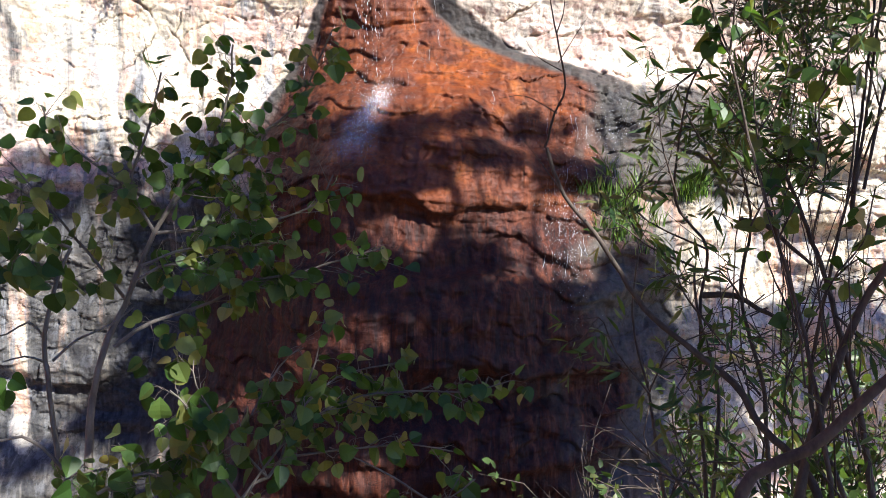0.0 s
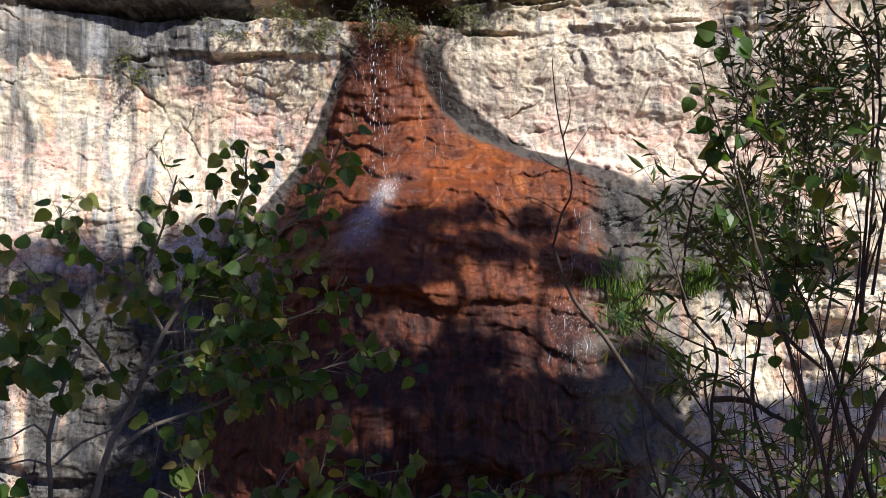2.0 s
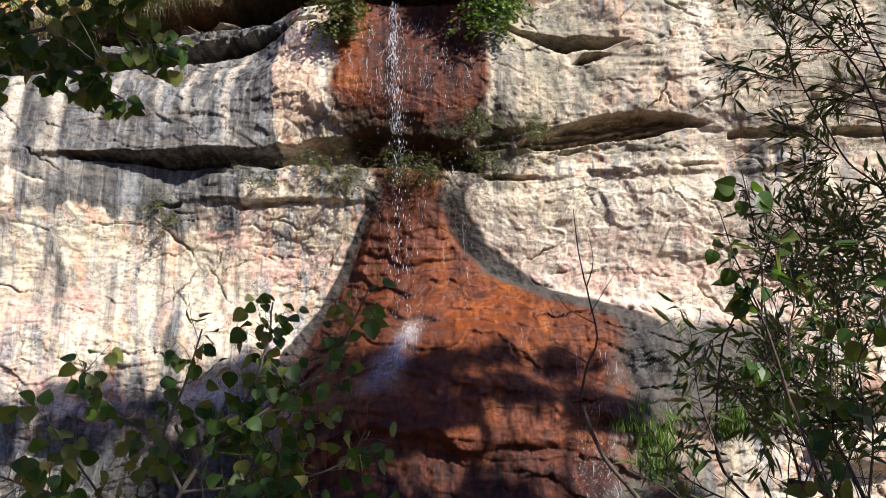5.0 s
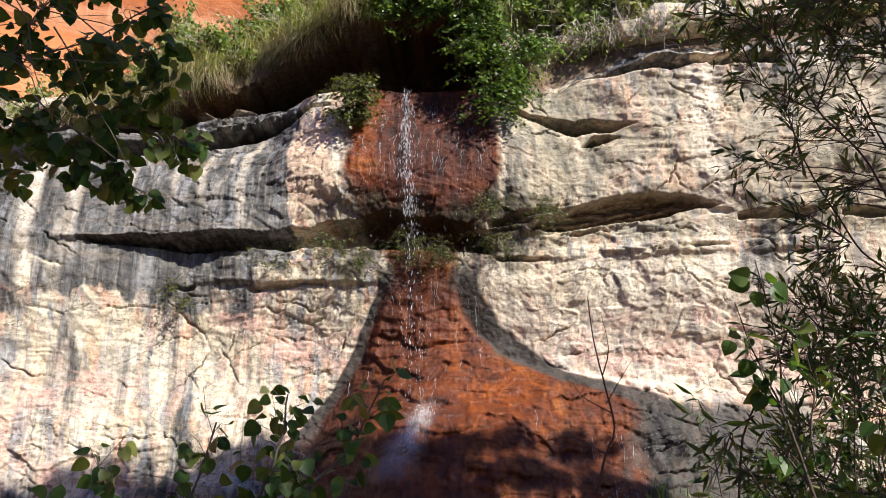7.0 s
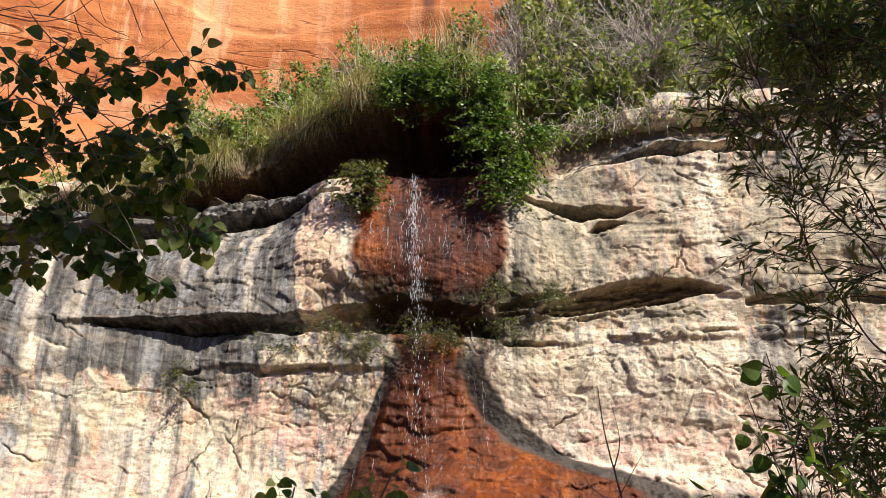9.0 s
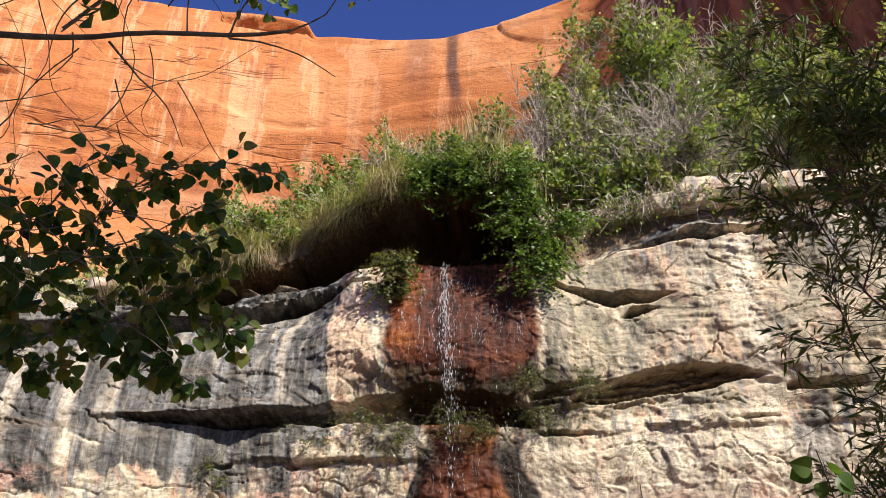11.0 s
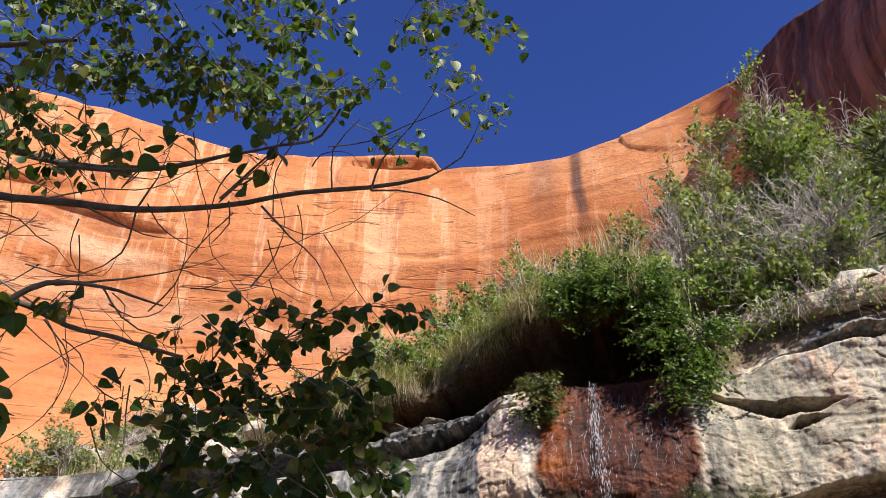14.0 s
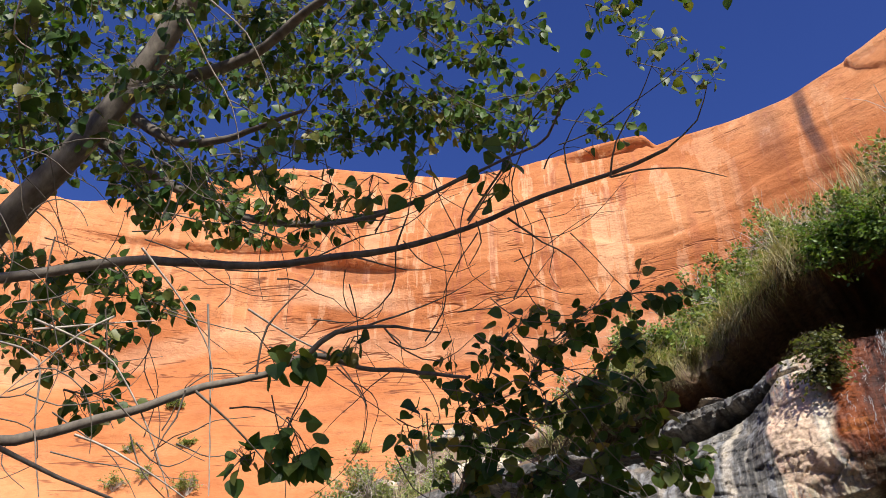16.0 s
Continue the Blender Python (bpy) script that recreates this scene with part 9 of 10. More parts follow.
    t.limb([(-3.36, 0.75, 5.52), (-3.32, 0.99, 5.50), (-3.25, 1.23, 5.48)], 0.004, 0.0015, 22, 0.05, 0.18)
    t.limb([(-4.20, 1.52, 6.39), (-4.10, 1.74, 6.40), (-3.97, 1.94, 6.43)], 0.004, 0.0015, 22, 0.05, 0.18)
    t.limb([(-3.22, 2.15, 5.92), (-3.07, 2.31, 5.94), (-2.90, 2.44, 5.99)], 0.004, 0.0015, 22, 0.05, 0.18)
    t.limb([(-3.53, 2.16, 6.23), (-3.40, 2.29, 6.27), (-3.24, 2.39, 6.33)], 0.004, 0.0015, 22, 0.05, 0.18)
    t.limb([(-3.48, 1.73, 6.72), (-3.47, 1.92, 6.65), (-3.43, 2.09, 6.60)], 0.004, 0.0015, 22, 0.05, 0.18)
    t.limb([(-3.80, 1.15, 4.92), (-3.74, 1.38, 4.90), (-3.65, 1.60, 4.90)], 0.004, 0.0015, 22, 0.05, 0.18)
    t.limb([(-4.46, 1.60, 6.13), (-4.27, 1.82, 6.23), (-4.04, 2.02, 6.35)], 0.004, 0.0015, 22, 0.05, 0.18)
    t.limb([(-3.55, 1.10, 4.66), (-3.54, 1.23, 4.61), (-3.51, 1.35, 4.58)], 0.004, 0.0015, 22, 0.05, 0.18)
    t.limb([(-3.82, 0.67, 6.01), (-3.83, 0.83, 5.97), (-3.81, 0.98, 5.95)], 0.004, 0.0015, 22, 0.05, 0.18)
    t.limb([(-3.40, 2.06, 5.35), (-3.33, 2.29, 5.26), (-3.23, 2.51, 5.19)], 0.004, 0.0015, 22, 0.05, 0.18)
    t.limb([(-3.42, 1.31, 5.90), (-3.37, 1.44, 5.90), (-3.29, 1.55, 5.92)], 0.004, 0.0015, 22, 0.05, 0.18)
    t.limb([(-3.28, 2.19, 6.33), (-3.08, 2.38, 6.37), (-2.85, 2.53, 6.43)], 0.004, 0.0015, 22, 0.05, 0.18)
    t.limb([(-3.64, 1.42, 5.51), (-3.56, 1.54, 5.53), (-3.46, 1.64, 5.58)], 0.004, 0.0015, 22, 0.05, 0.18)
    t.limb([(-3.17, 1.87, 5.52), (-3.05, 2.03, 5.53), (-2.91, 2.17, 5.56)], 0.004, 0.0015, 22, 0.05, 0.18)
    t.limb([(-4.20, 1.85, 6.00), (-4.06, 1.89, 6.12), (-3.90, 1.90, 6.26)], 0.004, 0.0015, 22, 0.05, 0.18)
    t.limb([(-4.51, 0.58, 6.23), (-4.44, 0.78, 6.26), (-4.34, 0.98, 6.32)], 0.004, 0.0015, 22, 0.05, 0.18)
    t.limb([(-3.58, 2.14, 6.33), (-3.42, 2.46, 6.29), (-3.23, 2.74, 6.25)], 0.004, 0.0015, 22, 0.05, 0.18)
    t.limb([(-3.68, 0.60, 4.89), (-3.57, 0.72, 4.98), (-3.44, 0.82, 5.09)], 0.004, 0.0015, 22, 0.05, 0.18)
    t.limb([(-3.55, 1.00, 5.81), (-3.52, 1.13, 5.80), (-3.47, 1.26, 5.80)], 0.004, 0.0015, 22, 0.05, 0.18)
    t.limb([(-3.65, 1.27, 6.31), (-3.59, 1.44, 6.30), (-3.51, 1.60, 6.31)], 0.004, 0.0015, 22, 0.05, 0.18)
    t.limb([(-2.80, 1.43, 5.45), (-2.77, 1.68, 5.37), (-2.71, 1.92, 5.29)], 0.004, 0.0015, 22, 0.05, 0.18)
    t.limb([(-2.80, 1.78, 5.85), (-2.63, 1.96, 5.88), (-2.43, 2.11, 5.91)], 0.004, 0.0015, 22, 0.05, 0.18)
    t.limb([(-4.10, 0.74, 4.87), (-4.09, 1.00, 4.80), (-4.06, 1.26, 4.75)], 0.004, 0.0015, 22, 0.05, 0.18)
    t.limb([(-3.25, 1.92, 4.84), (-3.11, 2.03, 4.91), (-2.94, 2.12, 5.00)], 0.004, 0.0015, 22, 0.05, 0.18)
    t.limb([(-3.64, 0.77, 5.31), (-3.59, 0.88, 5.33), (-3.52, 0.97, 5.37)], 0.004, 0.0015, 22, 0.05, 0.18)
    t.limb([(-2.57, 1.86, 5.28), (-2.50, 1.99, 5.26), (-2.41, 2.10, 5.25)], 0.004, 0.0015, 22, 0.05, 0.18)
    t.limb([(-4.08, 0.97, 6.24), (-3.91, 1.19, 6.32), (-3.72, 1.39, 6.42)], 0.004, 0.0015, 22, 0.05, 0.18)
    t.limb([(-4.32, 0.63, 5.68), (-4.20, 0.79, 5.78), (-4.05, 0.94, 5.89)], 0.004, 0.0015, 22, 0.05, 0.18)
    t.limb([(-2.98, 2.23, 6.99), (-2.89, 2.55, 6.89), (-2.76, 2.86, 6.79)], 0.004, 0.0015, 22, 0.05, 0.18)
    t.limb([(-2.77, 1.86, 4.98), (-2.72, 2.01, 4.94), (-2.65, 2.14, 4.91)], 0.004, 0.0015, 22, 0.05, 0.18)
    t.limb([(-2.55, 1.96, 4.82), (-2.43, 2.11, 4.80), (-2.29, 2.25, 4.80)], 0.004, 0.0015, 22, 0.05, 0.18)
    t.limb([(-3.50, 1.44, 6.37), (-3.46, 1.61, 6.34), (-3.40, 1.76, 6.33)], 0.004, 0.0015, 22, 0.05, 0.18)
    t.limb([(-3.87, 1.13, 4.95), (-3.85, 1.30, 4.91), (-3.81, 1.46, 4.88)], 0.004, 0.0015, 22, 0.05, 0.18)
    t.limb([(-3.87, 1.37, 5.77), (-3.83, 1.58, 5.73), (-3.76, 1.78, 5.71)], 0.004, 0.0015, 22, 0.05, 0.18)
    t.limb([(-3.00, 1.50, 5.35), (-2.89, 1.72, 5.33), (-2.76, 1.93, 5.33)], 0.004, 0.0015, 22, 0.05, 0.18)
    t.limb([(-4.13, 1.39, 6.11), (-4.03, 1.65, 6.11), (-3.89, 1.89, 6.13)], 0.004, 0.0015, 22, 0.05, 0.18)
    t.limb([(-3.78, 0.57, 5.44), (-3.80, 0.78, 5.37), (-3.81, 0.98, 5.32)], 0.004, 0.0015, 22, 0.05, 0.18)
    t.limb([(-4.56, 0.71, 5.99), (-4.46, 0.77, 6.07), (-4.34, 0.82, 6.18)], 0.004, 0.0015, 22, 0.05, 0.18)
    t.limb([(-4.16, 1.72, 5.57), (-4.08, 1.99, 5.52), (-3.97, 2.23, 5.49)], 0.004, 0.0015, 22, 0.05, 0.18)
    t.limb([(-2.57, 1.43, 5.20), (-2.47, 1.54, 5.23), (-2.35, 1.62, 5.27)], 0.004, 0.0015, 22, 0.05, 0.18)
    t.limb([(-4.20, 0.73, 5.27), (-4.07, 0.86, 5.38), (-3.92, 0.97, 5.52)], 0.004, 0.0015, 22, 0.05, 0.18)
    t.limb([(-3.55, 0.66, 4.53), (-3.54, 0.83, 4.49), (-3.52, 1.00, 4.47)], 0.004, 0.0015, 22, 0.05, 0.18)
    t.limb([(-3.92, 1.12, 6.43), (-3.84, 1.44, 6.40), (-3.73, 1.75, 6.38)], 0.004, 0.0015, 22, 0.05, 0.18)
    t.limb([(-4.32, 0.85, 5.36), (-4.24, 1.03, 5.40), (-4.14, 1.21, 5.46)], 0.004, 0.0015, 22, 0.05, 0.18)
    t.limb([(-0.97, 2.27, 5.16), (-0.79, 2.41, 5.11), (-0.60, 2.51, 5.06)], 0.004, 0.0015, 16, 0.05, 0.15)
    t.limb([(-2.09, 1.94, 4.87), (-1.98, 2.14, 4.80), (-1.85, 2.32, 4.74)], 0.004, 0.0015, 16, 0.05, 0.15)
    t.limb([(-2.18, 2.29, 5.13), (-2.08, 2.49, 5.05), (-1.96, 2.66, 4.98)], 0.004, 0.0015, 16, 0.05, 0.15)
    t.limb([(-2.06, 1.69, 4.98), (-1.92, 1.70, 5.06), (-1.76, 1.70, 5.14)], 0.004, 0.0015, 16, 0.05, 0.15)
    t.limb([(-1.87, 2.14, 4.79), (-1.79, 2.32, 4.70), (-1.70, 2.47, 4.63)], 0.004, 0.0015, 16, 0.05, 0.15)
    t.limb([(-2.05, 2.28, 5.29), (-1.92, 2.52, 5.19), (-1.78, 2.74, 5.09)], 0.004, 0.0015, 16, 0.05, 0.15)
    t.limb([(-0.99, 2.21, 4.87), (-0.91, 2.29, 4.84), (-0.82, 2.34, 4.82)], 0.004, 0.0015, 16, 0.05, 0.15)
    t.limb([(-2.28, 2.06, 5.16), (-2.21, 2.23, 5.10), (-2.13, 2.38, 5.05)], 0.004, 0.0015, 16, 0.05, 0.15)
    t.limb([(-2.43, 2.00, 4.95), (-2.31, 2.16, 4.93), (-2.17, 2.30, 4.92)], 0.004, 0.0015, 16, 0.05, 0.15)
    t.limb([(-1.68, 2.21, 4.70), (-1.58, 2.34, 4.65), (-1.47, 2.44, 4.61)], 0.004, 0.0015, 16, 0.05, 0.15)
    t.limb([(-2.33, 2.20, 5.16), (-2.27, 2.42, 5.04), (-2.20, 2.62, 4.93)], 0.004, 0.0015, 16, 0.05, 0.15)
    t.limb([(-1.91, 2.16, 5.37), (-1.76, 2.27, 5.37), (-1.59, 2.37, 5.38)], 0.004, 0.0015, 16, 0.05, 0.15)
    t.limb([(-1.76, 2.01, 5.01), (-1.68, 2.14, 4.96), (-1.59, 2.25, 4.93)], 0.004, 0.0015, 16, 0.05, 0.15)
    t.limb([(-1.02, 2.51, 5.43), (-0.87, 2.56, 5.43), (-0.70, 2.59, 5.44)], 0.004, 0.0015, 16, 0.05, 0.15)
    t.limb([(-2.27, 1.88, 5.69), (-2.10, 2.03, 5.70), (-1.91, 2.15, 5.72)], 0.004, 0.0015, 16, 0.05, 0.15)
    t.limb([(-1.56, 2.43, 4.81), (-1.36, 2.51, 4.82), (-1.16, 2.58, 4.85)], 0.004, 0.0015, 16, 0.05, 0.15)
    t.limb([(-1.80, 2.03, 5.14), (-1.75, 2.14, 5.09), (-1.69, 2.23, 5.06)], 0.004, 0.0015, 16, 0.05, 0.15)
    t.limb([(-1.68, 2.57, 5.02), (-1.52, 2.65, 5.01), (-1.35, 2.72, 5.03)], 0.004, 0.0015, 16, 0.05, 0.15)
    t.limb([(-2.16, 2.52, 5.31), (-2.03, 2.65, 5.29), (-1.88, 2.76, 5.29)], 0.004, 0.0015, 16, 0.05, 0.15)
    t.limb([(-2.30, 1.51, 5.29), (-2.20, 1.72, 5.25), (-2.07, 1.91, 5.22)], 0.004, 0.0015, 16, 0.05, 0.15)
    t.limb([(-1.99, 2.04, 5.63), (-1.80, 2.18, 5.64), (-1.59, 2.29, 5.65)], 0.004, 0.0015, 16, 0.05, 0.15)
    t.limb([(-2.67, 2.34, 4.98), (-2.47, 2.45, 5.05), (-2.24, 2.54, 5.13)], 0.004, 0.0015, 16, 0.05, 0.15)
    t.limb([(-1.94, 2.39, 5.10), (-1.88, 2.49, 5.05), (-1.80, 2.58, 5.03)], 0.004, 0.0015, 16, 0.05, 0.15)
    t.limb([(-1.68, 2.30, 5.64), (-1.65, 2.45, 5.55), (-1.60, 2.58, 5.48)], 0.004, 0.0015, 16, 0.05, 0.15)
    t.limb([(-2.15, 2.05, 5.49), (-2.01, 2.18, 5.48), (-1.86, 2.29, 5.48)], 0.004, 0.0015, 16, 0.05, 0.15)
    t.limb([(-1.57, 3.08, 5.21), (-1.40, 3.20, 5.17), (-1.23, 3.30, 5.14)], 0.004, 0.0015, 16, 0.05, 0.15)
    t.limb([(-1.57, 2.15, 5.05), (-1.54, 2.29, 4.97), (-1.49, 2.40, 4.90)], 0.004, 0.0015, 16, 0.05, 0.15)
    t.limb([(-1.09, 3.02, 5.32), (-0.90, 3.16, 5.24), (-0.70, 3.26, 5.18)], 0.004, 0.0015, 16, 0.05, 0.15)
    t.limb([(-2.18, 1.80, 5.62), (-2.07, 2.07, 5.53), (-1.94, 2.32, 5.45)], 0.004, 0.0015, 16, 0.05, 0.15)
    t.limb([(-1.91, 2.16, 5.76), (-1.74, 2.30, 5.76), (-1.55, 2.41, 5.76)], 0.004, 0.0015, 16, 0.05, 0.15)
    t.limb([(-2.00, 1.62, 5.03), (-1.81, 1.72, 5.08), (-1.61, 1.80, 5.13)], 0.004, 0.0015, 16, 0.05, 0.15)
    t.limb([(-2.06, 2.84, 5.16), (-1.94, 2.91, 5.17), (-1.80, 2.96, 5.20)], 0.004, 0.0015, 16, 0.05, 0.15)
    t.limb([(-2.00, 2.51, 5.10), (-1.91, 2.59, 5.08), (-1.81, 2.66, 5.09)], 0.004, 0.0015, 16, 0.05, 0.15)
    t.limb([(-0.88, 2.58, 5.34), (-0.72, 2.68, 5.30), (-0.55, 2.75, 5.27)], 0.004, 0.0015, 16, 0.05, 0.15)
    t.limb([(-1.95, 1.89, 4.91), (-1.90, 2.08, 4.82), (-1.83, 2.24, 4.74)], 0.004, 0.0015, 16, 0.05, 0.15)
    t.limb([(-2.37, 2.37, 5.31), (-2.26, 2.55, 5.25), (-2.13, 2.72, 5.20)], 0.004, 0.0015, 16, 0.05, 0.15)
    t.limb([(-1.13, 2.99, 5.55), (-1.01, 3.08, 5.51), (-0.88, 3.14, 5.49)], 0.004, 0.0015, 16, 0.05, 0.15)
    t.limb([(-1.51, 2.11, 4.94), (-1.38, 2.18, 4.95), (-1.23, 2.22, 4.98)], 0.004, 0.0015, 16, 0.05, 0.15)
    t.limb([(-1.83, 1.81, 5.55), (-1.76, 1.99, 5.49), (-1.68, 2.15, 5.43)], 0.004, 0.0015, 16, 0.05, 0.15)
    t.limb([(-1.90, 1.98, 5.24), (-1.81, 2.03, 5.26), (-1.70, 2.06, 5.29)], 0.004, 0.0015, 16, 0.05, 0.15)
    t.limb([(-1.82, 1.52, 4.97), (-1.72, 1.61, 4.97), (-1.61, 1.68, 4.99)], 0.004, 0.0015, 16, 0.05, 0.15)
    t.limb([(-1.87, 2.14, 4.74), (-1.81, 2.27, 4.68), (-1.74, 2.37, 4.64)], 0.004, 0.0015, 16, 0.05, 0.15)
    t.limb([(-1.89, 2.48, 4.94), (-1.69, 2.64, 4.92), (-1.48, 2.77, 4.91)], 0.004, 0.0015, 16, 0.05, 0.15)
    t.limb([(-2.59, 2.03, 4.95), (-2.50, 2.16, 4.94), (-2.39, 2.26, 4.94)], 0.004, 0.0015, 16, 0.05, 0.15)
    t.limb([(-2.47, 1.07, 3.90), (-2.47, 1.20, 3.83), (-2.46, 1.33, 3.76)], 0.004, 0.0015, 14, 0.046, 0.12)
    t.limb([(-2.47, 1.32, 3.79), (-2.37, 1.47, 3.79), (-2.27, 1.60, 3.81)], 0.004, 0.0015, 14, 0.046, 0.12)
    t.limb([(-2.60, 1.09, 3.86), (-2.53, 1.19, 3.88), (-2.45, 1.28, 3.92)], 0.004, 0.0015, 14, 0.046, 0.12)
    t.limb([(-2.66, 1.23, 4.22), (-2.61, 1.38, 4.19), (-2.54, 1.53, 4.16)], 0.004, 0.0015, 14, 0.046, 0.12)
    t.limb([(-1.97, 1.27, 3.83), (-1.89, 1.39, 3.82), (-1.79, 1.50, 3.82)], 0.004, 0.0015, 14, 0.046, 0.12)
    t.limb([(-2.17, 1.06, 3.72), (-2.13, 1.17, 3.69), (-2.09, 1.27, 3.67)], 0.004, 0.0015, 14, 0.046, 0.12)
    t.limb([(-2.43, 1.19, 4.11), (-2.40, 1.39, 4.01), (-2.36, 1.59, 3.92)], 0.004, 0.0015, 14, 0.046, 0.12)
    t.limb([(-2.36, 1.36, 3.99), (-2.32, 1.51, 3.93), (-2.26, 1.64, 3.89)], 0.004, 0.0015, 14, 0.046, 0.12)
    t.limb([(-2.49, 1.48, 4.02), (-2.42, 1.68, 3.95), (-2.32, 1.87, 3.89)], 0.004, 0.0015, 14, 0.046, 0.12)
    t.limb([(-2.54, 1.24, 4.16), (-2.53, 1.47, 4.04), (-2.49, 1.69, 3.92)], 0.004, 0.0015, 14, 0.046, 0.12)
    t.limb([(-2.13, 1.45, 3.89), (-2.06, 1.63, 3.83), (-1.98, 1.79, 3.77)], 0.004, 0.0015, 14, 0.046, 0.12)
    t.limb([(-2.04, 1.38, 3.89), (-2.03, 1.53, 3.79), (-2.01, 1.65, 3.71)], 0.004, 0.0015, 14, 0.046, 0.12)
    t.limb([(-2.58, 1.41, 4.07), (-2.51, 1.52, 4.07), (-2.42, 1.62, 4.09)], 0.004, 0.0015, 14, 0.046, 0.12)
    t.limb([(-2.19, 1.63, 4.01), (-2.10, 1.79, 3.97), (-1.98, 1.94, 3.94)], 0.004, 0.0015, 14, 0.046, 0.12)
    t.limb([(-2.58, 1.20, 3.01), (-2.55, 1.26, 3.01), (-2.51, 1.31, 3.02)], 0.004, 0.0015, 17, 0.046, 0.13)
    t.limb([(-2.52, 0.95, 3.33), (-2.47, 1.02, 3.35), (-2.42, 1.09, 3.39)], 0.004, 0.0015, 17, 0.046, 0.13)
    t.limb([(-3.04, 1.05, 3.39), (-2.99, 1.16, 3.40), (-2.93, 1.27, 3.42)], 0.004, 0.0015, 17, 0.046, 0.13)
    t.limb([(-2.73, 1.40, 3.57), (-2.69, 1.50, 3.55), (-2.63, 1.60, 3.55)], 0.004, 0.0015, 17, 0.046, 0.13)
    t.limb([(-2.94, 1.35, 3.62), (-2.87, 1.45, 3.63), (-2.80, 1.54, 3.67)], 0.004, 0.0015, 17, 0.046, 0.13)
    t.limb([(-2.80, 1.03, 3.47), (-2.76, 1.21, 3.42), (-2.69, 1.39, 3.38)], 0.004, 0.0015, 17, 0.046, 0.13)
    t.limb([(-2.87, 1.15, 3.41), (-2.82, 1.30, 3.37), (-2.76, 1.44, 3.35)], 0.004, 0.0015, 17, 0.046, 0.13)
    t.limb([(-3.13, 1.32, 3.46), (-3.06, 1.45, 3.48), (-2.97, 1.58, 3.51)], 0.004, 0.0015, 17, 0.046, 0.13)
    t.limb([(-3.21, 1.10, 3.37), (-3.15, 1.21, 3.40), (-3.08, 1.30, 3.46)], 0.004, 0.0015, 17, 0.046, 0.13)
    t.limb([(-2.62, 1.20, 3.54), (-2.58, 1.30, 3.52), (-2.53, 1.39, 3.52)], 0.004, 0.0015, 17, 0.046, 0.13)
    t.limb([(-2.64, 0.77, 3.38), (-2.62, 0.88, 3.36), (-2.58, 0.99, 3.35)], 0.004, 0.0015, 17, 0.046, 0.13)
    t.limb([(-3.25, 1.22, 3.47), (-3.23, 1.33, 3.44), (-3.19, 1.42, 3.43)], 0.004, 0.0015, 17, 0.046, 0.13)
    t.limb([(-3.53, 0.10, 4.57), (-3.48, 0.19, 4.63), (-3.40, 0.27, 4.70)], 0.004, 0.0015, 18, 0.062, 0.16)
    t.limb([(-4.20, 0.94, 4.27), (-4.14, 1.09, 4.31), (-4.05, 1.23, 4.38)], 0.004, 0.0015, 18, 0.062, 0.16)
    t.limb([(-3.32, 0.27, 3.54), (-3.34, 0.38, 3.48), (-3.35, 0.49, 3.44)], 0.004, 0.0015, 18, 0.062, 0.16)
    t.limb([(-3.23, 0.30, 3.33), (-3.23, 0.43, 3.29), (-3.23, 0.55, 3.25)], 0.004, 0.0015, 18, 0.062, 0.16)
    t.limb([(-3.06, -0.15, 4.05), (-3.03, -0.11, 4.09), (-2.99, -0.07, 4.14)], 0.004, 0.0015, 18, 0.062, 0.16)
    t.limb([(-3.61, 0.36, 4.70), (-3.61, 0.48, 4.69), (-3.59, 0.59, 4.69)], 0.004, 0.0015, 18, 0.062, 0.16)
    t.limb([(-3.63, 0.17, 4.49), (-3.55, 0.27, 4.59), (-3.44, 0.35, 4.70)], 0.004, 0.0015, 18, 0.062, 0.16)
    t.limb([(-2.10, 1.33, 5.43), (-1.94, 1.51, 5.44), (-1.76, 1.66, 5.46)], 0.004, 0.0015, 18, 0.062, 0.16)
    t.limb([(-1.66, 1.43, 5.57), (-1.56, 1.52, 5.57), (-1.44, 1.60, 5.58)], 0.004, 0.0015, 18, 0.062, 0.16)
    t.limb([(-2.15, 0.80, 5.39), (-2.04, 0.98, 5.40), (-1.91, 1.15, 5.41)], 0.004, 0.0015, 18, 0.062, 0.16)
    t.limb([(-1.41, 1.11, 5.06), (-1.33, 1.25, 5.04), (-1.22, 1.38, 5.02)], 0.004, 0.0015, 18, 0.062, 0.16)
    t.limb([(-1.07, 1.47, 6.37), (-1.06, 1.73, 6.27), (-1.03, 1.99, 6.17)], 0.004, 0.0015, 18, 0.062, 0.16)
    t.limb([(-1.98, 0.82, 5.15), (-1.88, 0.98, 5.15), (-1.76, 1.14, 5.16)], 0.004, 0.0015, 18, 0.062, 0.16)
    t.limb([(-1.04, 1.31, 3.05), (-0.91, 1.29, 3.15), (-0.89, 1.29, 3.17), (-0.92, 1.32, 3.12)], 0.002, 0.001, 7, 0.045, 0.06)
    t.limb([(-1.16, 1.14, 3.13), (-1.18, 1.10, 3.14), (-1.20, 1.11, 3.12)], 0.002, 0.001, 4, 0.045, 0.06)
    t.limb([(-1.12, 1.16, 3.14), (-1.10, 1.17, 3.15), (-1.12, 1.18, 3.12)], 0.002, 0.001, 4, 0.045, 0.06)
    t.limb([(-1.34, 1.28, 2.82), (-1.37, 1.26, 2.81), (-1.35, 1.29, 2.80)], 0.002, 0.001, 5, 0.045, 0.06)
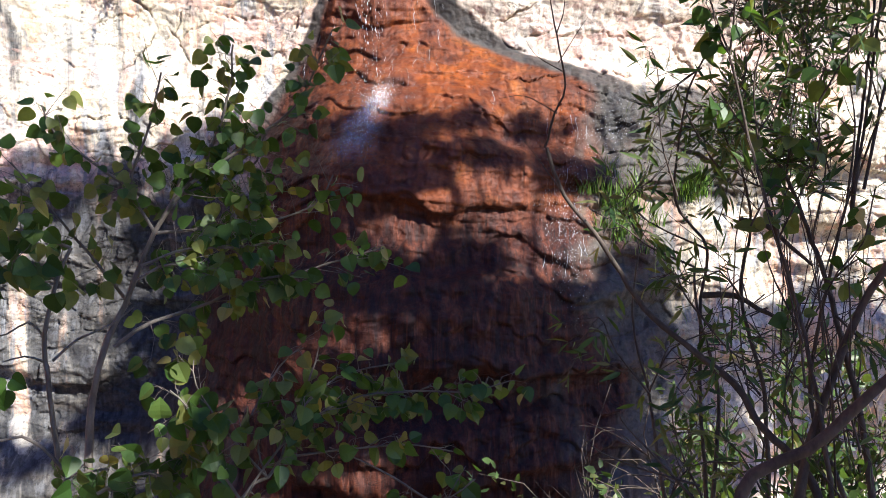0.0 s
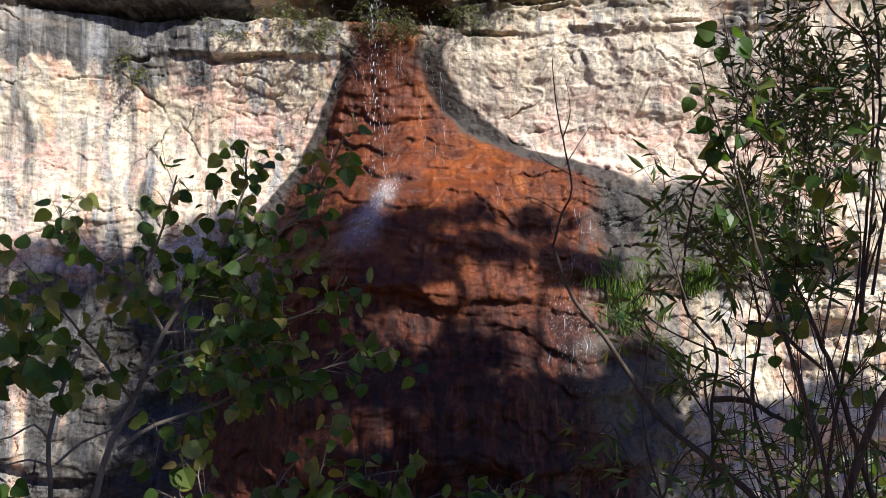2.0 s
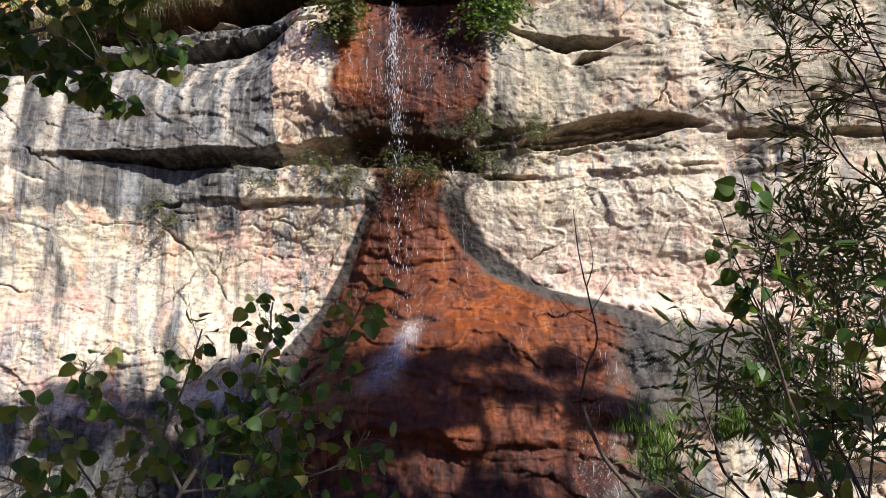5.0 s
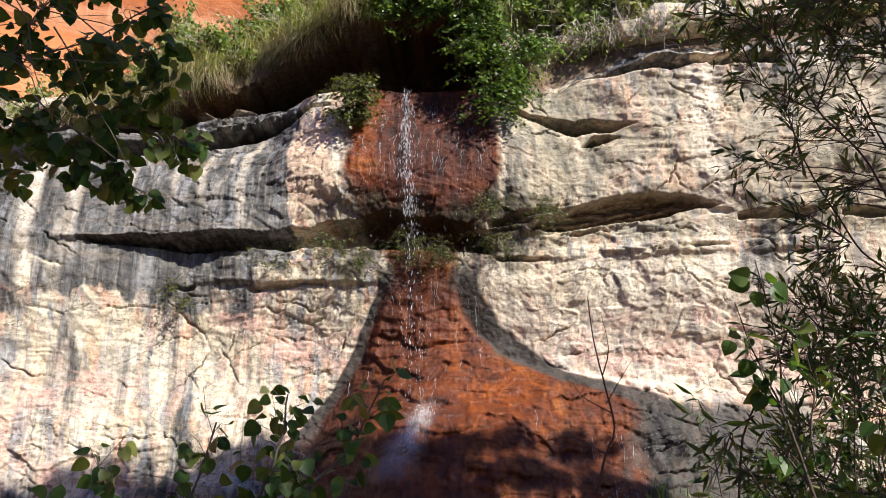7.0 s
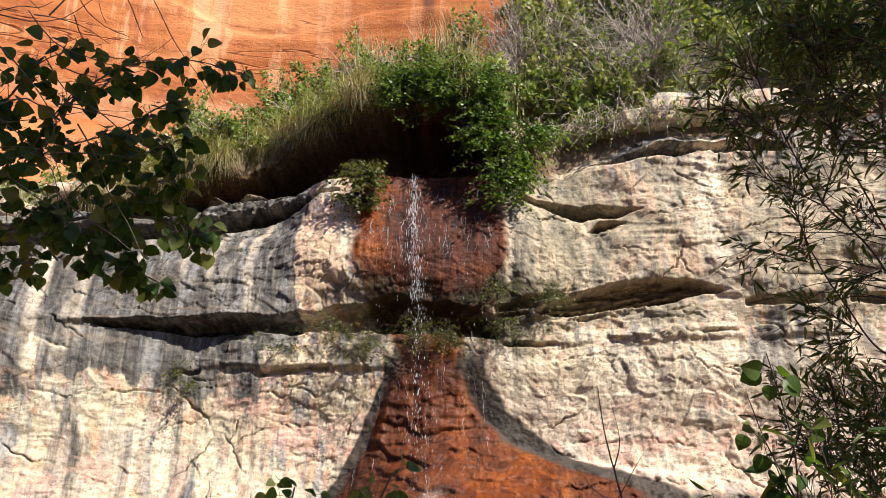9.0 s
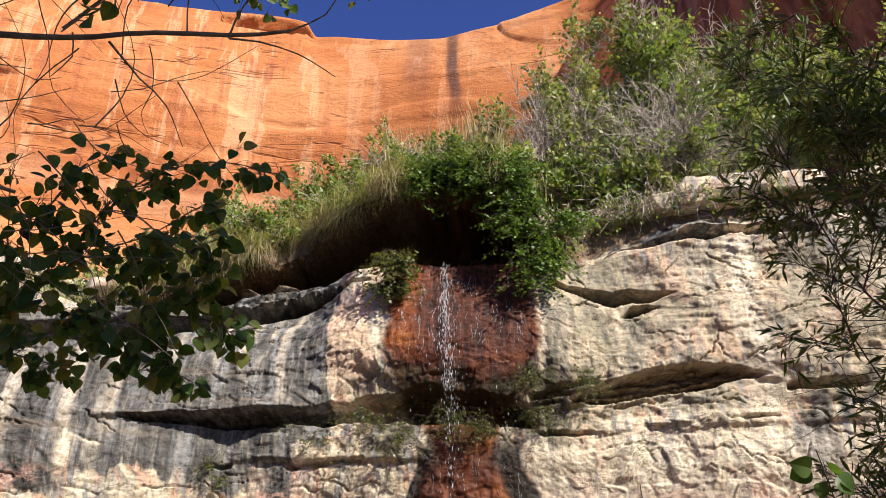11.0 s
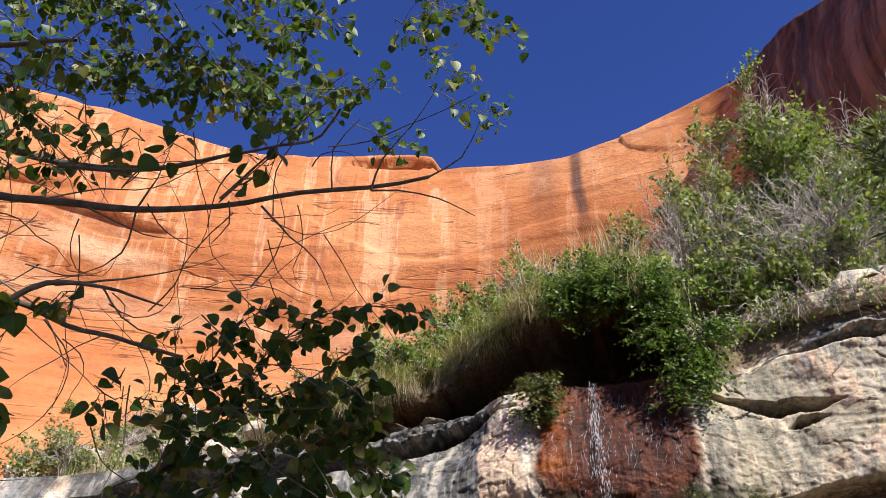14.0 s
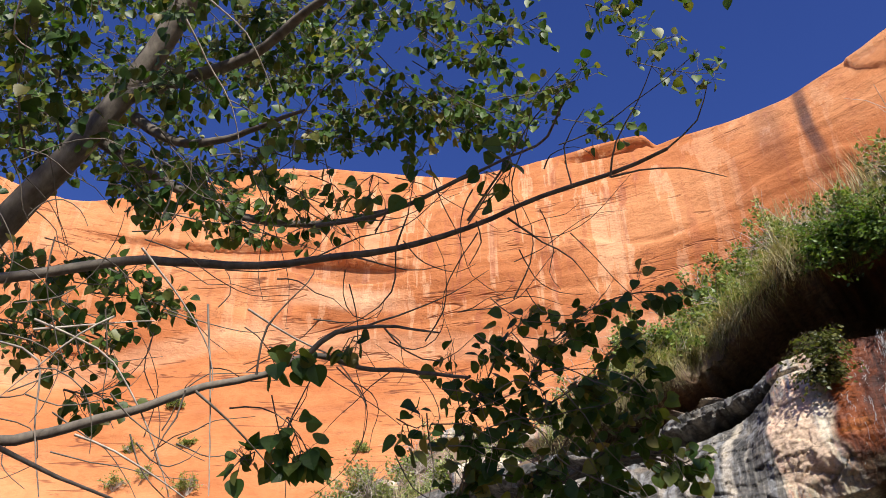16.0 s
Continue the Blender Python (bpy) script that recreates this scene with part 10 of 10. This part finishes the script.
    t.limb([(-1.52, 1.17, 2.73), (-1.50, 1.17, 2.75), (-1.48, 1.18, 2.77)], 0.002, 0.001, 7, 0.045, 0.06)
    t.limb([(-1.53, 1.23, 2.63), (-1.52, 1.28, 2.56), (-1.55, 1.30, 2.50)], 0.002, 0.001, 16, 0.045, 0.06)
    t.limb([(-1.60, 1.21, 2.55), (-1.61, 1.21, 2.52), (-1.62, 1.18, 2.55)], 0.002, 0.001, 6, 0.045, 0.06)
    t.limb([(-1.33, 1.41, 2.64), (-1.30, 1.45, 2.62), (-1.27, 1.46, 2.64)], 0.002, 0.001, 6, 0.045, 0.06)
    t.limb([(-2.30, 2.21, 2.52), (-2.03, 2.39, 2.70), (-1.73, 2.55, 2.83), (-1.47, 2.65, 2.95), (-1.27, 2.74, 2.98), (-1.14, 2.81, 2.94)], 0.012, 0.005)
    t.limb([(-1.73, 2.55, 2.83), (-1.57, 2.60, 2.94), (-1.47, 2.60, 3.07), (-1.32, 2.61, 3.19)], 0.004, 0.002, 35, 0.052, 0.11)
    t.limb([(-1.47, 2.65, 2.95), (-1.36, 2.68, 3.01), (-1.25, 2.69, 3.10), (-1.13, 2.71, 3.16)], 0.004, 0.002, 35, 0.052, 0.11)
    t.limb([(-1.47, 2.65, 2.95), (-1.36, 2.75, 2.86), (-1.27, 2.84, 2.75)], 0.004, 0.002, 39, 0.052, 0.11)
    t.limb([(-1.27, 2.74, 2.98), (-1.18, 2.78, 2.98), (-1.10, 2.84, 2.93)], 0.004, 0.002, 26, 0.052, 0.11)
    t.limb([(-1.91, 2.44, 2.79), (-1.76, 2.48, 2.93), (-1.65, 2.49, 3.07), (-1.53, 2.51, 3.16)], 0.004, 0.002, 35, 0.052, 0.11)
    t.limb([(-1.65, 2.49, 3.07), (-1.56, 2.45, 3.23), (-1.45, 2.44, 3.36), (-1.32, 2.47, 3.42)], 0.004, 0.002, 35, 0.052, 0.11)
    t.limb([(-1.45, 2.44, 3.36), (-1.30, 2.45, 3.46), (-1.11, 2.50, 3.51), (-0.93, 2.58, 3.50)], 0.004, 0.002, 30, 0.052, 0.11)
    t.limb([(-1.53, 2.51, 3.16), (-1.39, 2.55, 3.23), (-1.26, 2.56, 3.32), (-1.14, 2.57, 3.40)], 0.004, 0.002, 26, 0.052, 0.11)
    t.limb([(-1.96, 2.44, 2.71), (-1.82, 2.43, 2.96), (-1.76, 2.37, 3.15), (-1.70, 2.33, 3.28)], 0.004, 0.002, 35, 0.052, 0.11)
    t.limb([(-1.76, 2.37, 3.15), (-1.67, 2.36, 3.27), (-1.57, 2.34, 3.40), (-1.44, 2.36, 3.48)], 0.004, 0.002, 26, 0.052, 0.11)
    t.limb([(-1.91, 2.44, 2.79), (-1.73, 2.58, 2.76), (-1.64, 2.64, 2.76), (-1.57, 2.65, 2.82)], 0.004, 0.002, 30, 0.052, 0.11)
    t.limb([(-1.73, 2.50, 2.94), (-1.62, 2.58, 2.93), (-1.51, 2.66, 2.91), (-1.44, 2.74, 2.81)], 0.004, 0.002, 35, 0.052, 0.11)
    t.limb([(-1.96, 2.44, 2.71), (-1.88, 2.43, 2.87), (-1.81, 2.40, 3.03), (-1.77, 2.23, 3.34)], 0.004, 0.002, 30, 0.052, 0.11)
    t.limb([(-1.36, 2.62, 3.14), (-1.28, 2.63, 3.19), (-1.20, 2.64, 3.24), (-1.13, 2.65, 3.27)], 0.004, 0.002, 22, 0.052, 0.11)
    t.limb([(-3.05, 1.10, 4.30), (-2.80, 0.92, 4.25), (-2.60, 0.80, 4.33), (-2.50, 0.70, 4.45)], 0.006, 0.002, 34, 0.058, 0.16)
    t.limb([(-2.95, 0.95, 4.05), (-2.80, 0.78, 4.18), (-2.66, 0.68, 4.34), (-2.56, 0.60, 4.50)], 0.006, 0.002, 34, 0.058, 0.16)
    t.limb([(-2.80, 1.24, 4.68), (-2.60, 1.15, 4.45), (-2.43, 1.17, 4.35), (-2.30, 1.25, 4.28)], 0.006, 0.002, 30, 0.058, 0.15)
    t.limb([(-2.70, 1.26, 4.75), (-2.45, 1.35, 4.50), (-2.25, 1.49, 4.34), (-2.10, 1.55, 4.22)], 0.006, 0.002, 30, 0.058, 0.15)
    t.limb([(-2.95, 1.25, 4.45), (-2.80, 1.30, 4.15), (-2.69, 1.32, 4.00), (-2.55, 1.38, 3.88)], 0.006, 0.002, 30, 0.056, 0.15)
    t.limb([(-2.60, 1.22, 5.00), (-2.40, 1.08, 4.78), (-2.22, 1.02, 4.62), (-2.05, 1.02, 4.55)], 0.006, 0.002, 30, 0.058, 0.16)
    t.done()

def build_shade_tree(base, masses, seed, label):
    """A broad cottonwood: a trunk, limbs to each leafy bough, and the boughs' twigs and leaves."""
    bx, by = base
    fork = np.array([bx - 0.5, by + 0.3, 4.8])
    t = Tree("cottonwood_tree", (bx, by, -0.5), label, "tree", "cottonwood", BARK_GREY, seed)
    t.limb([(bx, by, -2.6), (bx - 0.1, by + 0.1, 1.5), (bx - 0.5, by + 0.3, 4.5), (bx - 0.6, by + 0.5, 7.5), (bx - 0.4, by + 0.6, 10.0)], 0.22, 0.06)
    rng = t.rng
    p, a = [], []
    for c, along, half, n in masses:
        c, along = np.array(c), np.array(along, float)
        along /= np.linalg.norm(along)
        side = np.cross(along, np.array(SUN_DIR))
        side /= np.linalg.norm(side)
        axes = np.stack([along, side, np.cross(along, side)])
        j = fork + (c - fork) * 0.15
        t.limb([tuple(j), tuple((j + c) / 2 + [0, 0, 0.3]), tuple(c)], 0.06, 0.015)
        for k in range(max(2, n // 40)):
            tip = c + (unit(rng, 1)[0] * half * rng.random() ** 0.35) @ axes
            mid = c + (tip - c) * 0.6 + rng.normal(0, 0.04, 3)
            t.t0.append((c, mid, tip))
            p.append(tip + rng.normal(0, 0.09, (40, 3)))
            a.append(unit(rng, 40) + [0, 0, -0.4])
    p, a = np.vstack(p), np.vstack(a)
    foliage("foliage", p, a, unit(rng, len(p)) + [0.3, -0.2, 0.5], 0.13 * (0.7 + 0.6 * rng.random(len(p))), "blade", LEAF["cottonwood"], t.ob)
    t.done(0)


def bough(x, z, long, thick, n, tilt=0.27, far=13.0):
    """A leafy bough whose shade falls on the rock at x, z."""
    y = float(wall_y(np.array([x]), np.array([z]))[0])
    c = np.array([x, y, z]) + np.array(SUN_DIR) * far
    return c, (1.0, -0.1, tilt), np.array([long, thick, 0.5]), int(1.5 * n)


def cluster(x, y, z, r, n, far=6.0):
    """A rounder leafy mass whose shade falls round a point near the path."""
    return np.array([x, y, z]) + np.array(SUN_DIR) * far, (1.0, 0.2, 0.1), np.array([r, r, 0.6 * r]), n


SHADE = [bough(-1.3, 2.02, 1.25, 0.24, 2200), bough(0.15, 2.42, 0.45, 0.06, 300), bough(0.35, 1.98, 0.55, 0.08, 400), bough(-1.0, 1.66, 1.15, 0.17, 1400),
         bough(1.20, 1.85, 0.25, 0.16, 350), bough(-0.9, 0.52, 1.25, 0.28, 2200), bough(0.22, 0.72, 0.42, 0.20, 700),
         bough(1.15, 0.33, 0.5, 0.10, 450), bough(-1.2, -1.0, 1.6, 0.40, 3400), bough(1.0, -0.45, 1.0, 0.40, 2600),
         bough(0.8, -1.5, 1.8, 0.55, 3600), bough(-3.2, 1.95, 1.2, 0.28, 1700), bough(-4.9, 1.75, 1.2, 0.34, 900, far=16.5), bough(-3.1, 1.15, 1.2, 0.28, 1700),
         bough(-3.0, 0.25, 1.2, 0.36, 2300), bough(-3.3, -0.75, 1.0, 0.28, 1500), bough(-2.8, -1.9, 1.6, 0.40, 2600), 
         bough(2.3, 0.3, 0.35, 0.5, 700),
         cluster(-0.8, 2.8, 1.5, 0.95, 2100), cluster(-0.3, 2.4, 0.8, 0.8, 1300), cluster(1.0, 2.6, 1.2, 0.9, 1700), cluster(-1.7, 2.5, 3.1, 1.0, 1700, 7.0)]
# Leaf masses of two added, unseen trees that keep sky light off the rock
def sky_block(at):
    return [((x, y, z), (1, 0, 0), np.array([1.9, 1.5, 1.5]), 2400) for x, y, z in at]


SKY_BLOCK_EAST = sky_block(((0.5, -5.6, 2.2), (3.4, -5.4, 2.4), (6.2, -4.4, 2.6), (0.8, -6.0, 5.0), (3.6, -5.8, 5.4), (6.4, -4.8, 5.6), (2.2, -6.4, 8.2), (5.0, -6.0, 8.4),
                    (0.6, -6.2, 10.6), (3.6, -6.0, 11.0), (6.6, -5.2, 10.8), (2.0, -5.6, 13.2)))
SKY_BLOCK_WEST = sky_block(((-2.4, -5.6, 2.2), (-5.4, -5.4, 2.4), (-8.2, -4.6, 2.6), (-2.2, -6.0, 5.0), (-5.2, -5.8, 5.4), (-8.0, -5.0, 5.6), (-3.6, -6.4, 8.2), (-6.6, -6.0, 8.4),
                    (-2.4, -6.0, 10.8), (-5.4, -5.6, 11.2), (-8.4, -4.8, 10.6), (-3.8, -5.4, 13.4)))
SHADE += [bough(2.1, -0.5, 0.9, 0.5, 2600), bough(3.4, -0.9, 1.1, 0.45, 2400), bough(2.4, -1.7, 1.6, 0.5, 3000), bough(-5.7, -1.9, 1.0, 0.25, 600, far=16.5), bough(-4.3, -1.5, 0.7, 0.25, 800, far=16.5),
          bough(0.4, 0.0, 0.8, 0.10, 500), bough(1.6, 0.25, 0.3, 0.22, 450), bough(-0.2, -0.75, 0.9, 0.3, 1500), bough(-6.3, 1.4, 0.9, 0.35, 1300, far=16.5), bough(-2.3, 0.85, 0.7, 0.25, 900),
          bough(1.25, 2.32, 0.45, 0.09, 300), bough(1.75, 1.75, 0.3, 0.12, 250),
          bough(2.5, 0.5, 0.4, 0.3, 600), bough(2.6, -0.2, 0.45, 0.4, 900), bough(1.9, -1.2, 0.6, 0.4, 900),
          bough(4.6, -0.6, 1.0, 0.5, 2400), bough(3.6, -0.15, 0.8, 0.25, 1000), bough(5.6, -1.3, 1.2, 0.6, 2600), bough(2.2, 0.35, 0.5, 0.2, 700), bough(3.6, -1.9, 1.2, 0.5, 2200),
          bough(-0.1, 0.35, 0.9, 0.14, 800), bough(0.9, 0.05, 0.6, 0.2, 800), cluster(1.1, 2.3, 0.8, 0.8, 1700), cluster(1.5, 2.7, 3.2, 0.95, 2800), cluster(-1.2, 1.7, 3.6, 1.0, 1500), cluster(-2.2, 1.5, 4.6, 1.0, 700)]

build_sapling()
build_low_spray()
build_willow()
build_broadleaf()
build_tall_willow()
build_cottonwood()
build_shade_tree((8.2, 2.6), SHADE, 307, "tall spreading cottonwood beside the path, dense crown")
build_shade_tree((2.5, -6.5), SKY_BLOCK_EAST, 308, "added cottonwood out of view behind the camera, blocking sky light")
build_shade_tree((-5.5, -6.5), SKY_BLOCK_WEST, 309, "added cottonwood out of view behind the camera, blocking sky light")


# ---------- water ----------
def water_mat():
    m, nt, bs = material("white_water")
    bs.inputs["Base Color"].default_value = (0.85, 0.88, 0.92, 1)
    bs.inputs["Roughness"].default_value = 0.12
    bs.inputs["Transmission Weight"].default_value = 0.45
    bs.inputs["IOR"].default_value = 1.33
    return m


WATER = water_mat()


def mist_mat():
    m, nt, bs = material("fine_spray")
    bs.inputs["Base Color"].default_value = (0.95, 0.93, 0.90, 1)
    bs.inputs["Roughness"].default_value = 0.9
    tr = nt.nodes.new("ShaderNodeBsdfTransparent")
    ms = nt.nodes.new("ShaderNodeMixShader")
    drift = noise_tex(nt, 7, 5, 0.65, (1.0, 1.0, 0.45), (0, 0, 0), 0.5)
    fac = math_node(nt, "MULTIPLY", attribute(nt, "veil"), ramp(nt, drift, [(0.36, 0.02), (0.64, 0.30)]))
    nt.links.new(fac, ms.inputs[0])
    nt.links.new(tr.outputs[0], ms.inputs[1])
    nt.links.new(bs.outputs[0], ms.inputs[2])
    nt.links.new(ms.outputs[0], nt.nodes["Material Output"].inputs["Surface"])
    return m


MIST = mist_mat()


def drops(bag, pos, size, stretch=1.0):
    """Small eight-sided drops, drawn out along the fall."""
    v0 = np.array([(1, 0, 0), (-1, 0, 0), (0, 1, 0), (0, -1, 0), (0, 0, 1.0), (0, 0, -1.0)])
    f0 = np.array([(0, 2, 4), (2, 1, 4), (1, 3, 4), (3, 0, 4), (2, 0, 5), (1, 2, 5), (3, 1, 5), (0, 3, 5)])
    st = np.ones((len(pos), 3))
    st[:, 2] = stretch if np.isscalar(stretch) else stretch
    v = pos[:, None] + v0[None] * (size[:, None] * st)[:, None]
    f = f0[None] + (np.arange(len(pos)) * 6)[:, None, None]
    bag.add(v.reshape(-1, 3), f.reshape(-1, 3))


def build_water():
    rng = np.random.default_rng(500)
    fall = root("waterfall", (-0.85, 10.2, 2.7), "thin white waterfall trickling down orange wet rock", "waterfall")
    # over the orange face, from the spout to the long gap
    bag = Bag()
    n = 900
    z = 7.75 - 2.5 * rng.random(n)
    x = -1.12 + 0.05 * (7.7 - z) + rng.normal(0, 0.035, n) + rng.normal(0, 0.06, n) * (7.7 - z) * 0.5
    y = wall_y(x, z) - 0.03 - 0.05 * rng.random(n)
    drops(bag, np.stack([x, y, z], 1), 0.0014 + 0.0024 * rng.random(n) ** 2, 5 + 13 * rng.random(n))
    n = 60
    z = 7.4 - 1.6 * rng.random(n)
    x = -1.8 + 2.0 * rng.random(n)
    y = wall_y(x, z) - 0.012
    drops(bag, np.stack([x, y, z], 1), 0.002 + 0.0025 * rng.random(n), 3 + 8 * rng.random(n))
    bag.make("trickle", WATER, fall, "", "stuff")
    # free fall to the apron
    bag = Bag()
    n = 260
    z = 5.6 - 2.9 * rng.random(n)
    x = -1.0 + 0.04 * (5.6 - z) + rng.normal(0, 0.05, n) * (1 + 0.3 * (5.6 - z))
    y = 10.75 - 0.10 * (5.6 - z) + rng.normal(0, 0.06, n)
    drops(bag, np.stack([x, y, z], 1), 0.0018 + 0.003 * rng.random(n) ** 2, 3 + 8 * rng.random(n))
    n = 26
    z = 5.7 - 0.9 * rng.random(n)
    x = -1.6 + 1.6 * rng.random(n)
    drops(bag, np.stack([x, 10.8 + 0.2 * rng.random(n), z], 1), 0.002 + 0.0015 * rng.random(n), 5 + 8 * rng.random(n))
    bag.make("falling_water", WATER, fall, "", "stuff")
    # splash and spray drifting off the apron
    bag = Bag()
    n = 380
    u = rng.random(n) ** 1.3
    z = 2.78 - 0.85 * u + rng.normal(0, 0.05, n)
    x = -0.74 - 0.42 * u + rng.normal(0, 0.06 + 0.09 * u, n)
    y = wall_y(x, z) - 0.03 - np.abs(rng.normal(0, 0.12, n))
    drops(bag, np.stack([x, y, z], 1), (0.0022 + 0.0028 * rng.random(n)) * (1.15 - 0.6 * u), 1.5 + 2 * rng.random(n))
    n = 260
    x = -0.75 + rng.normal(0, 0.3, n)
    z = 2.8 + rng.normal(0, 0.13, n)
    y = wall_y(x, z) - 0.02 - np.abs(rng.normal(0, 0.1, n))
    drops(bag, np.stack([x, y, z], 1), 0.0018 + 0.002 * rng.random(n), 1.5)
    bag.make("spray", WATER, fall, "", "stuff")
    # veils of fine spray, several thin sheets one behind another
    for k in range(4):
        u, v = np.meshgrid(np.linspace(0, 1, 26), np.linspace(-1, 1, 16), indexing="ij")
        zz = 2.98 - 1.1 * u + 0.05 * k * rng.normal() * 0.3
        wide = 0.10 + 0.26 * u + 0.03 * k
        xx = -0.70 - 0.50 * u ** 1.2 + v * wide + 0.02 * np.sin(9 * u + 2 * k)
        yy = wall_y(xx, zz) - 0.05 - 0.05 * k
        soft = sstep(0.0, 0.45, u) * (1 - u) ** 0.9 * (1 - v * v) ** 2
        ob = sheet("spray_veil", xx, yy, zz, MIST, {"veil": soft}, "", "", "")
        ob.parent = fall
        ob.matrix_parent_inverse = fall.matrix_world.inverted()
    # thin glinting rills over the upper wet face and the apron's neck
    bag = Bag()
    for k in range(170):
        up = k < 110
        x0, z0 = (-1.75 + 1.85 * rng.random(), 7.5 - 1.3 * rng.random()) if up else (-0.7 + rng.normal(0, 0.45), 4.7 - 2.1 * rng.random())
        zz = np.linspace(z0, z0 - (0.06 + 0.22 * rng.random()), 9)
        xx = x0 + np.cumsum(rng.normal(0.0, 0.011, 9))
        r = 0.0012 + 0.0018 * rng.random()
        bag.add(*tube(np.stack([xx, wall_y(xx, zz) - 0.004, zz], 1), r, r * 0.4, 4))
    bag.make("rill_sheet", WATER, fall, "", "stuff")
    # rills over the far edge of the apron
    bag = Bag()
    for k in range(14):
        x0, z0 = 1.15 + 0.75 * rng.random(), 2.6 - 1.9 * rng.random()
        ln = 0.08 + 0.25 * rng.random()
        zz = np.linspace(z0, z0 - ln, 8)
        xx = x0 + np.cumsum(rng.normal(0.0, 0.007, 8)) - 0.10 * (2.0 - zz) * 0.2
        yy = wall_y(xx, zz) - 0.006
        r = 0.0015 + 0.0035 * rng.random()
        v, f = tube(np.stack([xx, yy, zz], 1), r, r * 0.4, 5)
        bag.add(v, f)
    # White drops laid on the wet rock in place of sun glints
    n = 1100
    x = 1.5 + rng.normal(0, 0.17, n)
    z = 1.15 + rng.normal(0, 0.42, n)
    y = wall_y(x, z) - 0.004
    v0 = Bag()
    drops(v0, np.stack([x, y, z], 1), 0.002 + 0.005 * rng.random(n) ** 3, 0.8 + 1.5 * rng.random(n))
    n = 700
    x = 2.2 + rng.normal(0, 0.42, n)
    z = 2.35 + 0.25 * (x - 2.2) + rng.normal(0, 0.26, n)
    drops(v0, np.stack([x, wall_y(x, z) - 0.004, z], 1), 0.002 + 0.005 * rng.random(n) ** 3, 0.6 + 1.0 * rng.random(n))
    v0.make("glint_mass", WATER, fall, "", "stuff")
    bag.make("rill_sheet", WATER, fall, "", "stuff")


build_water()


# ---------- green tufts beside the apron ----------
def build_tufts():
    rng = np.random.default_rng(600)
    x, z = 2.18 + 0.16 * rng.standard_normal(34), 1.25 + 0.18 * rng.standard_normal(34)
    feet = np.stack([x, wall_y(x, z) - 0.05, z], 1)
    grass_patch("seep_grass", feet, 20, 0.26, "fern", 601, "bright green grass growing in the wet niche", 0.08, 0.014, 0.5)
    x, z = 3.0 + 0.35 * rng.random(18), 1.4 + 0.3 * rng.random(18)
    feet = np.stack([x, wall_y(x, z) - 0.05, z], 1)
    grass_patch("seep_grass", feet, 24, 0.26, "fern", 602, "bright green grass tuft on the damp ledge", 0.08, 0.014, 0.5)


build_tufts()
